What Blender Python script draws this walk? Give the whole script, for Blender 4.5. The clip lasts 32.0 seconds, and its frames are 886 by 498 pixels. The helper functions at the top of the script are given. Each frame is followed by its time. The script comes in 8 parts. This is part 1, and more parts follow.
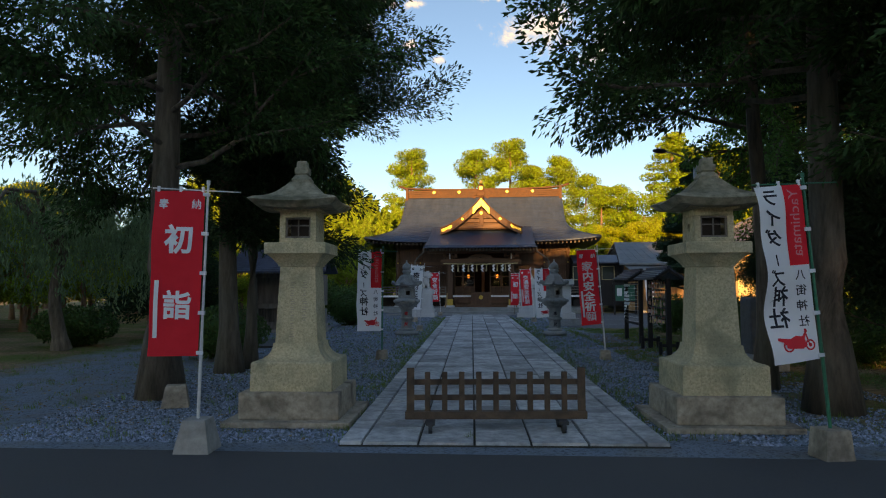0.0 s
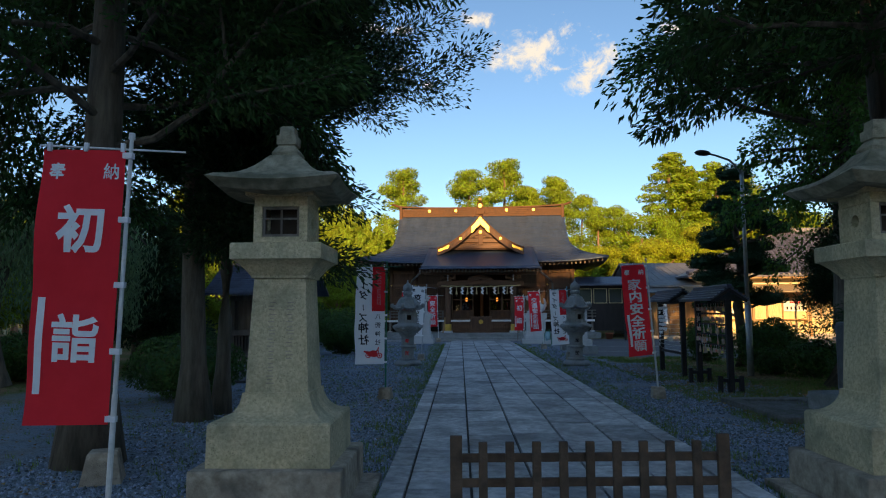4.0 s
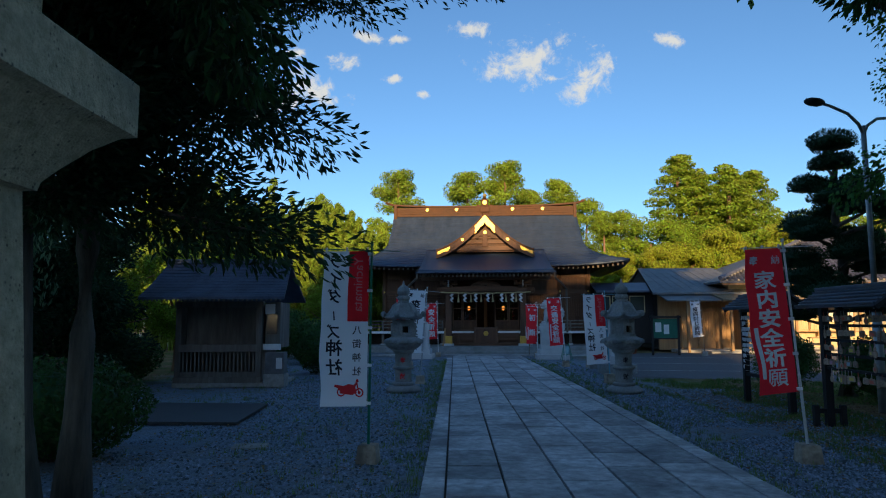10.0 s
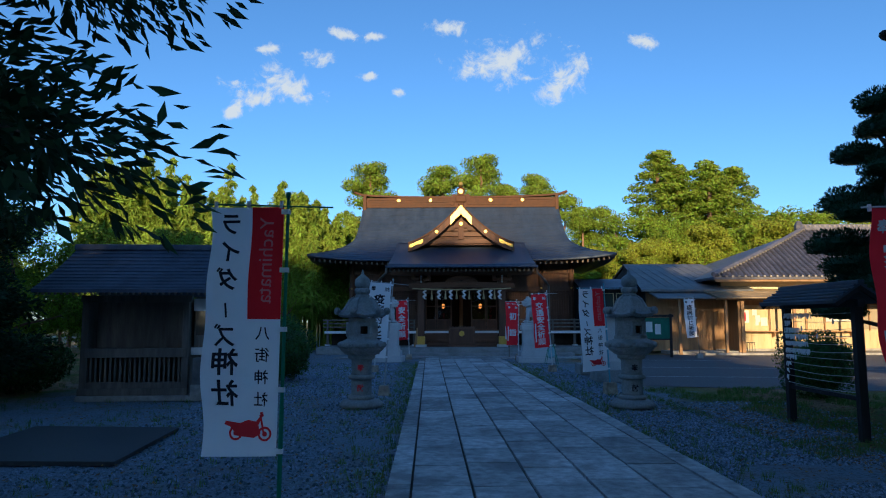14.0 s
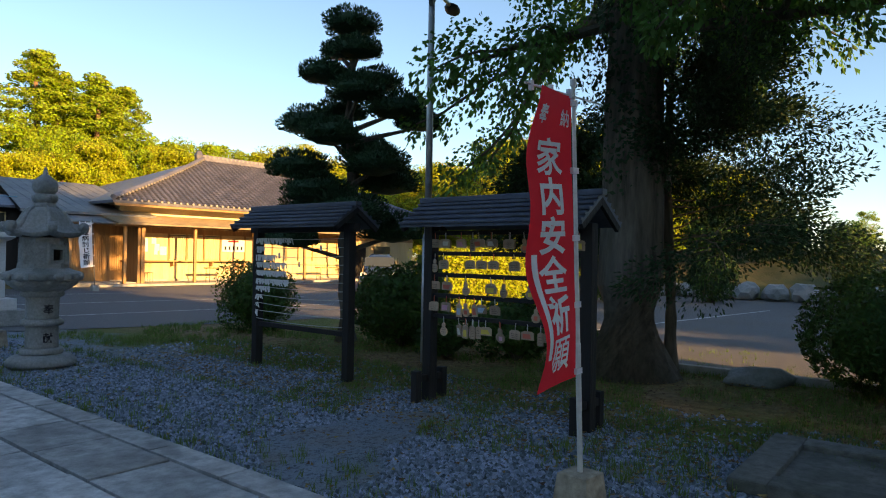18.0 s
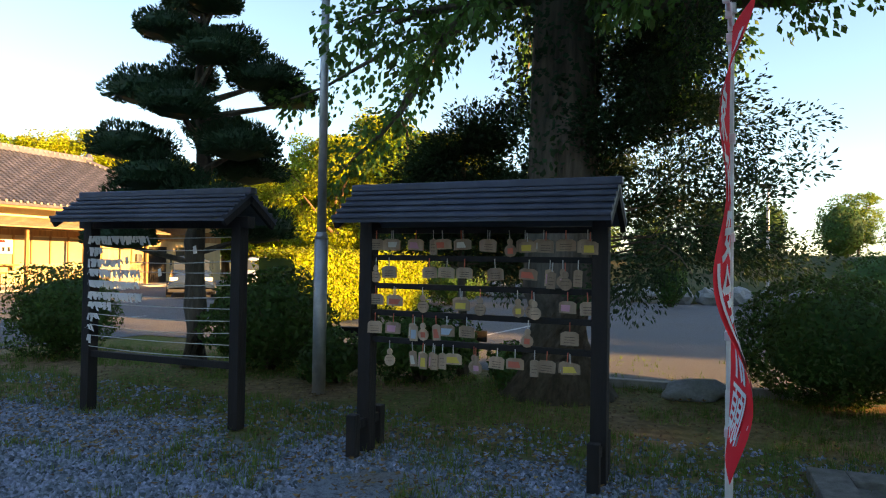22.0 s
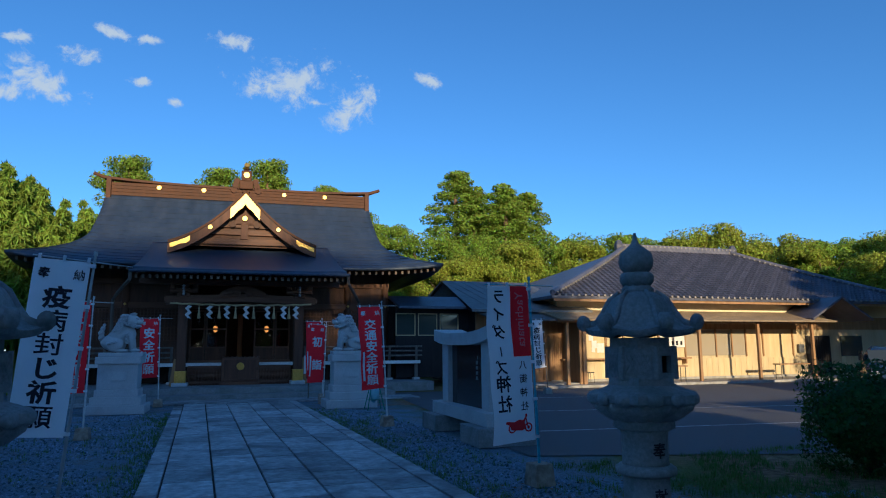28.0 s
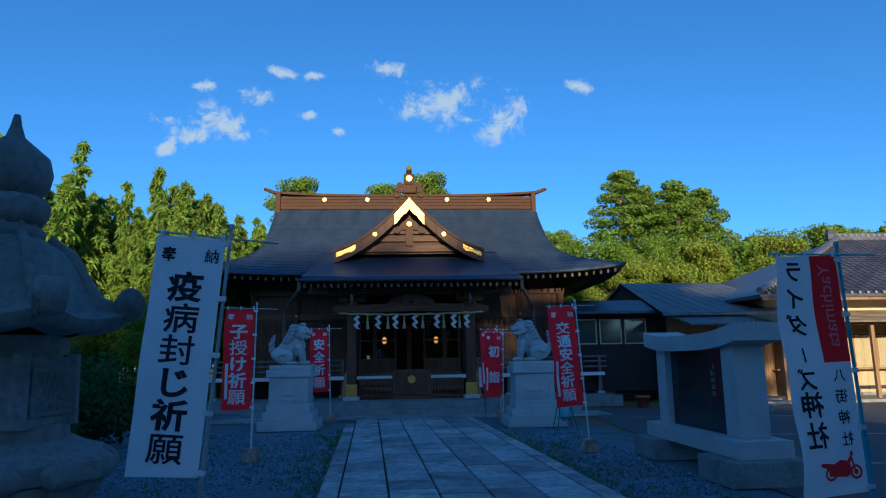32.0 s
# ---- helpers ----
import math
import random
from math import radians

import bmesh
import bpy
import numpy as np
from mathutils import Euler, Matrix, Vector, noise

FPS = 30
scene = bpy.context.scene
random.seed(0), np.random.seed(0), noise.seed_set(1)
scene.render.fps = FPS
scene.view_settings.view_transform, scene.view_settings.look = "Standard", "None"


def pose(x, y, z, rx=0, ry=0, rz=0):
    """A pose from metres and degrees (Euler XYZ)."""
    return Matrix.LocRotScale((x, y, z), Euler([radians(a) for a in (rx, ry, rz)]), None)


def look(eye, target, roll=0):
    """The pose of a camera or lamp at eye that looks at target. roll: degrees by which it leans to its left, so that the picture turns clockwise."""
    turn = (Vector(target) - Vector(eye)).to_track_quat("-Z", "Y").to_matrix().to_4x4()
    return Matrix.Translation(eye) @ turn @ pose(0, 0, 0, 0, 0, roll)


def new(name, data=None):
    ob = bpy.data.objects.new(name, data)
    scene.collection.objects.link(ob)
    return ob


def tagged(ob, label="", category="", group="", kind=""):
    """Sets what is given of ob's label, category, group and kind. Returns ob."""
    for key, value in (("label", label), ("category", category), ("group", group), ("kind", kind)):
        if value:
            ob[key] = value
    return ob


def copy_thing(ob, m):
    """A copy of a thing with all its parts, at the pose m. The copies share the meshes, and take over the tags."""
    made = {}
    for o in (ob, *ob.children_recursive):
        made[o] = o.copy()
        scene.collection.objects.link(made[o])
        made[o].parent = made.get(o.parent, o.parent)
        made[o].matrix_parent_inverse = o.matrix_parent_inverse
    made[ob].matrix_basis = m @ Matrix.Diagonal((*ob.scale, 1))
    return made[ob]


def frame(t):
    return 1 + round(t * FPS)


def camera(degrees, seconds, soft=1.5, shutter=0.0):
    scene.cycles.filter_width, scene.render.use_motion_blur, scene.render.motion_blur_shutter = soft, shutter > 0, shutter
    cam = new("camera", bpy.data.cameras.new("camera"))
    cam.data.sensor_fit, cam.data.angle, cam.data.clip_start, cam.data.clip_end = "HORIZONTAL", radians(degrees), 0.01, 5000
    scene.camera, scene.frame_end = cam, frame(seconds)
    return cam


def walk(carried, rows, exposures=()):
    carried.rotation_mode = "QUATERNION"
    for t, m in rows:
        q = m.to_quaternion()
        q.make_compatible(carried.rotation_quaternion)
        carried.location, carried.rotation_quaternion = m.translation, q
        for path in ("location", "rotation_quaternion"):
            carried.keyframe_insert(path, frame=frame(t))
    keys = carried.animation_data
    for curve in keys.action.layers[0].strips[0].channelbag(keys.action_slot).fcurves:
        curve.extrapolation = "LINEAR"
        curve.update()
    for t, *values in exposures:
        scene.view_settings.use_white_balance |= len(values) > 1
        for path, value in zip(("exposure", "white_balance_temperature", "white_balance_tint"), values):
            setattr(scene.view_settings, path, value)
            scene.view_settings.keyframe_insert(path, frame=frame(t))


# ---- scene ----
cam = camera(66.9, 32.0, 1.1)
PATH = [
    (0, (-0.308, 1.944, 1.609), (-0.393, 3.939, 1.723), -0.2),
    (1, (-0.539, 2.51, 1.632), (-0.621, 4.503, 1.773), -0.2),
    (2, (-0.682, 3.145, 1.629), (-0.738, 5.137, 1.804), -0.2),
    (3, (-0.843, 3.861, 1.608), (-0.893, 5.852, 1.791), -0.4),
    (6, (-1.102, 6.064, 1.577), (-1.15, 8.054, 1.774), 0.0),
    (7, (-1.205, 6.866, 1.574), (-1.249, 8.856, 1.777), -0.1),
    (8, (-1.248, 7.685, 1.566), (-1.289, 9.674, 1.773), -0.1),
    (9, (-1.295, 8.486, 1.582), (-1.333, 10.474, 1.793), -0.2),
    (10, (-1.342, 9.234, 1.599), (-1.376, 11.222, 1.814), -0.2),
    (11, (-1.334, 9.948, 1.591), (-1.369, 11.936, 1.808), -0.2),
    (12, (-1.341, 10.655, 1.593), (-1.373, 12.643, 1.807), -0.2),
    (13, (-1.322, 11.388, 1.585), (-1.332, 13.376, 1.797), -0.3),
    (13.5, (-1.291, 11.786, 1.595), (-1.269, 13.774, 1.809), -0.2),
    (15.5, (-1.254, 13.261, 1.545), (-1.004, 15.238, 1.705), -0.2),
    (16, (-1.243, 13.667, 1.531), (-0.761, 15.604, 1.652), -0.0),
    (16.5, (-1.231, 14.068, 1.524), (-0.46, 15.91, 1.626), 0.3),
    (17, (-1.219, 14.485, 1.514), (-0.122, 16.156, 1.573), 0.8),
    (17.5, (-1.162, 14.877, 1.501), (0.21, 16.332, 1.524), 0.7),
    (18, (-1.057, 15.221, 1.497), (0.503, 16.472, 1.517), 1.0),
    (18.5, (-0.965, 15.506, 1.502), (0.716, 16.59, 1.515), 1.1),
    (19, (-0.869, 15.773, 1.503), (0.89, 16.724, 1.509), 0.6),
    (20, (-0.676, 16.275, 1.487), (1.161, 17.065, 1.51), 1.2),
    (21, (-0.503, 16.769, 1.484), (1.359, 17.5, 1.51), 1.1),
    (22, (-0.409, 17.192, 1.505), (1.451, 17.926, 1.539), 0.9),
    (23, (-0.404, 17.529, 1.537), (1.456, 18.263, 1.574), 0.9),
    (24, (-0.428, 17.869, 1.554), (1.398, 18.683, 1.597), 1.1),
    (24.5, (-0.505, 18.102, 1.564), (1.238, 19.081, 1.618), 0.5),
    (25, (-0.591, 18.344, 1.569), (1.015, 19.534, 1.645), 0.3),
    (25.5, (-0.636, 18.608, 1.584), (0.801, 19.993, 1.712), -0.1),
    (26, (-0.694, 18.86, 1.582), (0.542, 20.422, 1.766), -0.5),
    (28.5, (-1.119, 19.978, 1.572), (-0.545, 21.87, 1.875), -0.5),
    (29, (-1.091, 20.253, 1.576), (-0.613, 22.168, 1.896), -0.7),
    (30, (-1.109, 20.842, 1.563), (-0.789, 22.787, 1.896), -0.7),
    (31, (-1.048, 21.44, 1.558), (-0.812, 23.397, 1.894), -0.7),
    (32, (-1.083, 22.039, 1.515), (-0.866, 24.0, 1.847), -1.0),
]
walk(cam, [(t, look(eye, target, roll)) for t, eye, target, roll in PATH], [(0, 1.37, 9200, 12), (3, 1.22, 7900, 8), (6, 1.07, 6800, 5), (9, 0.87, 6300, 3), (13, 0.77, 5200, 2), (16, 0.92, 5300, 2), (17, 0.87, 5600, 3), (17.5, 1.32, 7200, 7), (18, 1.82, 8500, 10), (19, 2.17, 9400, 12), (20, 2.22, 9400, 12), (22, 2.37, 9300, 12), (24, 2.2, 9300, 11), (25, 1.36, 7000, 6), (26, 0.85, 5200, 3), (29, 0.47, 4650, 0), (32, 0.47, 4400, -3)])

# ---------------------------------------------------------------- light
SUN_AZ, SUN_EL = 184.0, 11.0      # clockwise from +y, and above the horizon
world = bpy.data.worlds.new("world")
scene.world = world
world.use_nodes = True
wn = world.node_tree.nodes
sky = wn.new("ShaderNodeTexSky")
sky.sky_type, sky.sun_disc = 'NISHITA', False
sky.sun_elevation, sky.sun_rotation = radians(SUN_EL + 8), radians(SUN_AZ)
sky.air_density, sky.dust_density, sky.ozone_density = 1.0, 0.3, 4.5
world.node_tree.links.new(sky.outputs[0], wn["Background"].inputs[0])
wn["Background"].inputs[1].default_value = 0.09
sun = new("sun", bpy.data.lights.new("sun", 'SUN'))
sun.data.energy, sun.data.angle, sun.data.color = 5.0, radians(0.6), (1.0, 0.63, 0.29)
sd = Vector((math.sin(radians(SUN_AZ)) * math.cos(radians(SUN_EL)), math.cos(radians(SUN_AZ)) * math.cos(radians(SUN_EL)), math.sin(radians(SUN_EL))))
sun.matrix_world = look(sd * 60, (0, 0, 0))


# ---------------------------------------------------------------- materials
def material(name, c1, c2, scale=4.0, rough=0.8, bump=0.3, fine=60.0, metal=0.0, stain=0.35, stain_scale=0.7,
             vary=0.0, island=0.0, stain_colour=None, stretch=(1, 1, 1), wave=None, coords="Position", sheen=None, translucent=0.0, spec=0.4, pits=0.0):
    """A surface with grain, stains, wear and relief, laid out in world metres."""
    m = bpy.data.materials.new(name)
    m.use_nodes = True
    n, l = m.node_tree.nodes, m.node_tree.links
    b = n["Principled BSDF"]
    if coords == "Position":
        co = n.new("ShaderNodeNewGeometry").outputs["Position"]
    else:
        co = n.new("ShaderNodeTexCoord").outputs["Object"]
    mp = n.new("ShaderNodeMapping")
    mp.inputs["Scale"].default_value = stretch
    l.new(co, mp.inputs[0])
    co = mp.outputs[0]
    grain = n.new("ShaderNodeTexNoise")
    grain.inputs["Scale"].default_value, grain.inputs["Detail"].default_value, grain.inputs["Roughness"].default_value = scale, 8, 0.65
    l.new(co, grain.inputs["Vector"])
    ramp = n.new("ShaderNodeValToRGB")
    ramp.color_ramp.elements[0].position, ramp.color_ramp.elements[1].position = 0.32, 0.68
    ramp.color_ramp.elements[0].color, ramp.color_ramp.elements[1].color = (*c1, 1), (*c2, 1)
    l.new(grain.outputs["Fac"], ramp.inputs[0])
    colour = ramp.outputs[0]
    if stain:
        big = n.new("ShaderNodeTexNoise")
        big.inputs["Scale"].default_value, big.inputs["Detail"].default_value = stain_scale, 7
        big.inputs["Distortion"].default_value = 0.6
        l.new(co, big.inputs["Vector"])
        sr = n.new("ShaderNodeValToRGB")
        sr.color_ramp.elements[0].position, sr.color_ramp.elements[1].position = 0.45, 0.68
        sr.color_ramp.elements[1].color = (stain, stain, stain, 1)
        sr.color_ramp.elements[0].color = (0, 0, 0, 1)
        l.new(big.outputs["Fac"], sr.inputs[0])
        mix = n.new("ShaderNodeMixRGB")
        l.new(sr.outputs[0], mix.inputs[0])
        l.new(colour, mix.inputs[1])
        mix.inputs[2].default_value = (*(stain_colour or [v * 0.4 for v in c1]), 1)
        colour = mix.outputs[0]
    if pits:
        # small dark weathered holes, thinned out by a second noise
        cell = n.new("ShaderNodeTexVoronoi")
        cell.inputs["Scale"].default_value = pits
        l.new(co, cell.inputs["Vector"])
        pr = n.new("ShaderNodeMapRange")
        pr.inputs["From Min"].default_value, pr.inputs["From Max"].default_value = 0.34, 0.14
        l.new(cell.outputs["Distance"], pr.inputs[0])
        thin = n.new("ShaderNodeTexNoise")
        thin.inputs["Scale"].default_value, thin.inputs["Detail"].default_value = pits * 0.3, 4
        l.new(co, thin.inputs["Vector"])
        tr_ = n.new("ShaderNodeMapRange")
        tr_.inputs["From Min"].default_value, tr_.inputs["From Max"].default_value, tr_.inputs["To Max"].default_value = 0.46, 0.62, 0.8
        l.new(thin.outputs["Fac"], tr_.inputs[0])
        pm = n.new("ShaderNodeMath")
        pm.operation = 'MULTIPLY'
        l.new(pr.outputs[0], pm.inputs[0])
        l.new(tr_.outputs[0], pm.inputs[1])
        px = n.new("ShaderNodeMixRGB")
        l.new(pm.outputs[0], px.inputs[0])
        l.new(colour, px.inputs[1])
        px.inputs[2].default_value = (0.06, 0.055, 0.045, 1)
        colour = px.outputs[0]
    if vary or island:
        rnd = n.new("ShaderNodeObjectInfo").outputs["Random"] if vary else n.new("ShaderNodeNewGeometry").outputs["Random Per Island"]
        hsv = n.new("ShaderNodeHueSaturation")
        mr = n.new("ShaderNodeMapRange")
        a = vary or island
        mr.inputs["To Min"].default_value, mr.inputs["To Max"].default_value = 1 - a, 1 + a
        l.new(rnd, mr.inputs[0])
        l.new(mr.outputs[0], hsv.inputs["Value"])
        if island:
            hr = n.new("ShaderNodeMapRange")
            hr.inputs["To Min"].default_value, hr.inputs["To Max"].default_value = 0.5 - 0.06 * a, 0.5 + 0.04 * a
            l.new(rnd, hr.inputs[0])
            l.new(hr.outputs[0], hsv.inputs["Hue"])
        l.new(colour, hsv.inputs["Color"])
        colour = hsv.outputs[0]
    l.new(colour, b.inputs["Base Color"])
    b.inputs["Metallic"].default_value = metal
    b.inputs["Specular IOR Level"].default_value = spec
    rr = n.new("ShaderNodeMapRange")
    rr.inputs["To Min"].default_value, rr.inputs["To Max"].default_value = max(rough - 0.12, 0.02), min(rough + 0.12, 1)
    l.new(grain.outputs["Fac"], rr.inputs[0])
    l.new(rr.outputs[0], b.inputs["Roughness"])
    if bump:
        f = n.new("ShaderNodeTexNoise")
        f.inputs["Scale"].default_value, f.inputs["Detail"].default_value = fine, 6
        l.new(co, f.inputs["Vector"])
        h = f.outputs["Fac"]
        if wave:
            w = n.new("ShaderNodeTexWave")
            w.inputs["Scale"].default_value, w.bands_direction = wave
            l.new(co, w.inputs["Vector"])
            ad = n.new("ShaderNodeMath")
            l.new(h, ad.inputs[0])
            l.new(w.outputs["Fac"], ad.inputs[1])
            h = ad.outputs[0]
        bp = n.new("ShaderNodeBump")
        bp.inputs["Strength"].default_value, bp.inputs["Distance"].default_value = bump, 0.02
        l.new(h, bp.inputs["Height"])
        l.new(bp.outputs[0], b.inputs["Normal"])
    if translucent:
        tr = n.new("ShaderNodeBsdfTranslucent")
        l.new(colour, tr.inputs[0])
        ms = n.new("ShaderNodeMixShader")
        ms.inputs[0].default_value = translucent
        l.new(b.outputs[0], ms.inputs[1])
        l.new(tr.outputs[0], ms.inputs[2])
        l.new(ms.outputs[0], n["Material Output"].inputs[0])
    return m


def glow(name, colour, strength):
    m = bpy.data.materials.new(name)
    m.use_nodes = True
    b = m.node_tree.nodes["Principled BSDF"]
    b.inputs["Base Color"].default_value = (*colour, 1)
    b.inputs["Emission Color"].default_value = (*colour, 1)
    b.inputs["Emission Strength"].default_value = strength
    return m


def glass(name, tint=(0.05, 0.06, 0.06), rough=0.06):
    m = bpy.data.materials.new(name)
    m.use_nodes = True
    b = m.node_tree.nodes["Principled BSDF"]
    b.inputs["Base Color"].default_value = (*tint, 1)
    b.inputs["Roughness"].default_value = rough
    b.inputs["Specular IOR Level"].default_value = 0.8
    return m


STONE = material("granite", (0.4, 0.335, 0.195), (0.72, 0.605, 0.39), 34, 0.85, 0.45, 150, stain=0.6, stain_scale=2.6, stain_colour=(0.2, 0.2, 0.135), pits=75)
STONE_BASE = material("granite_base", (0.28, 0.23, 0.17), (0.52, 0.44, 0.34), 16, 0.9, 0.5, 120, stain=0.8, stain_scale=2.6, stain_colour=(0.09, 0.075, 0.06))
STONE_ROOF = material("granite_roof", (0.17, 0.165, 0.11), (0.42, 0.38, 0.28), 12, 0.92, 0.6, 90, stain=0.75, stain_scale=3.2, stain_colour=(0.08, 0.085, 0.05))
STONE_GREY = material("grey_granite", (0.20, 0.21, 0.21), (0.33, 0.34, 0.34), 30, 0.85, 0.35, 160, stain=0.5, stain_scale=2.5, stain_colour=(0.10, 0.12, 0.10))
STONE_WHITE = material("pale_granite", (0.42, 0.43, 0.44), (0.58, 0.58, 0.58), 40, 0.8, 0.25, 200, stain=0.35, stain_scale=2.0, stain_colour=(0.3, 0.3, 0.3))
SLAB = material("paving_stone", (0.26, 0.265, 0.265), (0.58, 0.59, 0.585), 9, 0.78, 0.6, 70, stain=0.7, stain_scale=1.6, stain_colour=(0.16, 0.16, 0.16), vary=0.3)
CONCRETE = material("concrete", (0.27, 0.26, 0.24), (0.40, 0.38, 0.35), 12, 0.9, 0.3, 120, stain=0.5, stain_colour=(0.13, 0.13, 0.11), stain_scale=3)
JOINT = material("joint_earth", (0.035, 0.035, 0.03), (0.07, 0.065, 0.05), 20, 0.95, 0.5, 90)
ASPHALT = material("asphalt", (0.045, 0.046, 0.048), (0.095, 0.095, 0.097), 50, 0.85, 0.5, 260, stain=0.5, stain_scale=0.35, stain_colour=(0.085, 0.08, 0.075))
ASPHALT_OLD = material("pale_old_asphalt", (0.078, 0.08, 0.085), (0.15, 0.15, 0.152), 40, 0.85, 0.5, 220, stain=0.5, stain_scale=0.35, stain_colour=(0.11, 0.1, 0.09))
PAINT_LINE = material("road_paint", (0.4, 0.4, 0.39), (0.6, 0.6, 0.58), 18, 0.8, 0.2, 120, stain=0.8, stain_scale=6, stain_colour=(0.1, 0.1, 0.1))
WOOD_DARK = material("dark_stained_wood", (0.008, 0.007, 0.008), (0.024, 0.02, 0.02), 6, 0.7, 0.4, 40, stretch=(1, 1, 0.15), stain=0.4)
WOOD_GREY = material("weathered_wood", (0.11, 0.095, 0.08), (0.24, 0.21, 0.18), 8, 0.85, 0.45, 50, stretch=(1, 1, 0.12), stain=0.5, stain_scale=1.2)
WOOD_SHRINE = material("aged_cypress", (0.06, 0.029, 0.016), (0.135, 0.065, 0.035), 5, 0.7, 0.4, 50, stretch=(1, 1, 0.12), stain=0.5, stain_scale=0.8, stain_colour=(0.03, 0.02, 0.014))
WOOD_BEAM = material("cypress_beam", (0.08, 0.038, 0.02), (0.18, 0.088, 0.046), 5, 0.65, 0.4, 50, stretch=(0.12, 1, 1), stain=0.45, stain_scale=0.8, stain_colour=(0.035, 0.022, 0.015))
WOOD_HOUSE = material("oiled_cedar", (0.24, 0.13, 0.055), (0.42, 0.25, 0.11), 6, 0.6, 0.3, 60, stretch=(1, 1, 0.1), stain=0.3, stain_scale=1)
WOOD_FENCE = material("brown_fence_wood", (0.065, 0.04, 0.026), (0.15, 0.095, 0.06), 9, 0.8, 0.45, 60, stain=0.5, stain_scale=3)
WOOD_EMA = material("plaque_wood", (0.33, 0.22, 0.145), (0.54, 0.39, 0.275), 14, 0.7, 0.15, 60, stretch=(1, 1, 0.2), stain=0.2, vary=0.25)
COPPER = material("copper_roof", (0.028, 0.044, 0.075), (0.058, 0.08, 0.125), 3, 0.42, 0.1, 40, metal=0.15, stain=0.4, stain_scale=0.5, stain_colour=(0.06, 0.066, 0.08), stretch=(1, 0.3, 0.3))
COPPER_RIDGE = material("copper_ridge", (0.06, 0.024, 0.008), (0.11, 0.045, 0.016), 5, 0.75, 0.2, 40, metal=0.0, stain=0.5, stain_colour=(0.05, 0.024, 0.012))
GOLD = material("gilded_metal", (0.5, 0.32, 0.06), (0.72, 0.48, 0.12), 20, 0.42, 0.15, 60, metal=0.85, stain=0.2)
TILE = material("glazed_roof_tile", (0.078, 0.078, 0.1), (0.155, 0.15, 0.18), 5, 0.4, 0.12, 60, stain=0.4, stain_scale=1.2, island=0.3)
SLATE_BLUE = material("blue_metal_roof", (0.05, 0.065, 0.1), (0.085, 0.105, 0.15), 6, 0.45, 0.12, 60, stain=0.5, stain_scale=1.3, metal=0.15)
METAL_GREY = material("grey_metal_roof", (0.08, 0.086, 0.095), (0.17, 0.175, 0.18), 3, 0.55, 0.1, 40, stain=0.6, metal=0.1, stain_colour=(0.2, 0.2, 0.19))
BROWN_ROOF = material("brown_metal_roof", (0.2, 0.15, 0.09), (0.32, 0.24, 0.15), 4, 0.55, 0.12, 40, stain=0.4, metal=0.1)
PLASTER = material("cream_plaster", (0.67, 0.57, 0.35), (0.77, 0.66, 0.43), 3, 0.85, 0.12, 80, stain=0.3, stain_colour=(0.45, 0.4, 0.3))
SIDING = material("board_siding", (0.5, 0.385, 0.2), (0.63, 0.5, 0.28), 5, 0.8, 0.15, 60, stretch=(1, 1, 0.15), stain=0.3, stain_colour=(0.3, 0.26, 0.2))
WHITE = material("white_paint", (0.72, 0.72, 0.7), (0.82, 0.82, 0.8), 8, 0.6, 0.05, 60, stain=0.15)
PAPER = material("white_paper", (0.74, 0.74, 0.73), (0.82, 0.82, 0.81), 9, 0.85, 0.1, 50, stain=0.0, translucent=0.25)
STRAW = material("straw_rope", (0.38, 0.30, 0.15), (0.55, 0.44, 0.24), 30, 0.9, 0.4, 90, stain=0.2)
POLE_WHITE = material("white_pole", (0.55, 0.55, 0.53), (0.72, 0.72, 0.7), 20, 0.45, 0.05, 60, stain=0.3)
POLE_GREEN = material("green_pole", (0.01, 0.13, 0.075), (0.02, 0.2, 0.11), 20, 0.4, 0.05, 60, stain=0.3)
POLE_BLUE = material("pale_blue_pole", (0.10, 0.30, 0.40), (0.16, 0.40, 0.50), 20, 0.4, 0.05, 60, stain=0.3)
STEEL = material("galvanised_steel", (0.36, 0.38, 0.39), (0.5, 0.52, 0.53), 10, 0.45, 0.1, 60, metal=0.55, stain=0.4, stain_scale=3)
CLOTH_RED = material("red_cloth", (0.88, 0.02, 0.035), (0.94, 0.03, 0.048), 5, 0.85, 0.12, 220, stain=0.1, translucent=0.3, coords="Object", stain_colour=(0.45, 0.01, 0.015))
CLOTH_WHITE = material("white_cloth", (0.85, 0.85, 0.87), (0.9, 0.9, 0.92), 5, 0.85, 0.12, 220, stain=0.15, translucent=0.3, coords="Object", stain_colour=(0.55, 0.55, 0.56))
INK_BLACK = material("black_ink", (0.012, 0.012, 0.02), (0.025, 0.025, 0.035), 9, 0.85, 0.0, stain=0.0)
INK_WHITE = material("white_ink", (0.66, 0.66, 0.68), (0.78, 0.78, 0.8), 9, 0.85, 0.0, stain=0.0)
INK_RED = material("red_ink", (0.62, 0.02, 0.03), (0.7, 0.03, 0.04), 9, 0.85, 0.0, stain=0.0)
INK_PINK = material("pale_red_ink", (0.75, 0.2, 0.22), (0.8, 0.25, 0.27), 9, 0.85, 0.0, stain=0.0)
BLACK_STONE = material("polished_black_stone", (0.012, 0.013, 0.015), (0.025, 0.026, 0.03), 20, 0.12, 0.0, stain=0.0)
DARK_METAL = material("dark_metal", (0.02, 0.021, 0.022), (0.045, 0.045, 0.045), 12, 0.6, 0.2, 60, stain=0.3)
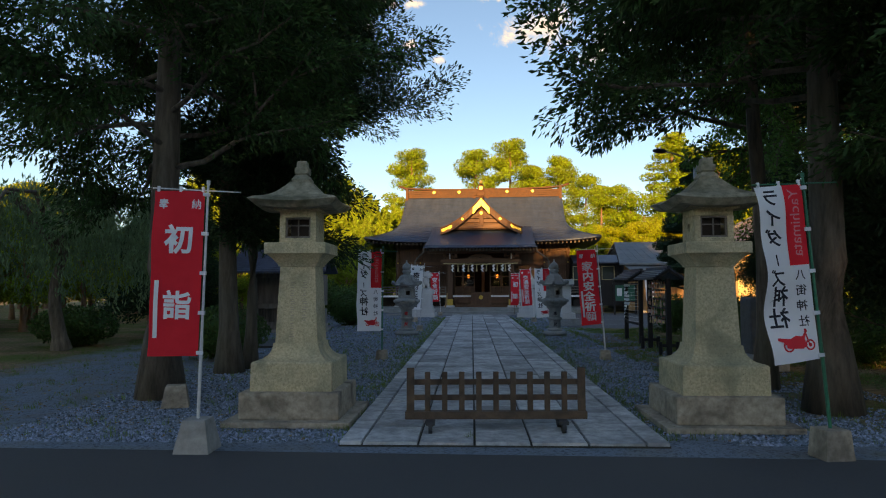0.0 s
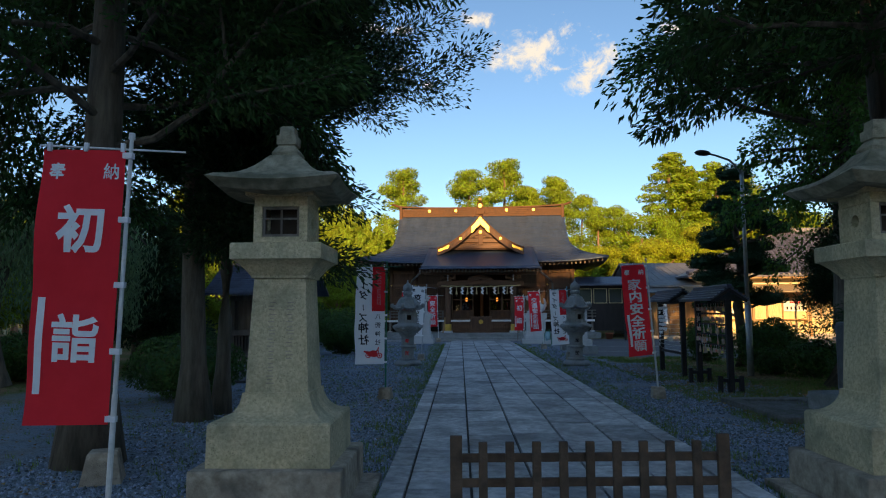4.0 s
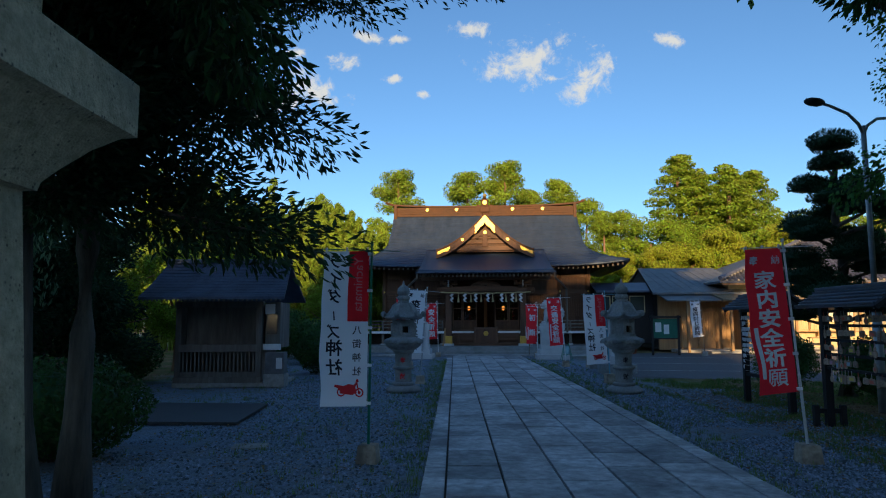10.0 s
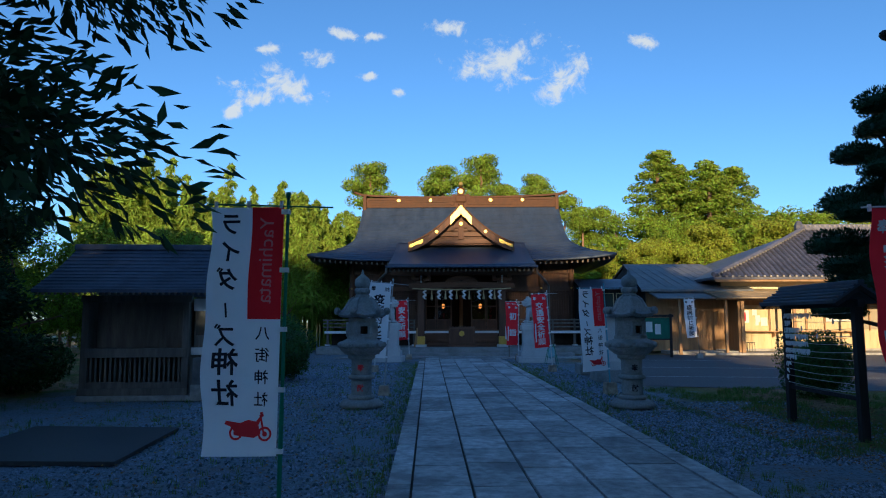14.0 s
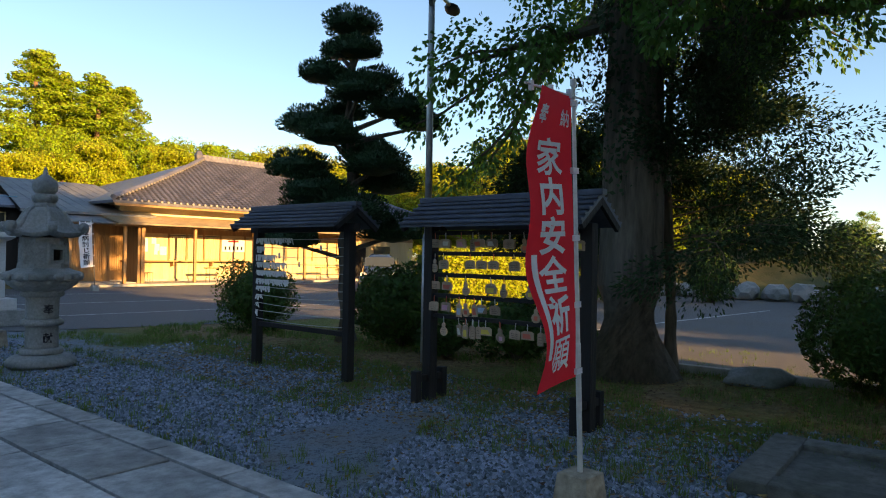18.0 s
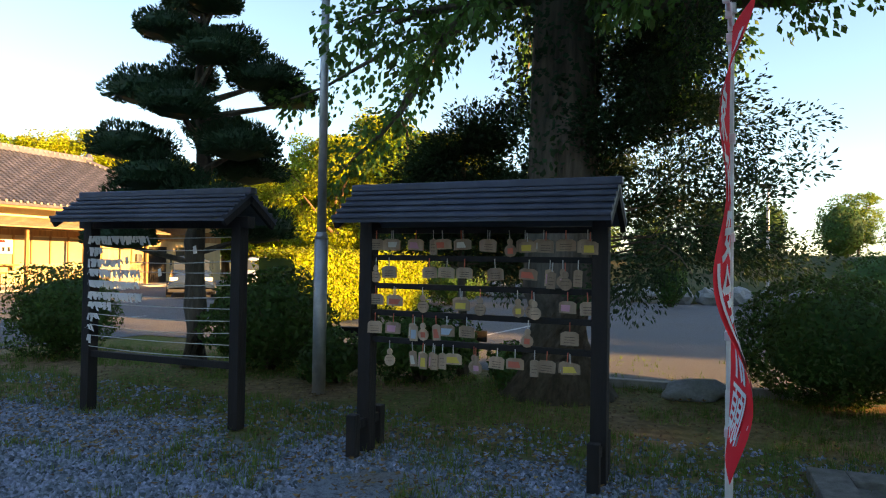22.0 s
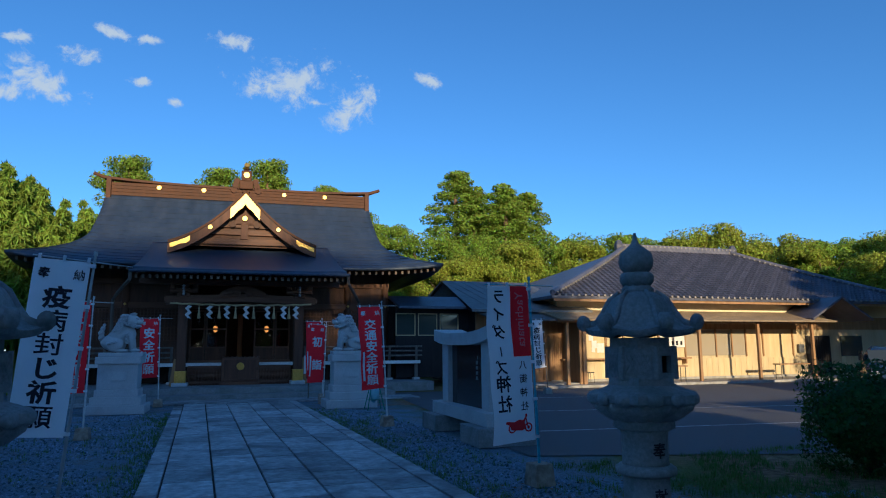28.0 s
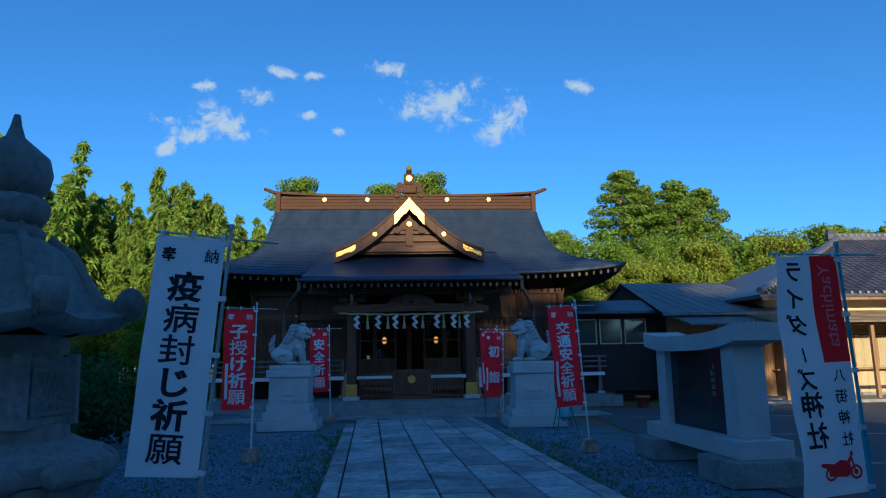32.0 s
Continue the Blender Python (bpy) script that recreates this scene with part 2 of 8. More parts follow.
RUST_RED = material("terracotta", (0.3, 0.09, 0.04), (0.42, 0.14, 0.07), 10, 0.8, 0.2, 60)
GLASS_DARK = glass("window_glass")


def clear_glass(name):
    m = bpy.data.materials.new(name)
    m.use_nodes = True
    n, l = m.node_tree.nodes, m.node_tree.links
    tr = n.new("ShaderNodeBsdfTransparent")
    tr.inputs[0].default_value = (0.8, 0.82, 0.82, 1)
    gl = n.new("ShaderNodeBsdfGlossy")
    gl.inputs["Roughness"].default_value = 0.03
    fr = n.new("ShaderNodeFresnel")
    mx = n.new("ShaderNodeMixShader")
    l.new(fr.outputs[0], mx.inputs[0])
    l.new(tr.outputs[0], mx.inputs[1])
    l.new(gl.outputs[0], mx.inputs[2])
    l.new(mx.outputs[0], n["Material Output"].inputs[0])
    return m


GLASS_CLEAR = clear_glass("door_pane")
CURTAIN = material("pale_curtain", (0.46, 0.37, 0.21), (0.58, 0.48, 0.29), 9, 0.85, 0.1, 60, stretch=(4, 4, 0.2), stain=0.2)
# near-black colour that stands in for shade inside hollow places
SHADOW_IN = material("painted_shade", (0.02, 0.014, 0.01), (0.045, 0.03, 0.02), 4, 0.8, 0.1, 40)
BARK = material("conifer_bark", (0.05, 0.04, 0.031), (0.19, 0.155, 0.12), 9, 0.95, 1.0, 24, stretch=(1, 1, 0.16), stain=0.4, stain_scale=2, stain_colour=(0.07, 0.075, 0.05))
BARK_PINE = material("red_pine_bark", (0.16, 0.09, 0.055), (0.30, 0.18, 0.11), 5, 0.95, 0.8, 20, stretch=(1, 1, 0.3), stain=0.3)


def leaf_material(name, c1, c2, var=0.35, trans=0.35):
    return material(name, c1, c2, 1.2, 0.6, 0.0, stain=0.0, island=var, translucent=trans, spec=0.3)


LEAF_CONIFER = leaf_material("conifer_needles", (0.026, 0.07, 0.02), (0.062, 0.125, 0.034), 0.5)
LEAF_DARK = leaf_material("evergreen_leaves", (0.02, 0.05, 0.022), (0.045, 0.09, 0.035))
LEAF_GINKGO = leaf_material("ginkgo_leaves", (0.055, 0.15, 0.035), (0.11, 0.23, 0.05), 0.4, 0.45)
# far leaves: sunlight put into base colours brighter than real foliage
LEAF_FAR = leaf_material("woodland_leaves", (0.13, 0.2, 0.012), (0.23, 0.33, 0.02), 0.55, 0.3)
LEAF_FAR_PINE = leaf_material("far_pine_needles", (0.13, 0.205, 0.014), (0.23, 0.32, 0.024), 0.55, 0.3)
LEAF_AUTUMN = leaf_material("turning_sunlit_leaves", (0.2, 0.25, 0.016), (0.31, 0.35, 0.025), 0.55, 0.3)
LEAF_BAMBOO = leaf_material("bamboo_leaves", (0.19, 0.3, 0.03), (0.32, 0.43, 0.05), 0.4, 0.35)
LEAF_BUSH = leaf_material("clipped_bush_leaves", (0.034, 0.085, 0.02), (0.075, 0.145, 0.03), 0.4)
LEAF_WILLOW = leaf_material("weeping_leaves", (0.11, 0.19, 0.09), (0.18, 0.27, 0.13), 0.25)
LEAF_PINE = leaf_material("pine_needles", (0.02, 0.055, 0.025), (0.04, 0.09, 0.04), 0.25)
GRASS = leaf_material("grass", (0.08, 0.15, 0.03), (0.16, 0.24, 0.045), 0.35)


# ---------------------------------------------------------------- mesh helpers
def part(name, bm, mat, parent=None, label="", smooth=False, mats=()):
    me = bpy.data.meshes.new(name)
    bm.to_mesh(me)
    bm.free()
    me.materials.append(mat)
    for extra in mats:
        me.materials.append(extra)
    if smooth:
        me.polygons.foreach_set("use_smooth", [True] * len(me.polygons))
    ob = new(name, me)
    if parent:
        ob.parent = parent
    if label:
        tagged(ob, label=label)
    return ob


def shared(name, me, parent=None, m=None):
    ob = new(name, me)
    if parent:
        ob.parent = parent
    if m is not None:
        ob.matrix_basis = m
    return ob


def thing(name, m, label, category, group="", kind=""):
    ob = new(name)
    ob.empty_display_size = 0.2
    ob.matrix_basis = m
    return tagged(ob, label, category, group, kind)


def bmn():
    return bmesh.new()


def box(bm, x0, x1, y0, y1, z0, z1, bev=0.0, m=None):
    vs = [bm.verts.new(v) for v in ((x0, y0, z0), (x1, y0, z0), (x1, y1, z0), (x0, y1, z0), (x0, y0, z1), (x1, y0, z1), (x1, y1, z1), (x0, y1, z1))]
    fs = [bm.faces.new([vs[i] for i in f]) for f in ((3, 2, 1, 0), (4, 5, 6, 7), (0, 1, 5, 4), (1, 2, 6, 5), (2, 3, 7, 6), (3, 0, 4, 7))]
    if m is not None:
        bmesh.ops.transform(bm, matrix=m, verts=vs)
    if bev:
        bmesh.ops.bevel(bm, geom=list({e for f in fs for e in f.edges}), offset=bev, segments=2, affect='EDGES', profile=0.6)
    return bm


def abox(*a, **k):
    return box(bmn(), *a, **k)


def tube(bm, p0, p1, r0, r1=None, seg=12, caps=True):
    r1 = r0 if r1 is None else r1
    p0, p1 = Vector(p0), Vector(p1)
    q = (p1 - p0).to_track_quat('Z', 'Y').to_matrix()
    rings = []
    for p, r in ((p0, r0), (p1, r1)):
        rings.append([bm.verts.new(p + q @ Vector((r * math.cos(2 * math.pi * k / seg), r * math.sin(2 * math.pi * k / seg), 0))) for k in range(seg)])
    for k in range(seg):
        bm.faces.new((rings[0][k], rings[0][(k + 1) % seg], rings[1][(k + 1) % seg], rings[1][k]))
    if caps:
        bm.faces.new(list(reversed(rings[0])))
        bm.faces.new(rings[1])
    return bm


def path_tube(bm, pts, radii, seg=8):
    """A bent, tapering tube through points."""
    pts = [Vector(p) for p in pts]
    rings = []
    for i, p in enumerate(pts):
        d = (pts[min(i + 1, len(pts) - 1)] - pts[max(i - 1, 0)]).normalized()
        q = d.to_track_quat('Z', 'Y').to_matrix()
        rings.append([bm.verts.new(p + q @ Vector((radii[i] * math.cos(2 * math.pi * k / seg), radii[i] * math.sin(2 * math.pi * k / seg), 0))) for k in range(seg)])
    for a, b in zip(rings, rings[1:]):
        for k in range(seg):
            bm.faces.new((a[k], a[(k + 1) % seg], b[(k + 1) % seg], b[k]))
    bm.faces.new(list(reversed(rings[0])))
    bm.faces.new(rings[-1])
    return bm


def turned(bm, profile, seg=24, lobes=0, depth=0.0, phase=0.0, turn=0.0):
    """A turned body from (radius, z) pairs; seg 4 or 6 gives square or six-sided bodies (radius to the flat side)."""
    flat = 1 / math.cos(math.pi / seg) if seg <= 8 else 1
    rings = []
    for r, z in profile:
        ring = []
        for k in range(seg):
            a = 2 * math.pi * (k + 0.5) / seg + turn
            rr = r * flat * (1 + depth * math.cos(lobes * a + phase)) if lobes else r * flat
            ring.append(bm.verts.new((rr * math.cos(a), rr * math.sin(a), z)))
        rings.append(ring)
    for a, b in zip(rings, rings[1:]):
        for k in range(seg):
            bm.faces.new((a[k], a[(k + 1) % seg], b[(k + 1) % seg], b[k]))
    bm.faces.new(list(reversed(rings[0])))
    bm.faces.new(rings[-1])
    return bm


def grid(bm, f, nu, nv, thick=None):
    """A sheet f(u, v), u and v from 0 to 1; thick: a second sheet lower by that much, closed at the rim."""
    def sheet(dz):
        return [[bm.verts.new(Vector(f(i / nu, j / nv)) + Vector((0, 0, dz))) for j in range(nv + 1)] for i in range(nu + 1)]
    a = sheet(0)
    for i in range(nu):
        for j in range(nv):
            bm.faces.new((a[i][j], a[i + 1][j], a[i + 1][j + 1], a[i][j + 1]))
    if thick:
        c = sheet(-thick)
        for i in range(nu):
            for j in range(nv):
                bm.faces.new((c[i][j], c[i][j + 1], c[i + 1][j + 1], c[i + 1][j]))
        for i in range(nu):
            bm.faces.new((a[i][0], c[i][0], c[i + 1][0], a[i + 1][0]))
            bm.faces.new((a[i][nv], a[i + 1][nv], c[i + 1][nv], c[i][nv]))
        for j in range(nv):
            bm.faces.new((a[0][j], a[0][j + 1], c[0][j + 1], c[0][j]))
            bm.faces.new((a[nu][j], c[nu][j], c[nu][j + 1], a[nu][j + 1]))
    return bm


def blob(bm, c, r, sub=2, rough=0.15, seed=0, squash=(1, 1, 1)):
    """An uneven lump."""
    made = bmesh.ops.create_icosphere(bm, subdivisions=sub, radius=1)["verts"]
    for v in made:
        k = 1 + rough * noise.noise(v.co * 1.7 + Vector((seed * 3.1, seed * 1.7, 0)))
        v.co = Vector((v.co.x * r * squash[0] * k, v.co.y * r * squash[1] * k, v.co.z * r * squash[2] * k)) + Vector(c)
    return bm


def raw_mesh(name, verts, faces, mat):
    me = bpy.data.meshes.new(name)
    me.from_pydata(verts, [], faces)
    me.materials.append(mat)
    return me


def leaves_mesh(name, centres, normals, sizes, mat, aspect=0.5, rng=None, droop=0.0, facing=False):
    """Many small pointed leaves, each of two triangles folded a little along its rib."""
    n = len(centres)
    rng = rng or np.random.RandomState(1)
    d = np.asarray(normals, float)
    d = d / (np.linalg.norm(d, axis=1, keepdims=True) + 1e-9)
    if facing:
        # the ways given are those that the blades face, not those that they point
        nrm = d
        d = np.cross(nrm, rng.normal(size=(n, 3)))
        d /= np.linalg.norm(d, axis=1, keepdims=True) + 1e-9
    d[:, 2] -= droop
    side = np.cross(d, nrm if facing else rng.normal(size=(n, 3)))
    side /= np.linalg.norm(side, axis=1, keepdims=True) + 1e-9
    s = np.asarray(sizes)[:, None]
    fold = np.cross(d, side) * s * 0.12
    c = np.asarray(centres, float)
    v = np.stack([c - d * s * 0.5, c + side * s * aspect * 0.5 + fold, c + d * s * 0.5, c - side * s * aspect * 0.5 + fold], 1).reshape(-1, 3)
    me = bpy.data.meshes.new(name)
    me.vertices.add(4 * n)
    me.vertices.foreach_set("co", v.astype(np.float32).ravel())
    k = np.arange(n)[:, None] * 4
    tris = np.concatenate([k + np.array([0, 1, 2]), k + np.array([0, 2, 3])], 1).reshape(-1)
    me.loops.add(6 * n)
    me.loops.foreach_set("vertex_index", tris.astype(np.int32))
    me.polygons.add(2 * n)
    me.polygons.foreach_set("loop_start", np.arange(0, 6 * n, 3, dtype=np.int32))
    me.update(calc_edges=True)
    me.materials.append(mat)
    return me


def ball_points(rng, centre, radius, n, squash=(1, 1, 0.7), shell=0.5):
    """Points in an uneven ball, more of them near its skin; and their outward ways."""
    d = rng.normal(size=(n, 3))
    d /= np.linalg.norm(d, axis=1, keepdims=True)
    r = rng.uniform(shell ** 3, 1, n) ** (1 / 3)
    p = d * r[:, None] * radius * np.array(squash)
    return p + np.array(centre), d


# letters, drawn once at a size of one
def outline(body, bold):
    cu = bpy.data.curves.new("writing", 'FONT')
    cu.body, cu.size, cu.align_x, cu.align_y, cu.resolution_u, cu.offset = body, 1.0, 'CENTER', 'CENTER', 3, bold
    tmp = new("writing", cu)
    me = bpy.data.meshes.new_from_object(tmp.evaluated_get(bpy.context.evaluated_depsgraph_get()))
    bpy.data.objects.remove(tmp)
    return me, sum(p.area for p in me.polygons)


def glyph(body, bold):
    """The boldest form of a character, up to the one wanted, whose strokes still fill."""
    a0, a1 = outline(body, 0.0)[1], outline(body, 0.005)[1]
    for b in (bold, 0.025, 0.02, 0.015, 0.01, 0.005):
        if b <= bold:
            me, area = outline(body, b)
            if area > 0.995 * (a0 + (a1 - a0) * b / 0.005):
                return me
    return outline(body, 0.0)[0]


GLYPHS = {(c, 0.03): glyph(c, 0.03) for c in "奉納初詣家内安全祈願疫病封じ子授け交通"}
GLYPHS.update({(c, b): glyph(c, b) for c, b in [("Yachimata", 0.0), ("|", 0.03)] + [(c, 0.02) for c in "ライダズ神社"] + [(c, 0.01) for c in "八街神社"]})


# ---------------------------------------------------------------- ground
def ground_material():
    """Earth, moss, grass and grey gravel, mixed by where they lie."""
    m = bpy.data.materials.new("gravel_and_moss")
    m.use_nodes = True
    n, l = m.node_tree.nodes, m.node_tree.links
    b = n["Principled BSDF"]
    pos = n.new("ShaderNodeNewGeometry").outputs["Position"]

    def tex(kind, scale, detail=6):
        t = n.new(kind)
        t.inputs["Scale"].default_value = scale
        if "Detail" in t.inputs:
            t.inputs["Detail"].default_value = detail
        l.new(pos, t.inputs["Vector"])
        return t

    def ramp(src, a, c1, z, c2):
        r = n.new("ShaderNodeValToRGB")
        r.color_ramp.elements[0].position, r.color_ramp.elements[1].position = a, z
        r.color_ramp.elements[0].color, r.color_ramp.elements[1].color = (*c1, 1), (*c2, 1)
        l.new(src, r.inputs[0])
        return r.outputs[0]

    def mix(fac, a, c):
        x = n.new("ShaderNodeMixRGB")
        l.new(fac, x.inputs[0])
        l.new(a, x.inputs[1])
        l.new(c, x.inputs[2])
        return x.outputs[0]

    stones = tex("ShaderNodeTexVoronoi", 38)
    grey = n.new("ShaderNodeSeparateColor")
    l.new(stones.outputs["Color"], grey.inputs[0])
    gravel = ramp(grey.outputs[0], 0.1, (0.03, 0.042, 0.055), 0.95, (0.25, 0.31, 0.375))
    earth = ramp(tex("ShaderNodeTexNoise", 9, 10).outputs["Fac"], 0.3, (0.17, 0.11, 0.06), 0.7, (0.42, 0.28, 0.155))
    moss = ramp(tex("ShaderNodeTexNoise", 26, 8).outputs["Fac"], 0.3, (0.055, 0.105, 0.016), 0.7, (0.15, 0.21, 0.04))
    patch = ramp(tex("ShaderNodeTexNoise", 0.55, 8).outputs["Fac"], 0.4, (0, 0, 0), 0.62, (0.85, 0.85, 0.85))
    blotch = ramp(tex("ShaderNodeTexNoise", 1.7, 9).outputs["Fac"], 0.46, (0, 0, 0), 0.66, (1, 1, 1))
    wild = mix(patch, earth, moss)
    # gravel lies near the path, earth and moss further out
    sep = n.new("ShaderNodeSeparateXYZ")
    l.new(pos, sep.inputs[0])
    wob = n.new("ShaderNodeMath")
    wob.operation = 'MULTIPLY_ADD'
    l.new(tex("ShaderNodeTexNoise", 0.8, 6).outputs["Fac"], wob.inputs[0])
    wob.inputs[1].default_value = 2.6
    l.new(sep.outputs["X"], wob.inputs[2])
    rr = n.new("ShaderNodeMapRange")
    rr.inputs["From Min"].default_value, rr.inputs["From Max"].default_value = 4.9, 6.2
    l.new(wob.outputs[0], rr.inputs[0])
    rl = n.new("ShaderNodeMapRange")
    rl.inputs["From Min"].default_value, rl.inputs["From Max"].default_value = -7.4, -9.0
    l.new(wob.outputs[0], rl.inputs[0])
    far = n.new("ShaderNodeMath")
    far.operation = 'MAXIMUM'
    l.new(rr.outputs[0], far.inputs[0])
    l.new(rl.outputs[0], far.inputs[1])
    few = n.new("ShaderNodeMath")
    few.operation = 'MULTIPLY_ADD'
    l.new(blotch, few.inputs[0])
    few.inputs[1].default_value = 0.35
    l.new(far.outputs[0], few.inputs[2])
    few.use_clamp = True
    l.new(mix(few.outputs[0], gravel, wild), b.inputs["Base Color"])
    b.inputs["Roughness"].default_value = 0.95
    b.inputs["Specular IOR Level"].default_value = 0.2
    bp = n.new("ShaderNodeBump")
    bp.inputs["Strength"].default_value, bp.inputs["Distance"].default_value = 0.9, 0.03
    l.new(stones.outputs["Distance"], bp.inputs["Height"])
    l.new(bp.outputs[0], b.inputs["Normal"])
    return m


GROUND = ground_material()
bm = bmn()
grid(bm, lambda u, v: (-600 + 1200 * u, -500 + 1200 * v, -0.012), 24, 24)
tagged(part("ground", bm, GROUND), "grey gravel with moss, grass tufts and bare earth", "ground", kind="structure")


def sheet(name, pts, z, mat, label, category):
    bm = bmn()
    bm.faces.new([bm.verts.new((x, y, z)) for x, y in pts])
    return tagged(part(name, bm, mat), label, category, kind="structure")


sheet("road", [(-120, -6), (120, -6), (120, 5.2), (8, 8.1), (3.5, 8.4), (-5.1, 8.65), (-12, 8.8), (-120, 9)], 0.0, ASPHALT, "worn dark asphalt road before the precinct", "road")
sheet("parking_lot", [(3.5, 28.8), (7.2, 27.5), (9.4, 27.1), (9.4, 23), (8.05, 18.7), (8.25, 14.0), (9.0, 8.6), (27, 8.0), (27, 43), (5.2, 43), (4.3, 35), (3.6, 31)], 0.002, ASPHALT_OLD,
      "dark asphalt car park with faint white lines", "parking lot")
for k, (x0, y0, x1, y1) in enumerate(((4.2, 31.4, 12.5, 30.2), (5.0, 35.2, 14, 33.4), (5.6, 39.4, 10.5, 38.4), (11.5, 21.5, 21, 20.2), (12, 16.0, 24, 15.2))):
    d = Vector((x1 - x0, y1 - y0, 0)).normalized()
    s = Vector((-d.y, d.x, 0)) * 0.05
    sheet("parking_line", [(x0 - s.x, y0 - s.y), (x1 - s.x, y1 - s.y), (x1 + s.x, y1 + s.y), (x0 + s.x, y0 + s.y)], 0.007, PAINT_LINE, "worn white painted parking line", "road marking")

# kerb of the car park and the low kerb by the road
bm = bmn()
box(bm, -0.06, 0.06, 0, 4.6, -0.02, 0.09, 0.012)
kb = thing("parking_kerb", pose(8.22, 14.2, 0, 0, 0, 2), "low concrete kerb edging the car park", "kerb", kind="structure")
part("kerb_stone", bm, CONCRETE, kb)

# ---------------------------------------------------------------- stone path
PX, PY0, PY1 = 1.68, 8.85, 40.4
path = thing("stone_path", pose(0, 0, 0), "weathered grey stone slab approach path with kerb stones", "path", kind="structure")
part("bedding", abox(-PX, PX, PY0, PY1, -0.05, 0.006), JOINT, path)
rng = random.Random(4)


def slab_mesh(w, h, seed):
    bm = bmn()
    box(bm, -w / 2, w / 2, -h / 2, h / 2, 0, 0.035)
    for v in bm.verts:
        if v.co.z > 0.02:
            v.co.x *= 0.985
            v.co.y *= 0.988
            v.co.z += rng.uniform(-0.003, 0.003)
    me = bpy.data.meshes.new("slab")
    bm.to_mesh(me)
    bm.free()
    me.materials.append(SLAB)
    return me


KERB_W = 0.24
col = (2 * PX - 2 * KERB_W) / 5
lengths = (0.62, 0.78, 0.9, 1.05)
meshes = {h: [slab_mesh(col - 0.022, h - 0.016, s) for s in range(2)] for h in lengths}
kmesh = {h: [slab_mesh(KERB_W - 0.02, h - 0.014, s) for s in range(2)] for h in (0.9, 1.2)}
for c in range(5):
    y = PY0 + (0.25 if c % 2 else 0.0)
    if c % 2:
        shared("slab", slab_mesh(col - 0.022, 0.234, 1), path, pose(-PX + KERB_W + col * (c + 0.5), PY0 + 0.125, 0.0))
    while y < PY1 - 0.3:
        h = rng.choice((0.78, 0.78, 0.9, 0.9, 1.05, 0.62))
        if y + h > PY1:
            h = 0.62
        if y + h > PY1 + 0.2:
            break
        shared("slab", rng.choice(meshes[h]), path, pose(-PX + KERB_W + col * (c + 0.5), y + h / 2, rng.uniform(-0.003, 0.003), 0, 0, rng.choice((0, 180))))
        y += h
for side in (-1, 1):
    y = PY0
    while y < PY1 - 0.9:
        h = rng.choice((0.9, 1.2))
        shared("kerb_slab", rng.choice(kmesh[h]), path, pose(side * (PX - KERB_W / 2), y + h / 2, 0.004, 0, 0, rng.choice((0, 180))))
        y += h


# ---------------------------------------------------------------- worship hall
HALL = Matrix.Translation((0.25, 43.8, 0)) @ pose(0, 0, 0, 0, 0, -2.5) @ Matrix.Translation((0, -42, 0))
hall = thing("worship_hall", HALL, "dark wooden shrine hall with a curved copper roof and gilded gable", "shrine building")
YE, YP, YW, YR = 43.3, 40.6, 45.3, 49.2     # eave, porch eave, front wall, ridge
EW, ZE, ZR, RW = 7.65, 4.6, 8.32, 5.55      # eave half width, eave height, ridge height, ridge half width
YB = 2 * YR - YE


def sag(s, k=0.9):
    """Height of the curved roof from ridge (0) to eave (1)."""
    return ZR - (ZR - ZE) * (1.45 * s - 0.45 * s * s) ** 0.95


def lift(u):
    return 0.3 * abs(u) ** 5


def front_roof(u, v):
    x = (2 * u - 1)
    s = v
    w = RW + 0.15 + (EW - RW - 0.15) * max(0.0, (s - 0.45) / 0.55) ** 2.1
    return (x * w, YR - (YR - YE) * s, sag(s) + lift(x) * s * s)


part("roof", grid(bmn(), front_roof, 40, 24, 0.10), COPPER, hall, "dark copper roof with upswept eaves", True)
part("roof", grid(bmn(), lambda u, v: (lambda p: (p[0], 2 * YR - p[1], p[2]))(front_roof(1 - u, v)), 20, 14, 0.10), COPPER, hall, "", True)
for side in (-1, 1):
    def side_roof(u, v):
        s = 0.5 + 0.5 * v
        y = (2 * u - 1) * (YR - YE) * s
        x0 = RW + 0.15 + (EW - RW - 0.15) * max(0.0, (s - 0.45) / 0.55) ** 2.1
        return (side * x0, YR + side * y, sag(s) + lift(2 * u - 1) * s * s)
    part("roof", grid(bmn(), side_roof, 16, 10, 0.1), COPPER, hall, "", True)
    bm = bmn()
    n = 14
    ring = [bm.verts.new((side * (RW - 0.2), YR + (2 * k / n - 1) * (YR - YE) * 0.52, sag(abs(2 * k / n - 1) * 0.52) - 0.06)) for k in range(n + 1)]
    low = [bm.verts.new((side * (RW - 0.2), YR + (2 * k / n - 1) * (YR - YE) * 0.52, sag(0.52) - 0.3)) for k in range(n + 1)]
    for k in range(n):
        bm.faces.new((ring[k], ring[k + 1], low[k + 1], low[k]))
    part("gable_wall", bm, WOOD_SHRINE, hall)

# seams of the roof sheets
for k in range(1, 16):
    s = k / 16
    bm = bmn()
    pts = [Vector(front_roof(u / 24, s)) + Vector((0, 0, 0.008)) for u in range(25)]
    path_tube(bm, pts, [0.012] * 25, 4)
    part("roof_seam", bm, COPPER, hall)

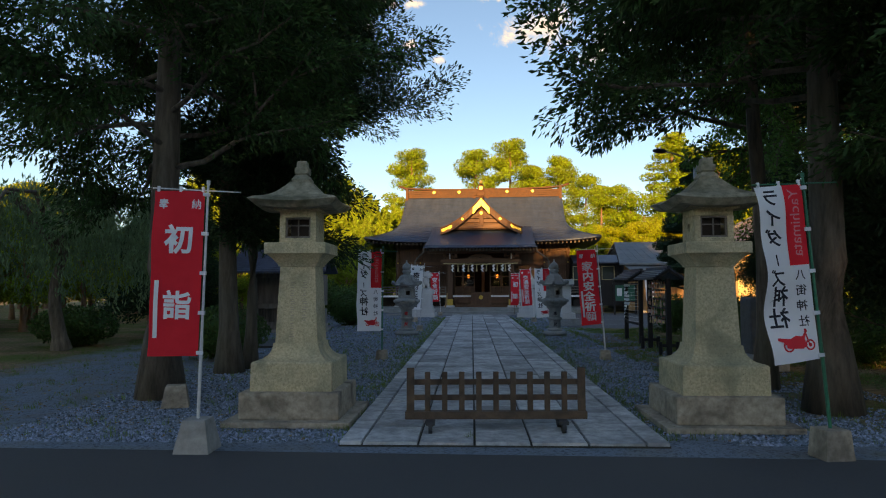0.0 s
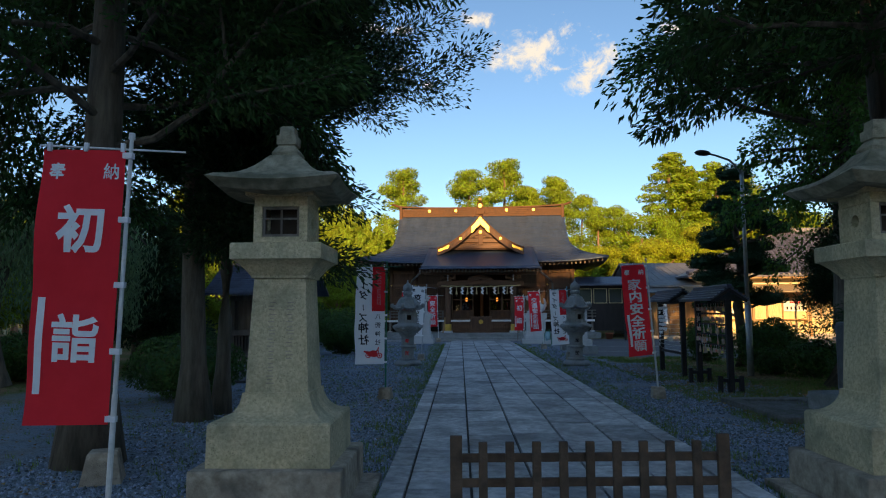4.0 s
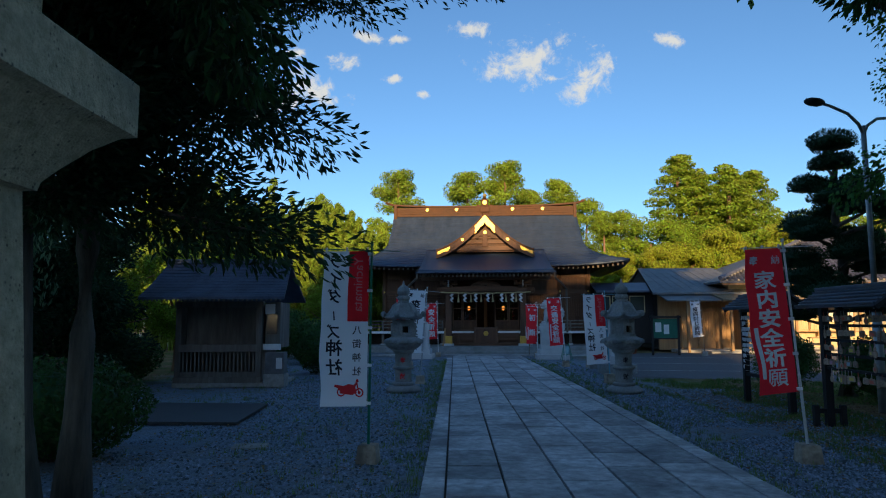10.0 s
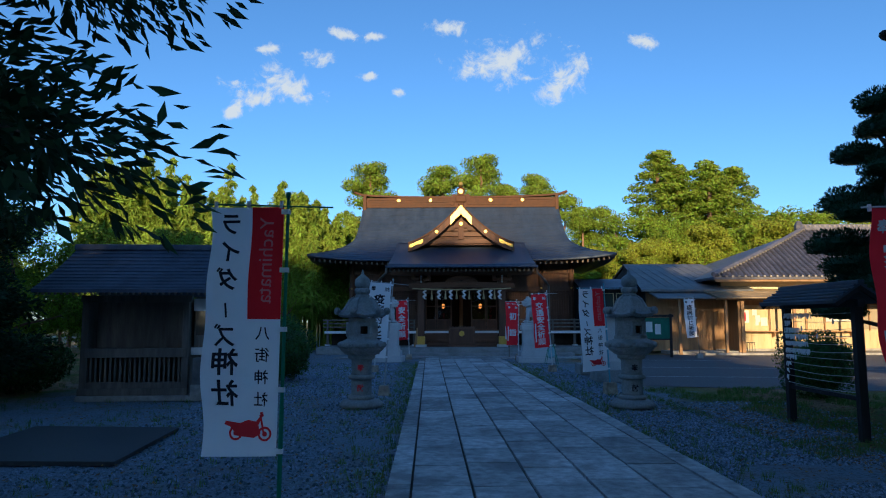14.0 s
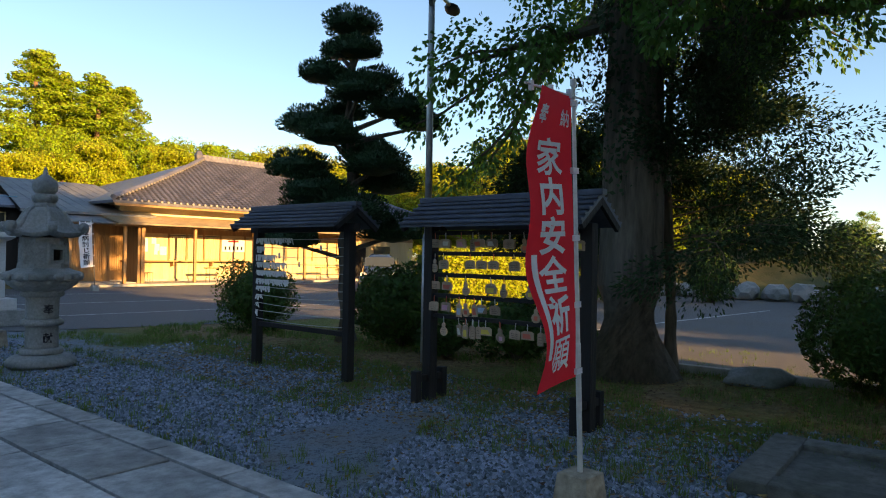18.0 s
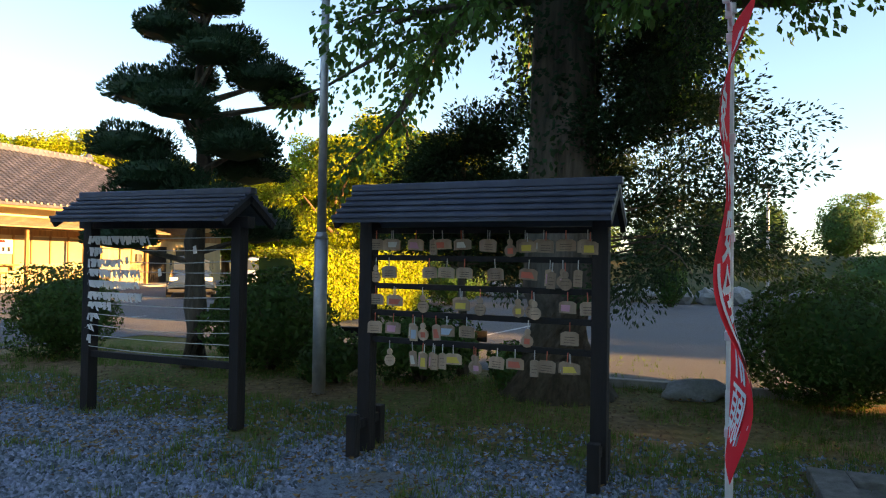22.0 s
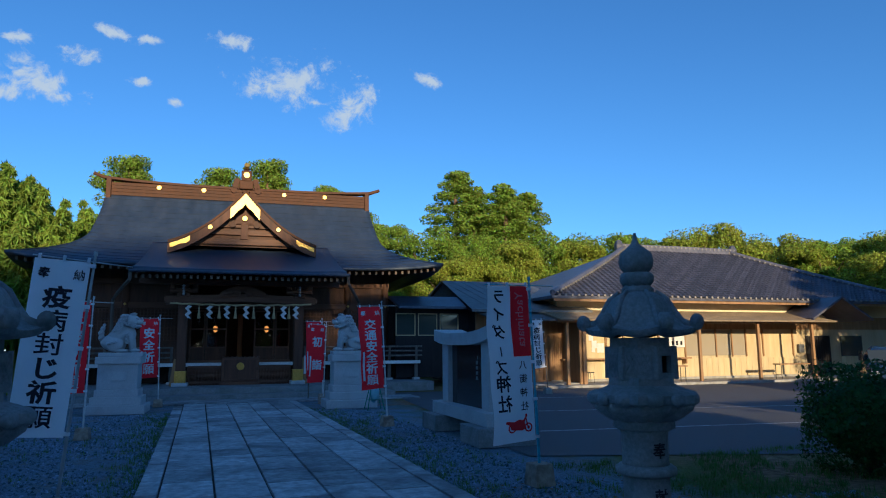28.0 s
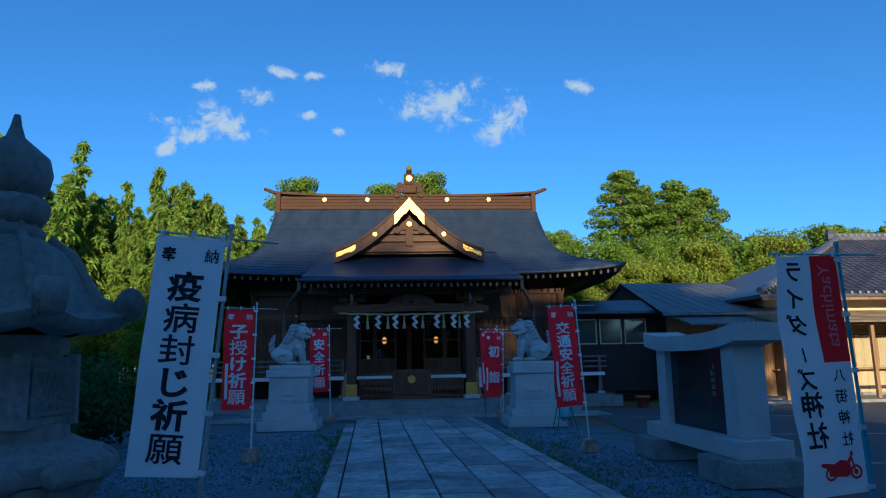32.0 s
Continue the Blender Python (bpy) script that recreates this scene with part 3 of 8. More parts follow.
# ridge with end tiles and gilded crests
bm = bmn()
grid(bm, lambda u, v: ((2 * u - 1) * (RW + 0.25), YR - 0.22 + 0.44 * v, ZR + 0.5 + 0.16 * abs(2 * u - 1) ** 3), 20, 2, 0.1)
part("ridge_cap", bm, COPPER_RIDGE, hall, "weathered copper ridge cap")
part("ridge_beam", abox(-RW - 0.05, RW + 0.05, YR - 0.17, YR + 0.17, ZR - 0.15, ZR + 0.42, 0.02), COPPER_RIDGE, hall)
for k in range(3):
    part("ridge_band", abox(-RW - 0.1, RW + 0.1, YR - 0.2, YR - 0.17, ZR + 0.0 + 0.14 * k, ZR + 0.04 + 0.14 * k), COPPER_RIDGE, hall)
for side in (-1, 1):
    bm = bmn()
    box(bm, -0.1, 0.1, -0.3, 0.3, -0.75, 0.5, 0.03)
    box(bm, -0.14, 0.14, -0.36, 0.36, -0.75, -0.45, 0.03)
    e = part("ridge_end", bm, COPPER_RIDGE, hall)
    e.location = (side * (RW + 0.05), YR, ZR + 0.1)
    bm = bmn()
    tube(bm, (side * (RW + 0.1), YR, ZR + 0.58), (side * (RW + 0.7), YR, ZR + 0.8), 0.09, 0.07, 10)
    part("ridge_horn", bm, COPPER_RIDGE, hall)
for x in (-3.6, -1.75, 1.75, 3.6):
    bm = bmn()
    tube(bm, (x, YR - 0.2, ZR + 0.26), (x, YR - 0.25, ZR + 0.26), 0.1, 0.09, 16)
    part("crest", bm, GOLD, hall, "gilded round crest")

# dormer gable
YG, ZG, ZGB, GW = 44.5, 7.36, 5.33, 2.68


def gable_line(s):
    """x and z of the gable's edge from the top (0) to its foot (1)."""
    return GW * s, ZG - (ZG - ZGB) * (1.62 * s - 0.62 * s * s)


for side in (-1, 1):
    def slope(u, v):
        x, z = gable_line(u)
        zt = ZG + 0.05
        y1 = YG - 0.55
        # runs back until it meets the main roof
        y2 = YR - 0.3 if z > ZR - 0.5 else YR - 0.1
        for k in range(60):
            s = k / 60
            if sag(s) <= z + 0.02:
                y2 = YR - (YR - YE) * s + 0.15
                break
        return (side * x, y1 + (y2 - y1) * v, z + 0.14 * math.sin(1.2 * u) * 0 + 0.16)
    part("dormer_roof", grid(bmn(), slope, 20, 10, 0.12), COPPER, hall, "", True)
    bm = bmn()
    grid(bm, lambda u, v: (side * gable_line(u)[0], YG - 0.56 + 0.1 * v, gable_line(u)[1] + 0.08), 20, 1, 0.36)
    part("barge_board", bm, WOOD_SHRINE, hall)
    bm = bmn()
    grid(bm, lambda u, v: (side * gable_line(u)[0], YG - 0.6 + 0.1 * v, gable_line(u)[1] + 0.2), 20, 1, 0.1)
    part("barge_edge", bm, COPPER_RIDGE, hall)
    for a, c, d in ((0.0, 0.2, 0.4), (0.72, 0.97, 0.16)):
        bm = bmn()
        grid(bm, lambda u, v: (side * gable_line(a + (c - a) * u)[0], YG - 0.585, gable_line(a + (c - a) * u)[1] + 0.06 - (d + 0.05 * math.sin(9 * u) * (1 - u)) * v), 10, 3)
        part("gilded_plate", bm, GOLD, hall, "engraved gilded metal plate")
    bm = bmn()
    x, z = gable_line(0.46)
    tube(bm, (side * x, YG - 0.55, z - 0.05), (side * x, YG - 0.61, z - 0.05), 0.09, 0.08, 14)
    part("crest", bm, GOLD, hall, "gilded round crest")
bm = bmn()
vs = [bm.verts.new((x * gable_line(k / 10)[0], YG, gable_line(k / 10)[1] + 0.1)) for x, ks in ((-1, range(10, 0, -1)), (1, range(0, 11))) for k in ks]
bm.faces.new(list(reversed(vs)))
part("dormer_wall", bm, WOOD_SHRINE, hall)
for z, w, d in ((5.62, 2.0, 0.12), (5.98, 1.45, 0.1), (6.25, 1.05, 0.09)):
    part("dormer_beam", abox(-w, w, YG - 0.12, YG + 0.05, z - d, z + d, 0.015), WOOD_BEAM, hall)
bm = bmn()
box(bm, -0.14, 0.14, YG - 0.2, YG, 5.7, 6.3, 0.02)
box(bm, -0.55, 0.55, YG - 0.2, YG - 0.04, 6.28, 6.42, 0.05)
for side in (-1, 1):
    tube(bm, (side * 0.45, YG - 0.22, 6.3), (side * 0.45, YG - 0.05, 6.3), 0.14, 0.14, 12)
    tube(bm, (side * 0.2, YG - 0.22, 6.45), (side * 0.2, YG - 0.05, 6.45), 0.13, 0.13, 12)
part("carved_pendant", bm, WOOD_SHRINE, hall)
bm = bmn()
tube(bm, (0, YG - 0.24, 6.5), (0, YG - 0.3, 6.5), 0.1, 0.09, 14)
part("crest", bm, GOLD, hall, "gilded round crest")
# ridge tile of the dormer
bm = bmn()
box(bm, -0.26, 0.26, YG - 0.72, YG - 0.5, ZG + 0.2, ZG + 0.55, 0.05)
box(bm, -0.19, 0.19, YG - 0.76, YG - 0.5, ZG + 0.5, ZG + 0.92, 0.06)
for side in (-1, 1):
    for k in range(3):
        tube(bm, (side * (0.34 + 0.05 * k), YG - 0.66, ZG + 0.5 - 0.17 * k), (side * (0.34 + 0.05 * k), YG - 0.52, ZG + 0.5 - 0.17 * k), 0.12, 0.12, 10)
box(bm, -0.14, 0.14, YG - 0.6, YG + 3.4, ZG + 0.1, ZG + 0.4, 0.03)
part("dormer_ridge", bm, COPPER_RIDGE, hall)
bm = bmn()
tube(bm, (0, YG - 0.76, ZG + 0.72), (0, YG - 0.8, ZG + 0.72), 0.12, 0.11, 16)
part("crest", bm, GOLD, hall, "gilded round crest")
part("finial_cap", tube(bmn(), (0, YG - 0.6, ZG + 1.08), (0, YG - 0.72, ZG + 1.14), 0.1, 0.1, 12), GOLD, hall)
part("ridge_finial", tube(bmn(), (0, YG - 0.3, ZG + 0.9), (0, YG - 0.66, ZG + 1.12), 0.1, 0.1, 12), COPPER_RIDGE, hall)

# porch roof
PWD, ZPE = 3.35, 4.1


def porch_roof(u, v):
    x = 2 * u - 1
    s0 = 0.60
    ym, zm = YR - (YR - YE) * s0, sag(s0)
    s = v
    return (x * PWD, ym + (YP - ym) * s, zm + 0.05 + (ZPE - zm - 0.05) * (1.32 * s - 0.32 * s * s) + 0.05 * abs(x) ** 4 * s)


part("porch_roof", grid(bmn(), porch_roof, 20, 16, 0.14), COPPER, hall, "", True)
part("porch_gutter", tube(bmn(), (-PWD - 0.1, YP - 0.06, ZPE - 0.08), (PWD + 0.1, YP - 0.06, ZPE - 0.08), 0.05, 0.05, 10), COPPER, hall)
for side in (-1, 1):
    bm = bmn()
    path_tube(bm, [(side * 3.4, YP - 0.04, ZPE - 0.12), (side * 3.42, YP + 0.1, ZPE - 0.34), (side * 4.1, YP + 2.4, ZPE - 0.62), (side * 4.3, YP + 2.9, ZPE - 0.8), (side * 4.32, YP + 3.0, 1.0)], [0.055] * 5, 8)
    part("downpipe", bm, WOOD_GREY, hall, "faded brown downpipe")

# rafters under the eaves
bm = bmn()
box(bm, -0.04, 0.04, 0, 2.6, -0.06, 0.06)
raf = bpy.data.meshes.new("rafter")
bm.to_mesh(raf)
bm.free()
raf.materials.append(WOOD_BEAM)
for k in range(57):
    x = -EW + 0.35 + (2 * EW - 0.7) * k / 56
    o = shared("rafter", raf, hall, pose(x, YE + 0.12, ZE - 0.2 + lift(x / EW), 8))
for k in range(33):
    x = -PWD + 0.1 + (2 * PWD - 0.2) * k / 32
    shared("rafter", raf, hall, pose(x, YP + 0.1, ZPE - 0.24, 12))
RAF_END = material("rafter_end_paint", (0.1, 0.085, 0.065), (0.16, 0.135, 0.1), 9, 0.8, 0.0, stain=0.2)
bm = bmn()
box(bm, -0.036, 0.036, -0.006, 0.0, -0.055, 0.055)
cap = bpy.data.meshes.new("rafter_end")
bm.to_mesh(cap)
bm.free()
cap.materials.append(RAF_END)
for k in range(0, 57, 1):
    x = -EW + 0.35 + (2 * EW - 0.7) * k / 56
    if abs(x) > PWD:
        shared("rafter_end", cap, hall, pose(x, YE + 0.118, ZE - 0.2 + lift(x / EW), 8))
for k in range(33):
    x = -PWD + 0.1 + (2 * PWD - 0.2) * k / 32
    shared("rafter_end", cap, hall, pose(x, YP + 0.098, ZPE - 0.24, 12))
part("soffit", abox(-EW + 0.5, EW - 0.5, YE + 0.9, YB - 0.9, ZE + 0.12, ZE + 0.2), WOOD_SHRINE, hall)

# podium and steps
pod = part("podium", abox(-6.9, 6.9, 42.2, 53, 0, 0.34, 0.015), STONE_GREY, hall, "grey stone podium")
part("step", abox(-4.4, 4.4, 40.7, 42.25, 0, 0.36, 0.015), STONE_GREY, hall, "stone step")
part("step", abox(-4.9, 4.9, 39.9, 40.75, 0, 0.17, 0.015), STONE_GREY, hall, "stone step")
part("forecourt", abox(-5.4, 5.4, 38.65, 39.95, 0, 0.045, 0.01), SLAB, hall, "stone paved strip")

# walls: columns, panels, lattices and veranda
colx = (-5.7, -4.15, -2.0, 2.0, 4.15, 5.7)
for x in colx:
    bm = bmn()
    tube(bm, (x, YW, 0.36), (x, YW, 4.75), 0.14, 0.14, 16)
    part("column", bm, WOOD_SHRINE, hall, "", True)
    bm = bmn()
    tube(bm, (x, YW - 0.13, 3.25), (x, YW - 0.17, 3.25), 0.055, 0.04, 10)
    part("nail_cover", bm, GOLD, hall)
for z, d in ((1.05, 0.1), (3.22, 0.11), (4.1, 0.1)):
    part("rail_beam", abox(-5.85, 5.85, YW - 0.1, YW + 0.08, z - d, z + d, 0.01), WOOD_BEAM, hall)
for a, c in zip(colx, colx[1:]):
    if (a, c) == (-2.0, 2.0):
        continue
    part("wall_panel", abox(a + 0.1, c - 0.1, YW + 0.02, YW + 0.06, 0.9, 4.7), WOOD_SHRINE, hall)
    # boarded lower part and lattice shutter
    bm = bmn()
    w = c - a - 0.32
    nx = max(5, int(w / 0.115))
    for i in range(nx + 1):
        x = a + 0.16 + w * i / nx
        box(bm, x - 0.013, x + 0.013, YW - 0.05, YW + 0.0, 1.9, 3.08)
    for i in range(11):
        z = 1.9 + 1.18 * i / 10
        box(bm, a + 0.16, c - 0.16, YW - 0.04, YW + 0.0, z - 0.013, z + 0.013)
    part("lattice", bm, WOOD_BEAM, hall)
    part("lattice_back", abox(a + 0.13, c - 0.13, YW + 0.0, YW + 0.018, 1.85, 3.1), WOOD_SHRINE, hall)
    nb = 6
    for i in range(nb):
        x0 = a + 0.13 + (c - a - 0.26) * i / nb
        part("board", abox(x0 + 0.004, x0 + (c - a - 0.26) / nb - 0.004, YW - 0.02, YW + 0.015, 1.16, 1.84, 0.004), WOOD_SHRINE, hall)
for side in (-1, 1):
    part("side_wall", abox(side * 5.78 - 0.05, side * 5.78 + 0.05, YW, YB - 2, 0.36, 4.8), WOOD_SHRINE, hall)
part("back_wall", abox(-5.8, 5.8, YB - 2.05, YB - 1.95, 0.36, 4.8), WOOD_SHRINE, hall)
part("interior_floor", abox(-5.7, 5.7, YW, YB - 2.1, 1.0, 1.08), WOOD_BEAM, hall)
# added dark sheet behind the doors, painted as the hall's inner shade
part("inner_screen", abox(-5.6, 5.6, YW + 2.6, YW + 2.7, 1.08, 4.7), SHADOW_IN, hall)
# doors of the middle bay
for x0, x1 in ((-1.86, -1.3), (-1.28, -0.5), (0.5, 1.28), (1.3, 1.86)):
    bm = bmn()
    for x in (x0, x1 - 0.06):
        box(bm, x, x + 0.06, YW - 0.02, YW + 0.03, 1.1, 3.05)
    for z in (1.1, 1.6, 2.3, 2.99):
        box(bm, x0 + 0.06, x1 - 0.06, YW - 0.015, YW + 0.025, z, z + 0.06)
    part("door_frame", bm, WOOD_BEAM, hall)
    part("door_glass", abox(x0 + 0.06, x1 - 0.06, YW + 0.0, YW + 0.008, 1.66, 2.99), GLASS_CLEAR, hall)
    part("door_panel", abox(x0 + 0.06, x1 - 0.06, YW - 0.005, YW + 0.012, 1.16, 1.6), WOOD_SHRINE, hall)
LANTERN_GLOW = glow("paper_lamp", (1.0, 0.3, 0.05), 1.1)
for x in (-0.95, 1.0):
    o = thing("hanging_lantern", HALL @ pose(x, YW + 0.6, 2.35), "small lit orange hanging lantern inside the hall", "lantern", "hall lanterns")
    part("shade", turned(bmn(), [(0.03, -0.13), (0.075, -0.08), (0.085, 0.0), (0.075, 0.08), (0.03, 0.12)], 12), LANTERN_GLOW, o, "", True)
    part("cord", tube(bmn(), (0, 0, 0.12), (0, 0, 2.3), 0.006, 0.006, 6), DARK_METAL, o)
# gilded altar shapes in the dark
bm = bmn()
box(bm, -0.1, 0.1, YW + 2.2, YW + 2.4, 1.1, 3.0, 0.02)
part("altar_pillar", bm, WOOD_HOUSE, hall)

# veranda
part("veranda_floor", abox(-6.75, 6.75, 43.75, YW, 1.0, 1.07, 0.008), WOOD_GREY, hall, "weathered veranda floor")
part("veranda_edge", abox(-6.8, 6.8, 43.7, 43.76, 0.96, 1.08, 0.008), WHITE, hall, "pale veranda edge board")
for side in (-1, 1):
    for k in range(5):
        x = side * (2.35 + 1.08 * k)
        part("rail_post", abox(x - 0.04, x + 0.04, 43.8, 43.88, 1.07, 1.62, 0.006), WOOD_GREY, hall)
        part("veranda_post", abox(x - 0.06, x + 0.06, 43.85, 43.97, 0.36, 1.0, 0.006), WOOD_GREY, hall)
        part("post_foot", abox(x - 0.12, x + 0.12, 43.79, 44.03, 0.34, 0.42, 0.01), STONE_WHITE, hall)
    for z in (1.27, 1.45, 1.62):
        part("handrail", tube(bmn(), (side * 2.3, 43.84, z), (side * 6.9, 43.84, z), 0.033, 0.033, 8), WOOD_GREY, hall)
    # added dark sheet that paints the shade below the veranda floor
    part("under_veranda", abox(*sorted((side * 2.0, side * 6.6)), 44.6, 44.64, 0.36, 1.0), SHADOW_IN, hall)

# porch posts, beams, rope
for side in (-1, 1):
    x = side * 1.9
    part("porch_post", abox(x - 0.15, x + 0.15, 41.85, 42.15, 0.62, 3.1, 0.02), WOOD_SHRINE, hall, "square porch post")
    part("post_shoe", abox(x - 0.18, x + 0.18, 41.82, 42.18, 0.46, 0.86, 0.02), GOLD, hall, "gilded post shoe")
    part("post_base", abox(x - 0.25, x + 0.25, 41.75, 42.25, 0.36, 0.48, 0.02), STONE_WHITE, hall, "pale stone post base")
    bm = bmn()
    box(bm, x - 0.2, x + 0.2, 41.8, 42.2, 3.3, 3.45, 0.03)
    box(bm, x - 0.45, x + 0.45, 41.9, 42.1, 3.45, 3.6, 0.04)
    for k in (-0.36, 0, 0.36):
        box(bm, x + k - 0.09, x + k + 0.09, 41.88, 42.12, 3.58, 3.72, 0.02)
    part("bracket", bm, WOOD_BEAM, hall)
    bm = bmn()
    path_tube(bm, [(x, 42.1, 3.25), (x + side * 0.1, 43.4, 3.55), (x, YW, 3.3)], [0.12, 0.14, 0.12], 8)
    part("rainbow_beam", bm, WOOD_BEAM, hall)
    bm = bmn()
    box(bm, x + side * 0.15, x + side * 0.62, 41.9, 42.1, 3.12, 3.3, 0.05)
    part("beam_nose", bm, WOOD_BEAM, hall)
    bm = bmn()
    box(bm, -0.06, 0.06, -0.05, 0.05, 0, 0.9, 0.01, pose(x + side * 0.28, 42.0, 0.36, 0, side * -8))
    part("post_brace", bm, WOOD_HOUSE, hall)
    bm = bmn()
    for k in range(4):
        tube(bm, (x, 41.76, 3.4 + 0.09 * k), (x, 41.6, 3.4 + 0.09 * k), 0.05, 0.03, 6)
    part("carved_nosing", bm, STONE_WHITE, hall, "pale carved beam end")
bm = bmn()
grid(bm, lambda u, v: ((2 * u - 1) * 2.45, 41.85 + 0.3 * v, 3.32 - 0.0 + 0.10 * (1 - abs(2 * u - 1)) ** 0.6), 20, 1, 0.26)
part("porch_beam", bm, WOOD_BEAM, hall, "", False)
part("porch_plate", abox(-3.3, 3.3, 41.85, 42.15, 3.72, 3.9, 0.02), WOOD_BEAM, hall)
bm = bmn()
grid(bm, lambda u, v: ((2 * u - 1) * 0.75, 41.8 + 0.12 * v, 3.42 + 0.28 * math.cos((2 * u - 1) * 1.5) ** 0.7), 16, 1, 0.22)
for side in (-1, 1):
    for k, r in ((0.18, 0.11), (0.42, 0.09), (0.6, 0.07)):
        tube(bm, (side * k, 41.76, 3.47 - 0.1 * k), (side * k, 41.85, 3.47 - 0.1 * k), r, r, 12)
part("carved_frog_leg", bm, WOOD_BEAM, hall, "carved beam ornament")
rope = thing("sacred_rope", HALL @ pose(0, 41.7, 3.06), "straw rope with paper streamers and tassels hung across the porch", "rope")
bm = bmn()
pts = [(-2.3 + 4.6 * k / 24, 0, 0.02 - 0.05 * math.sin(math.pi * k / 24) + 0.012 * math.sin(k * 2.2)) for k in range(25)]
path_tube(bm, pts, [0.03 + 0.006 * math.sin(k * 3) for k in range(25)], 8)
part("rope", bm, STRAW, rope)
for k, x in enumerate((-1.72, -1.05, -0.5, 0.12, 0.82, 1.36, 1.78)):
    bm = bmn()
    s = 0.11
    z = -0.04
    for j in range(4):
        q = 0.05 * (-1) ** j
        vs = [bm.verts.new(p) for p in ((q - 0.06, -0.01 - 0.012 * j, z), (q + 0.06, -0.01 - 0.012 * j, z - 0.03), (-q + 0.05, -0.012 - 0.014 * j, z - s - 0.03), (-q - 0.07, -0.012 - 0.014 * j, z - s))]
        bm.faces.new(vs)
        z -= s - 0.005
    part("paper_streamer", bm, PAPER, rope, "zigzag white paper streamer")
for k, x in enumerate((-1.72, -1.05, -0.5, 0.12, 0.82, 1.36, 1.78)):
    [c for c in rope.children if c.name.startswith("paper_streamer")][k].location.x = x
    if k < 6:
        bm = bmn()
        turned(bm, [(0.012, -0.03), (0.014, -0.1), (0.03, -0.13), (0.022, -0.18), (0.06, -0.46), (0.055, -0.48)], 12, 6, 0.08)
        t = part("straw_tassel", bm, STRAW, rope, "", True)
        t.location.x = x + 0.33 - 0.03 * k

# offertory box with its fence
ob = thing("offertory_box", HALL @ pose(0, 42.3, 0.36), "dark slatted wooden offertory box with a gilded crest", "offertory box")
part("body", abox(-0.62, 0.62, -0.1, 0.5, 0.05, 0.92, 0.02), WOOD_SHRINE, ob)
part("foot", abox(-0.68, 0.68, -0.14, 0.54, 0.0, 0.08, 0.01), WOOD_BEAM, ob)
for a in ((-0.6, 0.6, 0.14, 0.2), (-0.6, 0.6, 0.84, 0.9), (-0.6, -0.53, 0.2, 0.84), (0.53, 0.6, 0.2, 0.84)):
    part("rim_board", abox(a[0], a[1], -0.118, -0.1, a[2], a[3], 0.004), WOOD_BEAM, ob)
for k in range(9):
    part("slat", abox(-0.6 + 0.145 * k, -0.53 + 0.145 * k, -0.08, 0.48, 0.92, 0.95, 0.004), WOOD_BEAM, ob)
bm = bmn()
tube(bm, (0, -0.1, 0.62), (0, -0.13, 0.62), 0.13, 0.12, 20)
part("crest", bm, GOLD, ob, "gilded crest")
for side in (-1, 1):
    f = thing("porch_fence", HALL @ pose(side * 1.15, 42.25, 0.36), "low dark wooden fence beside the offertory box", "fence", "porch fences")
    for z in (0.1, 0.34, 0.56):
        part("fence_rail", abox(-0.52, 0.52, -0.03, 0.03, z - 0.03, z + 0.03, 0.005), WOOD_BEAM, f)
    for k in range(11):
        bm = bmn()
        turned(bm, [(0.025, 0.0), (0.03, 0.1), (0.02, 0.2), (0.036, 0.3), (0.02, 0.42), (0.03, 0.56)], 8)
        s = part("baluster", bm, WOOD_BEAM, f)
        s.location.x = -0.5 + 0.1 * k
part("landing", abox(-1.75, 1.75, 42.9, 43.75, 0.34, 0.98, 0.01), WOOD_BEAM, hall)
for k in range(3):
    part("stair", abox(-1.7, 1.7, 42.75 - 0.0 + 0.0, 42.92, 0.4 + 0.2 * k, 0.5 + 0.2 * k, 0.006), WOOD_BEAM, hall)


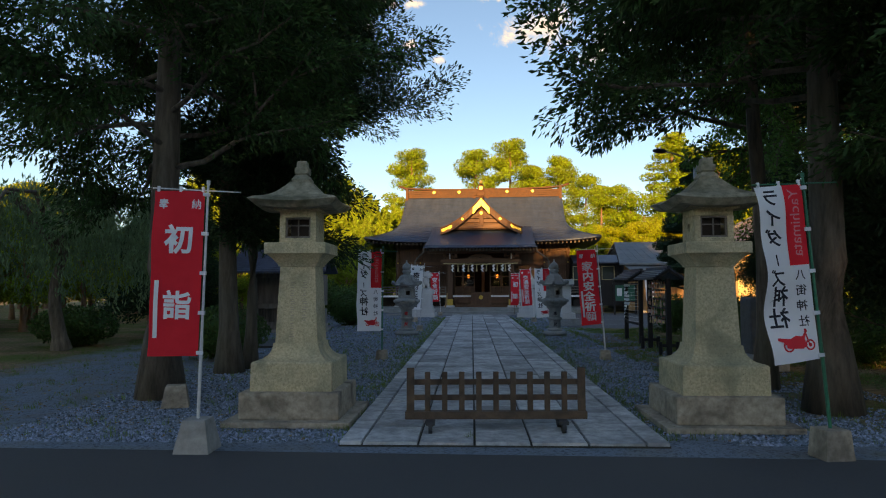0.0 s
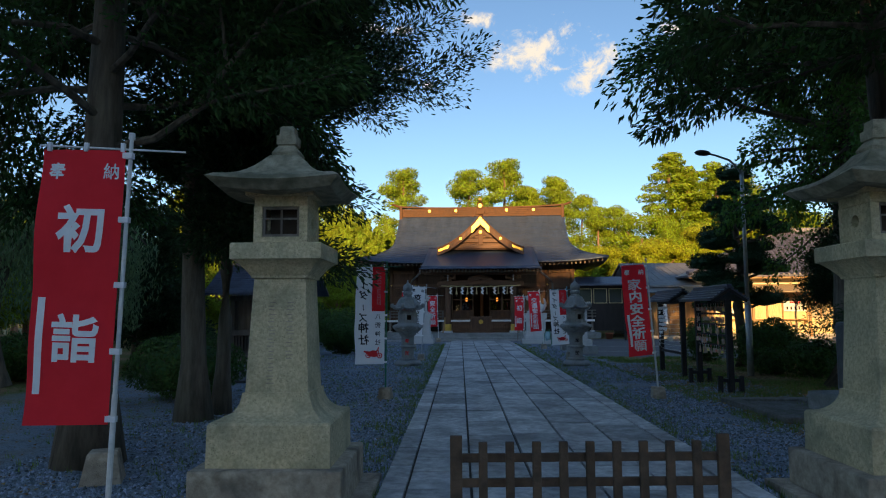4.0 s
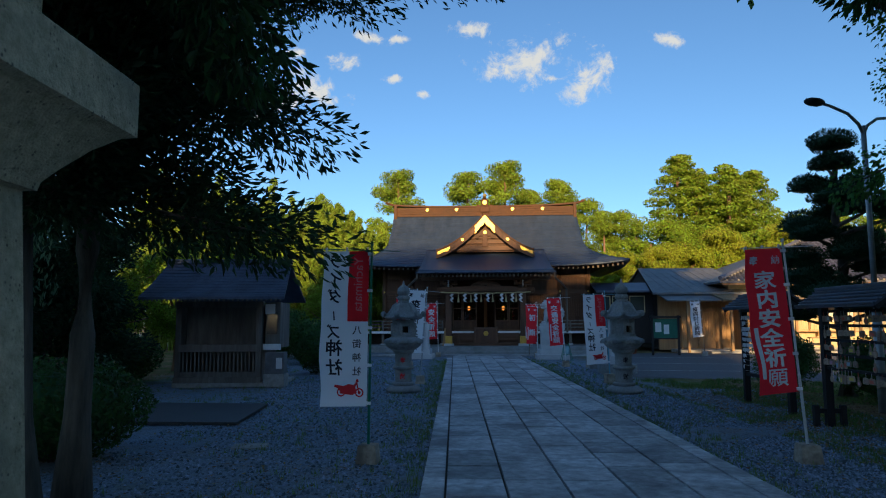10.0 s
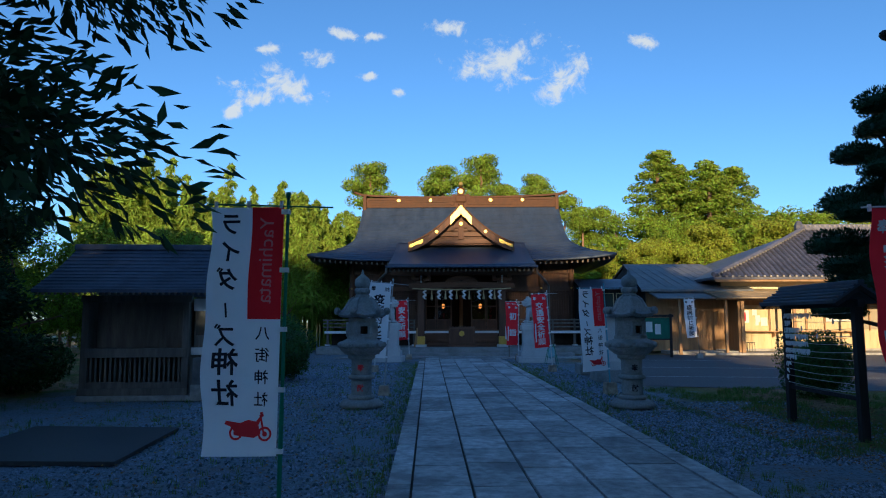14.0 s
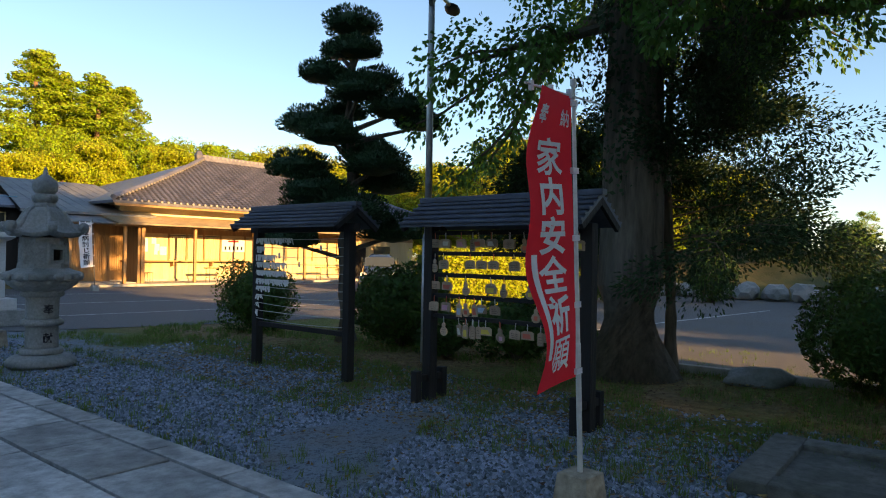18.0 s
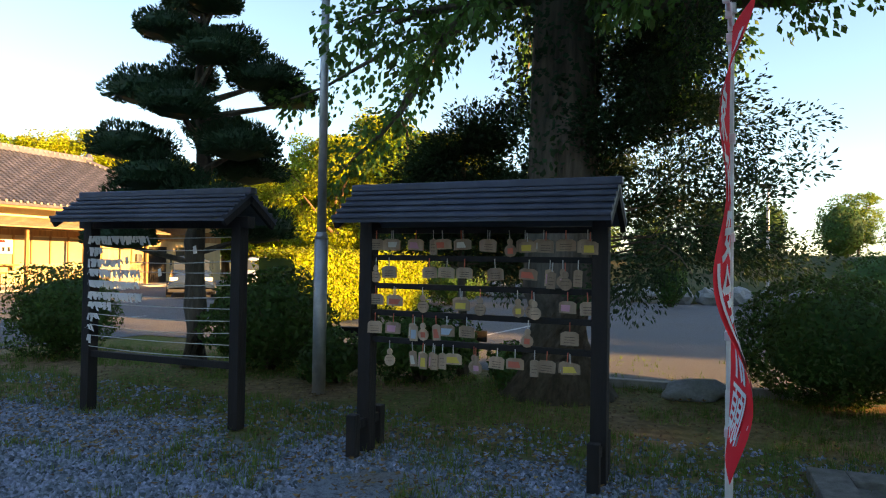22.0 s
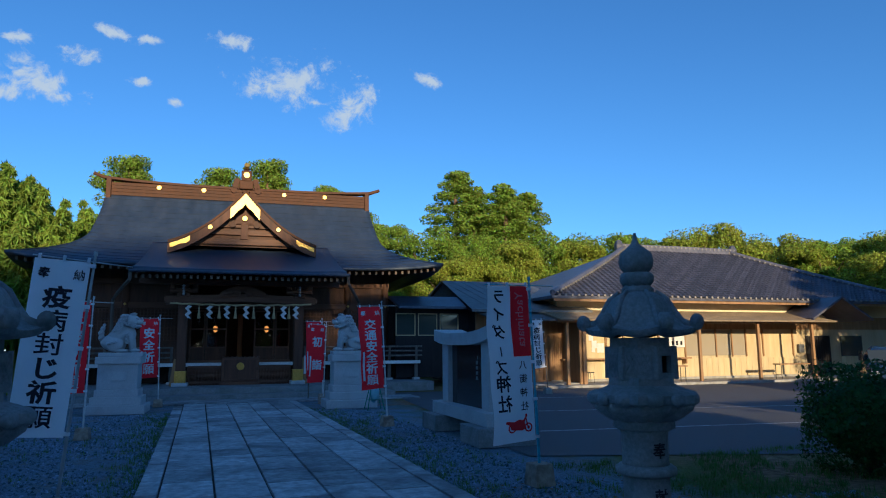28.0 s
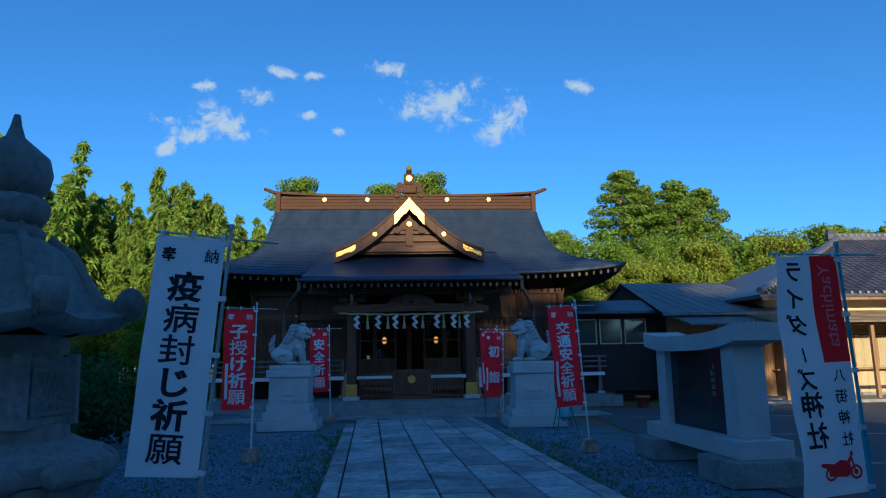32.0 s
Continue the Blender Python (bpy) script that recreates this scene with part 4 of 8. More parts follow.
# ---------------------------------------------------------------- tall square stone lanterns
def tall_lantern(m, label):
    t = thing("stone_lantern", m, label, "stone lantern", "tall stone lanterns")
    part("platform", abox(-0.78, 0.78, -0.78, 0.78, 0, 0.07, 0.012), STONE_BASE, t)
    part("base", abox(-0.62, 0.62, -0.62, 0.62, 0.07, 0.40, 0.02), STONE_BASE, t, "stained granite base block")
    prof = [(0.51, 0.40), (0.505, 0.74), (0.49, 0.76)]
    for k in range(9):
        a = k / 8 * math.pi / 2
        prof.append((0.29 + 0.2 * (1 - math.sin(a)), 0.76 + 0.22 * (1 - math.cos(a))))
    part("skirt", turned(bmn(), prof, 4), STONE, t)
    part("shaft", turned(bmn(), [(0.275, 0.98), (0.27, 0.985), (0.226, 1.96), (0.232, 1.965)], 4), STONE, t)
    part("capital", turned(bmn(), [(0.246, 1.965), (0.25, 1.985), (0.275, 2.02), (0.32, 2.075), (0.365, 2.115), (0.392, 2.125), (0.392, 2.255), (0.38, 2.265)], 4), STONE, t)
    # fire box: four corner posts, sill, head and a wooden window in each side
    fb = part("fire_box", abox(-0.24, 0.24, -0.24, 0.24, 2.265, 2.33, 0.008), STONE, t)
    part("fire_box_head", abox(-0.235, 0.235, -0.235, 0.235, 2.60, 2.70, 0.008), STONE, t)
    for sx in (-1, 1):
        for sy in (-1, 1):
            part("corner_post", abox(*sorted((sx * 0.165, sx * 0.237)), *sorted((sy * 0.165, sy * 0.237)), 2.33, 2.60), STONE, t)
    for k in (1, 3):
        bm = bmn()
        n = 24
        rings = []
        for y in (-0.232, -0.17):
            for hole in (False, True):
                ring = []
                for i in range(n):
                    a = 2 * math.pi * (i + 0.5) / n
                    q = 0.055 if hole else 1 / max(abs(math.cos(a)) / 0.165, abs(math.sin(a)) / 0.135)
                    ring.append(bm.verts.new((q * math.cos(a), y, q * math.sin(a))))
                rings.append(ring)
        for a, b in ((0, 1), (1, 3), (3, 2), (2, 0)):
            for i in range(n):
                bm.faces.new((rings[a][i], rings[a][(i + 1) % n], rings[b][(i + 1) % n], rings[b][i]))
        bmesh.ops.recalc_face_normals(bm, faces=bm.faces)
        part("side_panel", bm, STONE, t, "stone side panel with a round hole").matrix_basis = pose(0, 0, 2.465, 0, 0, 90 * k)
    for k in (0, 2):
        w = new("window")
        w.parent = t
        w.matrix_basis = pose(0, 0, 2.465, 0, 0, 90 * k)
        bm = bmn()
        box(bm, -0.165, -0.14, -0.215, -0.19, -0.135, 0.135)
        box(bm, 0.14, 0.165, -0.215, -0.19, -0.135, 0.135)
        box(bm, -0.14, 0.14, -0.215, -0.19, 0.11, 0.135)
        box(bm, -0.14, 0.14, -0.215, -0.19, -0.135, -0.11)
        part("window_frame", bm, WOOD_GREY, w)
        bm = bmn()
        box(bm, -0.008, 0.008, -0.208, -0.196, -0.11, 0.11)
        box(bm, -0.14, 0.14, -0.207, -0.197, 0.02, 0.036)
        part("window_bar", bm, WOOD_GREY, w)
    # dark block painted as the shade inside the fire box
    part("core", abox(-0.12, 0.12, -0.12, 0.12, 2.3, 2.62), SHADOW_IN, t)
    # roof with up-turned corners

    def roof(u, v):
        a = 2 * math.pi * u + math.pi / 4
        sq = 1 / max(abs(math.cos(a)), abs(math.sin(a)))
        corner = (sq - 1) / (math.sqrt(2) - 1)
        r = (0.565 - 0.43 * v) * sq
        z = 2.71 + 0.075 + 0.30 * v ** 0.72 * (1 - 0.12 * math.sin(math.pi * v)) + 0.035 * corner * (1 - v) ** 3 - 0.055 * math.sin(math.pi * v)
        return (r * math.cos(a), r * math.sin(a), z)
    bm = bmn()
    grid(bm, roof, 48, 8)
    grid(bm, lambda u, v: (lambda p: (p[0] * (1 - 0.45 * v), p[1] * (1 - 0.45 * v), p[2] - 0.075 * min(1, v * 3) - 0.02 * v))(roof(1 - u, 0)), 48, 3)
    bmesh.ops.remove_doubles(bm, verts=bm.verts, dist=0.0005)
    part("roof", bm, STONE_ROOF, t, "mossy curved stone roof")
    part("roof_underside", abox(-0.3, 0.3, -0.3, 0.3, 2.69, 2.74, 0.01), STONE, t)
    part("finial", turned(bmn(), [(0.15, 3.0), (0.15, 3.06), (0.115, 3.075), (0.12, 3.12), (0.095, 3.16), (0.07, 3.19), (0.088, 3.2), (0.09, 3.28), (0.07, 3.285), (0.062, 3.36), (0.05, 3.375)], 4), STONE_ROOF, t, "stepped stone finial")
    return t


tl = tall_lantern(pose(-2.46, 10.38, 0) @ Matrix.Diagonal((0.96, 0.96, 0.955, 1)), "tall square granite lantern with a mossy roof on a stained base")
copy_thing(tl, pose(2.56, 10.2, 0, 0, 0, 180) @ Matrix.Diagonal((1.0, 1.0, 0.985, 1)))
# faint carved writing on the front of the shaft
for x, n in ((-0.06, 7), (0.1, 5)):
    rngc = random.Random(int(x * 100) + 7)
    for k in range(n):
        for j in range(3):
            z = 1.75 - 0.105 * k - 0.03 * j
            o = part("carved_stroke", abox(x - rngc.uniform(0.015, 0.035), x + rngc.uniform(0.015, 0.035), -0.004, 0.012, z - 0.004, z + 0.004, 0), STONE_BASE, tl)
            o.location.y = -(0.27 - (z - 0.985) * 0.0451) - 0.0002


# ---------------------------------------------------------------- round kasuga lanterns
def round_lantern(m):
    t = thing("stone_lantern", m, "grey granite lantern with lotus base and curled six-sided roof", "stone lantern", "round stone lanterns")
    part("lotus_base", turned(bmn(), [(0.30, 0.0), (0.335, 0.03), (0.33, 0.09), (0.28, 0.15), (0.22, 0.17)], 48, 16, 0.05), STONE_GREY, t, "", True)
    part("foot_ring", turned(bmn(), [(0.2, 0.17), (0.205, 0.2), (0.2, 0.24), (0.17, 0.26)], 28), STONE_GREY, t, "", True)
    part("column", turned(bmn(), [(0.155, 0.25), (0.15, 0.3), (0.148, 0.55), (0.15, 0.58)], 28), STONE_GREY, t, "", True)
    part("band", turned(bmn(), [(0.165, 0.57), (0.195, 0.59), (0.195, 0.64), (0.165, 0.67)], 28), STONE_GREY, t, "", True)
    part("column", turned(bmn(), [(0.152, 0.66), (0.148, 0.7), (0.15, 0.95), (0.175, 0.99)], 28), STONE_GREY, t, "", True)
    part("neck_ring", turned(bmn(), [(0.18, 0.985), (0.2, 1.0), (0.2, 1.05), (0.21, 1.07)], 28), STONE_GREY, t, "", True)
    part("lotus_bowl", turned(bmn(), [(0.19, 1.06), (0.24, 1.08), (0.31, 1.13), (0.33, 1.17), (0.30, 1.175)], 48, 12, 0.06), STONE_GREY, t, "", True)
    part("bowl_rim", turned(bmn(), [(0.31, 1.165), (0.335, 1.18), (0.335, 1.225), (0.31, 1.24), (0.26, 1.27), (0.23, 1.30)], 6), STONE_GREY, t)
    for k in range(6):
        a = math.radians(60 * k + 30)
        for j in (-1, 1):
            bm = bmn()
            blob(bm, (0, 0, 0), 0.075, 2, 0.1, k, (1, 0.45, 0.55))
            o = part("petal", bm, STONE_GREY, t, "", True)
            o.matrix_basis = pose(0.325 * math.cos(a) - j * 0.085 * math.sin(a), 0.325 * math.sin(a) + j * 0.085 * math.cos(a), 1.2, 0, 0, 60 * k + 30 + 90)
    # six-sided fire box with openings
    part("fire_box_sill", turned(bmn(), [(0.225, 1.295), (0.22, 1.36)], 6), STONE_GREY, t)
    part("fire_box_head", turned(bmn(), [(0.205, 1.60), (0.205, 1.69)], 6), STONE_GREY, t)
    for k in range(6):
        a = math.radians(60 * k)
        bm = bmn()
        tube(bm, (0.235 * math.cos(a), 0.235 * math.sin(a), 1.35), (0.23 * math.cos(a), 0.23 * math.sin(a), 1.62), 0.028, 0.028, 8)
        part("corner_post", bm, STONE_GREY, t)
        b = 60 * k + 30
        if k % 3 == 1:
            bm = bmn()
            for s in (-1, 1):
                box(bm, *sorted((s * 0.06, s * 0.115)), -0.02, 0.02, 1.35, 1.61)
            box(bm, -0.06, 0.06, -0.02, 0.02, 1.35, 1.40)
            box(bm, -0.06, 0.06, -0.02, 0.02, 1.54, 1.61)
        else:
            bm = abox(-0.115, 0.115, -0.02, 0.02, 1.35, 1.61)
            box(bm, -0.09, 0.09, -0.028, -0.02, 1.39, 1.57, 0.006)
        o = part("panel", bm, STONE_GREY, t)
        o.matrix_basis = pose(0.195 * math.cos(math.radians(b)), 0.195 * math.sin(math.radians(b)), 0, 0, 0, b + 90)
        for j in range(-2, 3) if k % 3 != 1 else ():
            for d in (-1, 1):
                part("lattice_bar", tube(bmn(), (0.03 * j - 0.03 * d, -0.03, 1.41), (0.03 * j + 0.03 * d, -0.03, 1.55), 0.006, 0.006, 4), STONE_GREY, o)
    # near-black filling, stands for the shade within the six-sided box
    part("core", turned(bmn(), [(0.1, 1.35), (0.1, 1.62)], 6), SHADOW_IN, t)

    def roof(u, v):
        a = 2 * math.pi * u
        c = abs(((a / (math.pi / 3)) + 0.5) % 1 - 0.5) * 2       # 0 on a rib, 1 between ribs
        prof = ((0.365, 1.755), (0.31, 1.775), (0.275, 1.83), (0.248, 1.91), (0.205, 1.975), (0.13, 2.015))
        k = min(int(v * 5), 4)
        f = v * 5 - k
        r = prof[k][0] + (prof[k + 1][0] - prof[k][0]) * f + 0.10 * (1 - c) ** 1.6 * (1 - v) ** 2
        z = prof[k][1] + (prof[k + 1][1] - prof[k][1]) * f + 0.03 * (1 - c) ** 2 * (1 - v) ** 2
        return (r * math.cos(a), r * math.sin(a), z)
    bm = bmn()
    grid(bm, roof, 72, 15)
    grid(bm, lambda u, v: (lambda p: (p[0] * (1 - 0.4 * v), p[1] * (1 - 0.4 * v), p[2] - 0.045 * min(1, 4 * v) - 0.02 * v))(roof(1 - u, 0)), 72, 4)
    part("roof", bm, STONE_GREY, t, "mossy curled stone roof", True)
    for k in range(6):
        bm = bmn()
        tube(bm, (0.455, -0.04, 1.81), (0.455, 0.04, 1.81), 0.055, 0.055, 14)
        tube(bm, (0.455, -0.05, 1.815), (0.455, 0.05, 1.815), 0.028, 0.028, 10)
        path_tube(bm, [(0.15, 0, 2.02), (0.235, 0, 1.96), (0.285, 0, 1.88), (0.34, 0, 1.81), (0.42, 0, 1.775)], [0.016, 0.022, 0.026, 0.03, 0.034], 8)
        o = part("roof_scroll", bm, STONE_GREY, t, "", True)
        o.matrix_basis = pose(0, 0, 0, 0, 0, 60 * k)
    part("finial_base", turned(bmn(), [(0.13, 2.0), (0.135, 2.04), (0.11, 2.06), (0.115, 2.08)], 24), STONE_GREY, t, "", True)
    part("finial_lotus", turned(bmn(), [(0.11, 2.06), (0.135, 2.09), (0.14, 2.13), (0.12, 2.16)], 36, 10, 0.06), STONE_GREY, t, "", True)
    part("jewel", turned(bmn(), [(0.09, 2.15), (0.135, 2.2), (0.145, 2.25), (0.13, 2.31), (0.08, 2.35), (0.035, 2.385), (0.02, 2.43), (0.012, 2.47)], 28), STONE_GREY, t, "", True)
    # final proportions: heights, and widths by height
    hz = ((0, 0), (1.0, 0.9), (1.06, 0.95), (1.24, 1.2), (1.3, 1.25), (1.69, 1.64), (1.755, 1.7), (2.015, 2.03), (2.16, 2.2), (2.47, 2.55))
    wz = ((0, 1.18), (0.17, 1.18), (0.25, 1.27), (0.98, 1.27), (1.1, 1.24), (1.24, 1.22), (1.3, 1.15), (1.69, 1.15), (1.75, 1.03), (2.47, 1.02))

    def shaped(ob, m):
        inv = m.inverted()
        for v in ob.data.vertices:
            p = m @ v.co
            k = np.interp(p.z, [a for a, b in wz], [b for a, b in wz])
            v.co = inv @ Vector((p.x * k, p.y * k, np.interp(p.z, [a for a, b in hz], [b for a, b in hz])))
    for c in t.children:
        for d in c.children:
            shaped(d, c.matrix_basis @ d.matrix_basis)
        shaped(c, c.matrix_basis)
    return t


rl = round_lantern(pose(-2.53, 24.85, 0, 0, 0, 15))
rl2 = copy_thing(rl, pose(2.46, 24.62, 0, 0, 0, 20))
for t, ink, turn in ((rl, INK_RED, -15), (rl2, INK_BLACK, -20)):
    for c, z in (("奉", 0.72), ("献", 0.36)):
        me = glyph(c, 0.02).copy()
        me.name = "character"
        for v in me.vertices:
            u = v.co.x * 0.13 / 0.2
            v.co = Vector((0.2 * math.sin(u), -0.2 * math.cos(u), z + v.co.y * 0.13))
        me.materials.clear()
        me.materials.append(ink)
        shared("character", me, t, pose(0, 0, 0, 0, 0, turn))


# ---------------------------------------------------------------- banners
def writing(body, size, mat, parent, m, name="character", bold=0.012, mirror=False, squeeze=1.0):
    me = GLYPHS[(body, bold)].copy()
    me.name = name
    for v in me.vertices:
        if mirror:
            v.co.x = -v.co.x
        v.co *= size
        v.co.x *= squeeze
    me.materials.clear()
    me.materials.append(mat)
    ob = new(name, me)
    ob.parent = parent
    ob.matrix_basis = m
    return ob


def ripple(seed, x, z, amp):
    """How far the cloth bellies out, from its pole (x = 0) to its free edge."""
    return amp * (0.5 * x) * math.sin(4.2 * z + seed * 2.1 + 3 * x) + amp * 0.35 * x * math.sin(9 * z + seed) - amp * 0.2 * x


def bend(ob, seed, amp, dy):
    """Lays flat writing onto the rippled cloth."""
    m = ob.matrix_basis
    inv = m.inverted()
    bm = bmn()
    bm.from_mesh(ob.data)
    bmesh.ops.triangulate(bm, faces=bm.faces)
    for k in range(3):
        long = [e for e in bm.edges if e.calc_length() > 0.035]
        if long:
            bmesh.ops.subdivide_edges(bm, edges=long, cuts=1)
            bmesh.ops.triangulate(bm, faces=[f for f in bm.faces if len(f.verts) > 3])
    bm.to_mesh(ob.data)
    bm.free()
    for v in ob.data.vertices:
        p = m @ v.co
        p.y = ripple(seed, -p.x, p.z, amp) + dy
        v.co = inv @ p
    return ob


def banner(x, y, turn, kind, label, height=2.62, lean=0.0, lean_y=0.0, seed=0, amp=0.16, pole=POLE_WHITE, block=CONCRETE, w=0.5, drop=1.62, block_size=(0.16, 0.12, 0.26), scale=1.0):
    t = thing("banner", pose(x, y, 0, 0, 0, turn), label, "banner", "shrine banners")
    b0, b1, bh = block_size
    part("foot_block", turned(bmn(), [(b0, 0), (b0, 0.01), (b1, bh), (b1 - 0.01, bh + 0.006)], 4), block, t, "tapered concrete foot block")
    up = new("mast")
    up.parent = t
    up.matrix_basis = pose(0, 0, bh, lean_y, lean)
    tagged(up, label="tilted banner pole" if abs(lean) > 2 else "banner pole")
    h = height - bh
    bm = bmn()
    tube(bm, (0, 0, -0.05), (0, 0, h * 0.34), 0.017, 0.017, 10)
    tube(bm, (0, 0, h * 0.34), (0, 0, h), 0.014, 0.012, 10)
    tube(bm, (0, 0, h), (0, 0, h + 0.04), 0.02, 0.018, 10)
    part("pole", bm, pole, up)
    part("crossbar", tube(bmn(), (-w - 0.03, 0, h - 0.045), (0.34, 0, h - 0.075), 0.007, 0.006, 8), pole, up)
    z1, z0 = h - 0.07, h - 0.07 - drop

    def cloth(u, v):
        xx, z = 0.03 + (w - 0.02) * u, z0 + drop * v
        return (-xx, ripple(seed, xx, z, amp), z - 0.02 * u * (1 - v))
    red = kind.startswith("red")
    part("cloth", grid(bmn(), cloth, 14, 40), CLOTH_RED if red else CLOTH_WHITE, up, "", True)
    for k in range(5):
        z = z1 - drop * (0.02 + 0.24 * k)
        part("loop", abox(-0.045, 0.018, -0.018, 0.018, z - 0.018, z + 0.018, 0.003), CLOTH_WHITE, up)
    for k in range(3):
        xx = -0.05 - (w - 0.08) * k / 2
        part("loop", abox(xx - 0.012, xx + 0.012, -0.012, 0.012, z1 - 0.01, z1 + 0.045, 0.003), CLOTH_WHITE, up)

    def put(body, size, mat, cx, cz, mirror=False, turn_z=0, squeeze=1.0, bold=0.012):
        for dy, flip in ((-0.004, False), (0.004, True)):
            m = pose(-cx, 0, cz) @ pose(0, 0, 0, 90, 0, 0) @ pose(0, 0, 0, 0, 0, turn_z)
            bend(writing(body, size, mat, up, m, "character", bold, mirror, squeeze), seed, amp, dy)
    mid = 0.03 + (w - 0.02) / 2
    if kind == "rider":
        # seen from the back: everything runs the other way round
        def field(x0, x1, za, zb, mat, nm, dy):
            part(nm, grid(bmn(), lambda u, v: (-(x0 + (x1 - x0) * u), ripple(seed, x0 + (x1 - x0) * u, za + (zb - za) * v, amp) + dy, za + (zb - za) * v), 8, 20), mat, up)
        zr = z1 - drop * 0.46
        for dy in (-0.003, 0.003):
            field(0.03, 0.03 + 0.42 * w, zr, z1, CLOTH_RED, "red_field", dy)
        put("Yachimata", 0.155, INK_PINK, 0.03 + 0.21 * w, (zr + z1) / 2 + 0.02, True, 90, 1.0, 0.0)
        for k, c in enumerate("ライダーズ"):
            if c == "ー":
                put("|", 0.11, INK_BLACK, 0.03 + 0.70 * w, z1 - drop * (0.075 + 0.115 * k), True, 4, 1.0, 0.03)
            else:
                put(c, 0.175, INK_BLACK, 0.03 + 0.70 * w, z1 - drop * (0.075 + 0.115 * k), True, 0, 1.0, 0.02)
        for k, c in enumerate("神社"):
            put(c, 0.2, INK_BLACK, 0.03 + 0.68 * w, z1 - drop * (0.64 + 0.125 * k), True, 0, 1.0, 0.02)
        for k, c in enumerate("八街神社"):
            put(c, 0.108, INK_BLACK, 0.03 + 0.22 * w, z1 - drop * (0.52 + 0.088 * k), True, 0, 1.0, 0.01)
        # red motorcycle
        zb = z1 - drop * 0.915
        for dy in (-0.005, 0.005):
            for cx in (0.12, 0.34):
                bm = bmn()
                for ra, rb in ((0.052, 0.036), (0.018, 0.0)):
                    n = 20
                    a = [bm.verts.new((-cx + ra * math.cos(2 * math.pi * k / n), 0, zb + ra * math.sin(2 * math.pi * k / n))) for k in range(n)]
                    if rb:
                        c = [bm.verts.new((-cx + rb * math.cos(2 * math.pi * k / n), 0, zb + rb * math.sin(2 * math.pi * k / n))) for k in range(n)]
                        for k in range(n):
                            bm.faces.new((a[k], a[(k + 1) % n], c[(k + 1) % n], c[k]))
                    else:
                        bm.faces.new(a)
                bend(part("wheel_print", bm, INK_RED, up), seed, amp, dy)
            bm = bmn()
            for poly in (((0.15, 0.0), (0.17, 0.06), (0.145, 0.115), (0.16, 0.12), (0.19, 0.085), (0.25, 0.095), (0.31, 0.07), (0.42, 0.085), (0.43, 0.06), (0.35, 0.03), (0.33, -0.02), (0.2, -0.03)),
                         ((0.12, 0.0), (0.135, 0.005), (0.165, 0.13), (0.15, 0.135)), ((0.13, 0.125), (0.155, 0.11), (0.16, 0.15), (0.14, 0.155))):
                f = [bm.verts.new((-px, 0, zb + pz)) for px, pz in poly]
                bm.faces.new(f)
            bmesh.ops.triangulate(bm, faces=bm.faces)
            bend(part("motorcycle_print", bm, INK_RED, up), seed, amp, dy)
        return t
    ink = INK_WHITE if red else INK_BLACK
    for k, c in enumerate("奉納"):
        put(c, 0.105, ink, w - 0.10 - (w - 0.2) * k + 0.01, z1 - drop * 0.085, False, 0, 1.0, 0.03)
    text = kind.split(":")[1]
    n = len(text)
    top, bottom = (0.16, 0.97) if n > 2 else (0.16, 0.97)
    for k, c in enumerate(text):
        if n == 2:
            put(c, 0.30, ink, mid - 0.02, z1 - drop * (0.31 + 0.4 * k), False, 0, 1.0, 0.03)
        else:
            step = (bottom - top) / n
            put(c, min(0.30, 0.98 * step * drop), ink, mid, z1 - drop * (top + step * (k + 0.5)), False, 0, 1.15 if n > 4 else 1.0, 0.03)
    if red:
        za, zb = z1 - drop * 0.90, z1 - drop * 0.55
        part("white_strip", grid(bmn(), lambda u, v: (-(w - 0.075 + 0.045 * u), ripple(seed, w - 0.075 + 0.045 * u, za + (zb - za) * v, amp) - 0.004, za + (zb - za) * v), 2, 14), INK_WHITE, up, "plain white name strip")
    return t


STONE_BLOCK = STONE_BASE
banner(-3.04, 8.6, 0, "red:初詣", "red new year banner with white brush lettering by the road", 2.66, 1.6, 0, 1, 0.05, POLE_WHITE, CONCRETE, 0.54, 1.66, (0.175, 0.115, 0.31))
banner(3.05, 8.48, 8, "rider", "white and red banner hanging crookedly on a tilted green pole", 2.66, -4.6, 0, 4, 0.2, POLE_GREEN, STONE_BLOCK, 0.49, 1.66, (0.14, 0.12, 0.27))
banner(-2.34, 17.1, -6, "rider", "white and red banner on a green pole beside the path", 2.5, 0.6, 0, 2, 0.12, POLE_GREEN, STONE_BLOCK, 0.58, 1.8, (0.12, 0.1, 0.2))
banner(2.65, 17.1, -4, "red:家内安全祈願", "red banner with white brush lettering on a leaning pole", 2.52, -3.6, 0, 3, 0.2, POLE_WHITE, STONE_BLOCK, 0.46, 1.66, (0.12, 0.1, 0.2))
banner(-2.24, 26.85, -4, "white:疫病封じ祈願", "white banner with black brush lettering beside the path", 2.47, 4.6, 0, 5, 0.035, STEEL, STONE_BLOCK, 0.5, 1.62, (0.12, 0.1, 0.2))
banner(2.66, 26.9, 5, "rider", "white and red banner on a pale blue pole by the lantern", 2.36, -2.2, 0, 6, 0.08, POLE_BLUE, STONE_BLOCK, 0.58, 1.78, (0.13, 0.11, 0.24))
banner(-2.97, 33.4, -5, "red:子授け祈願", "red banner with white lettering near the guardian statue", 2.5, 0.8, 0, 7, 0.1, POLE_WHITE, STONE_BLOCK, 0.5, 1.62, (0.12, 0.1, 0.2))
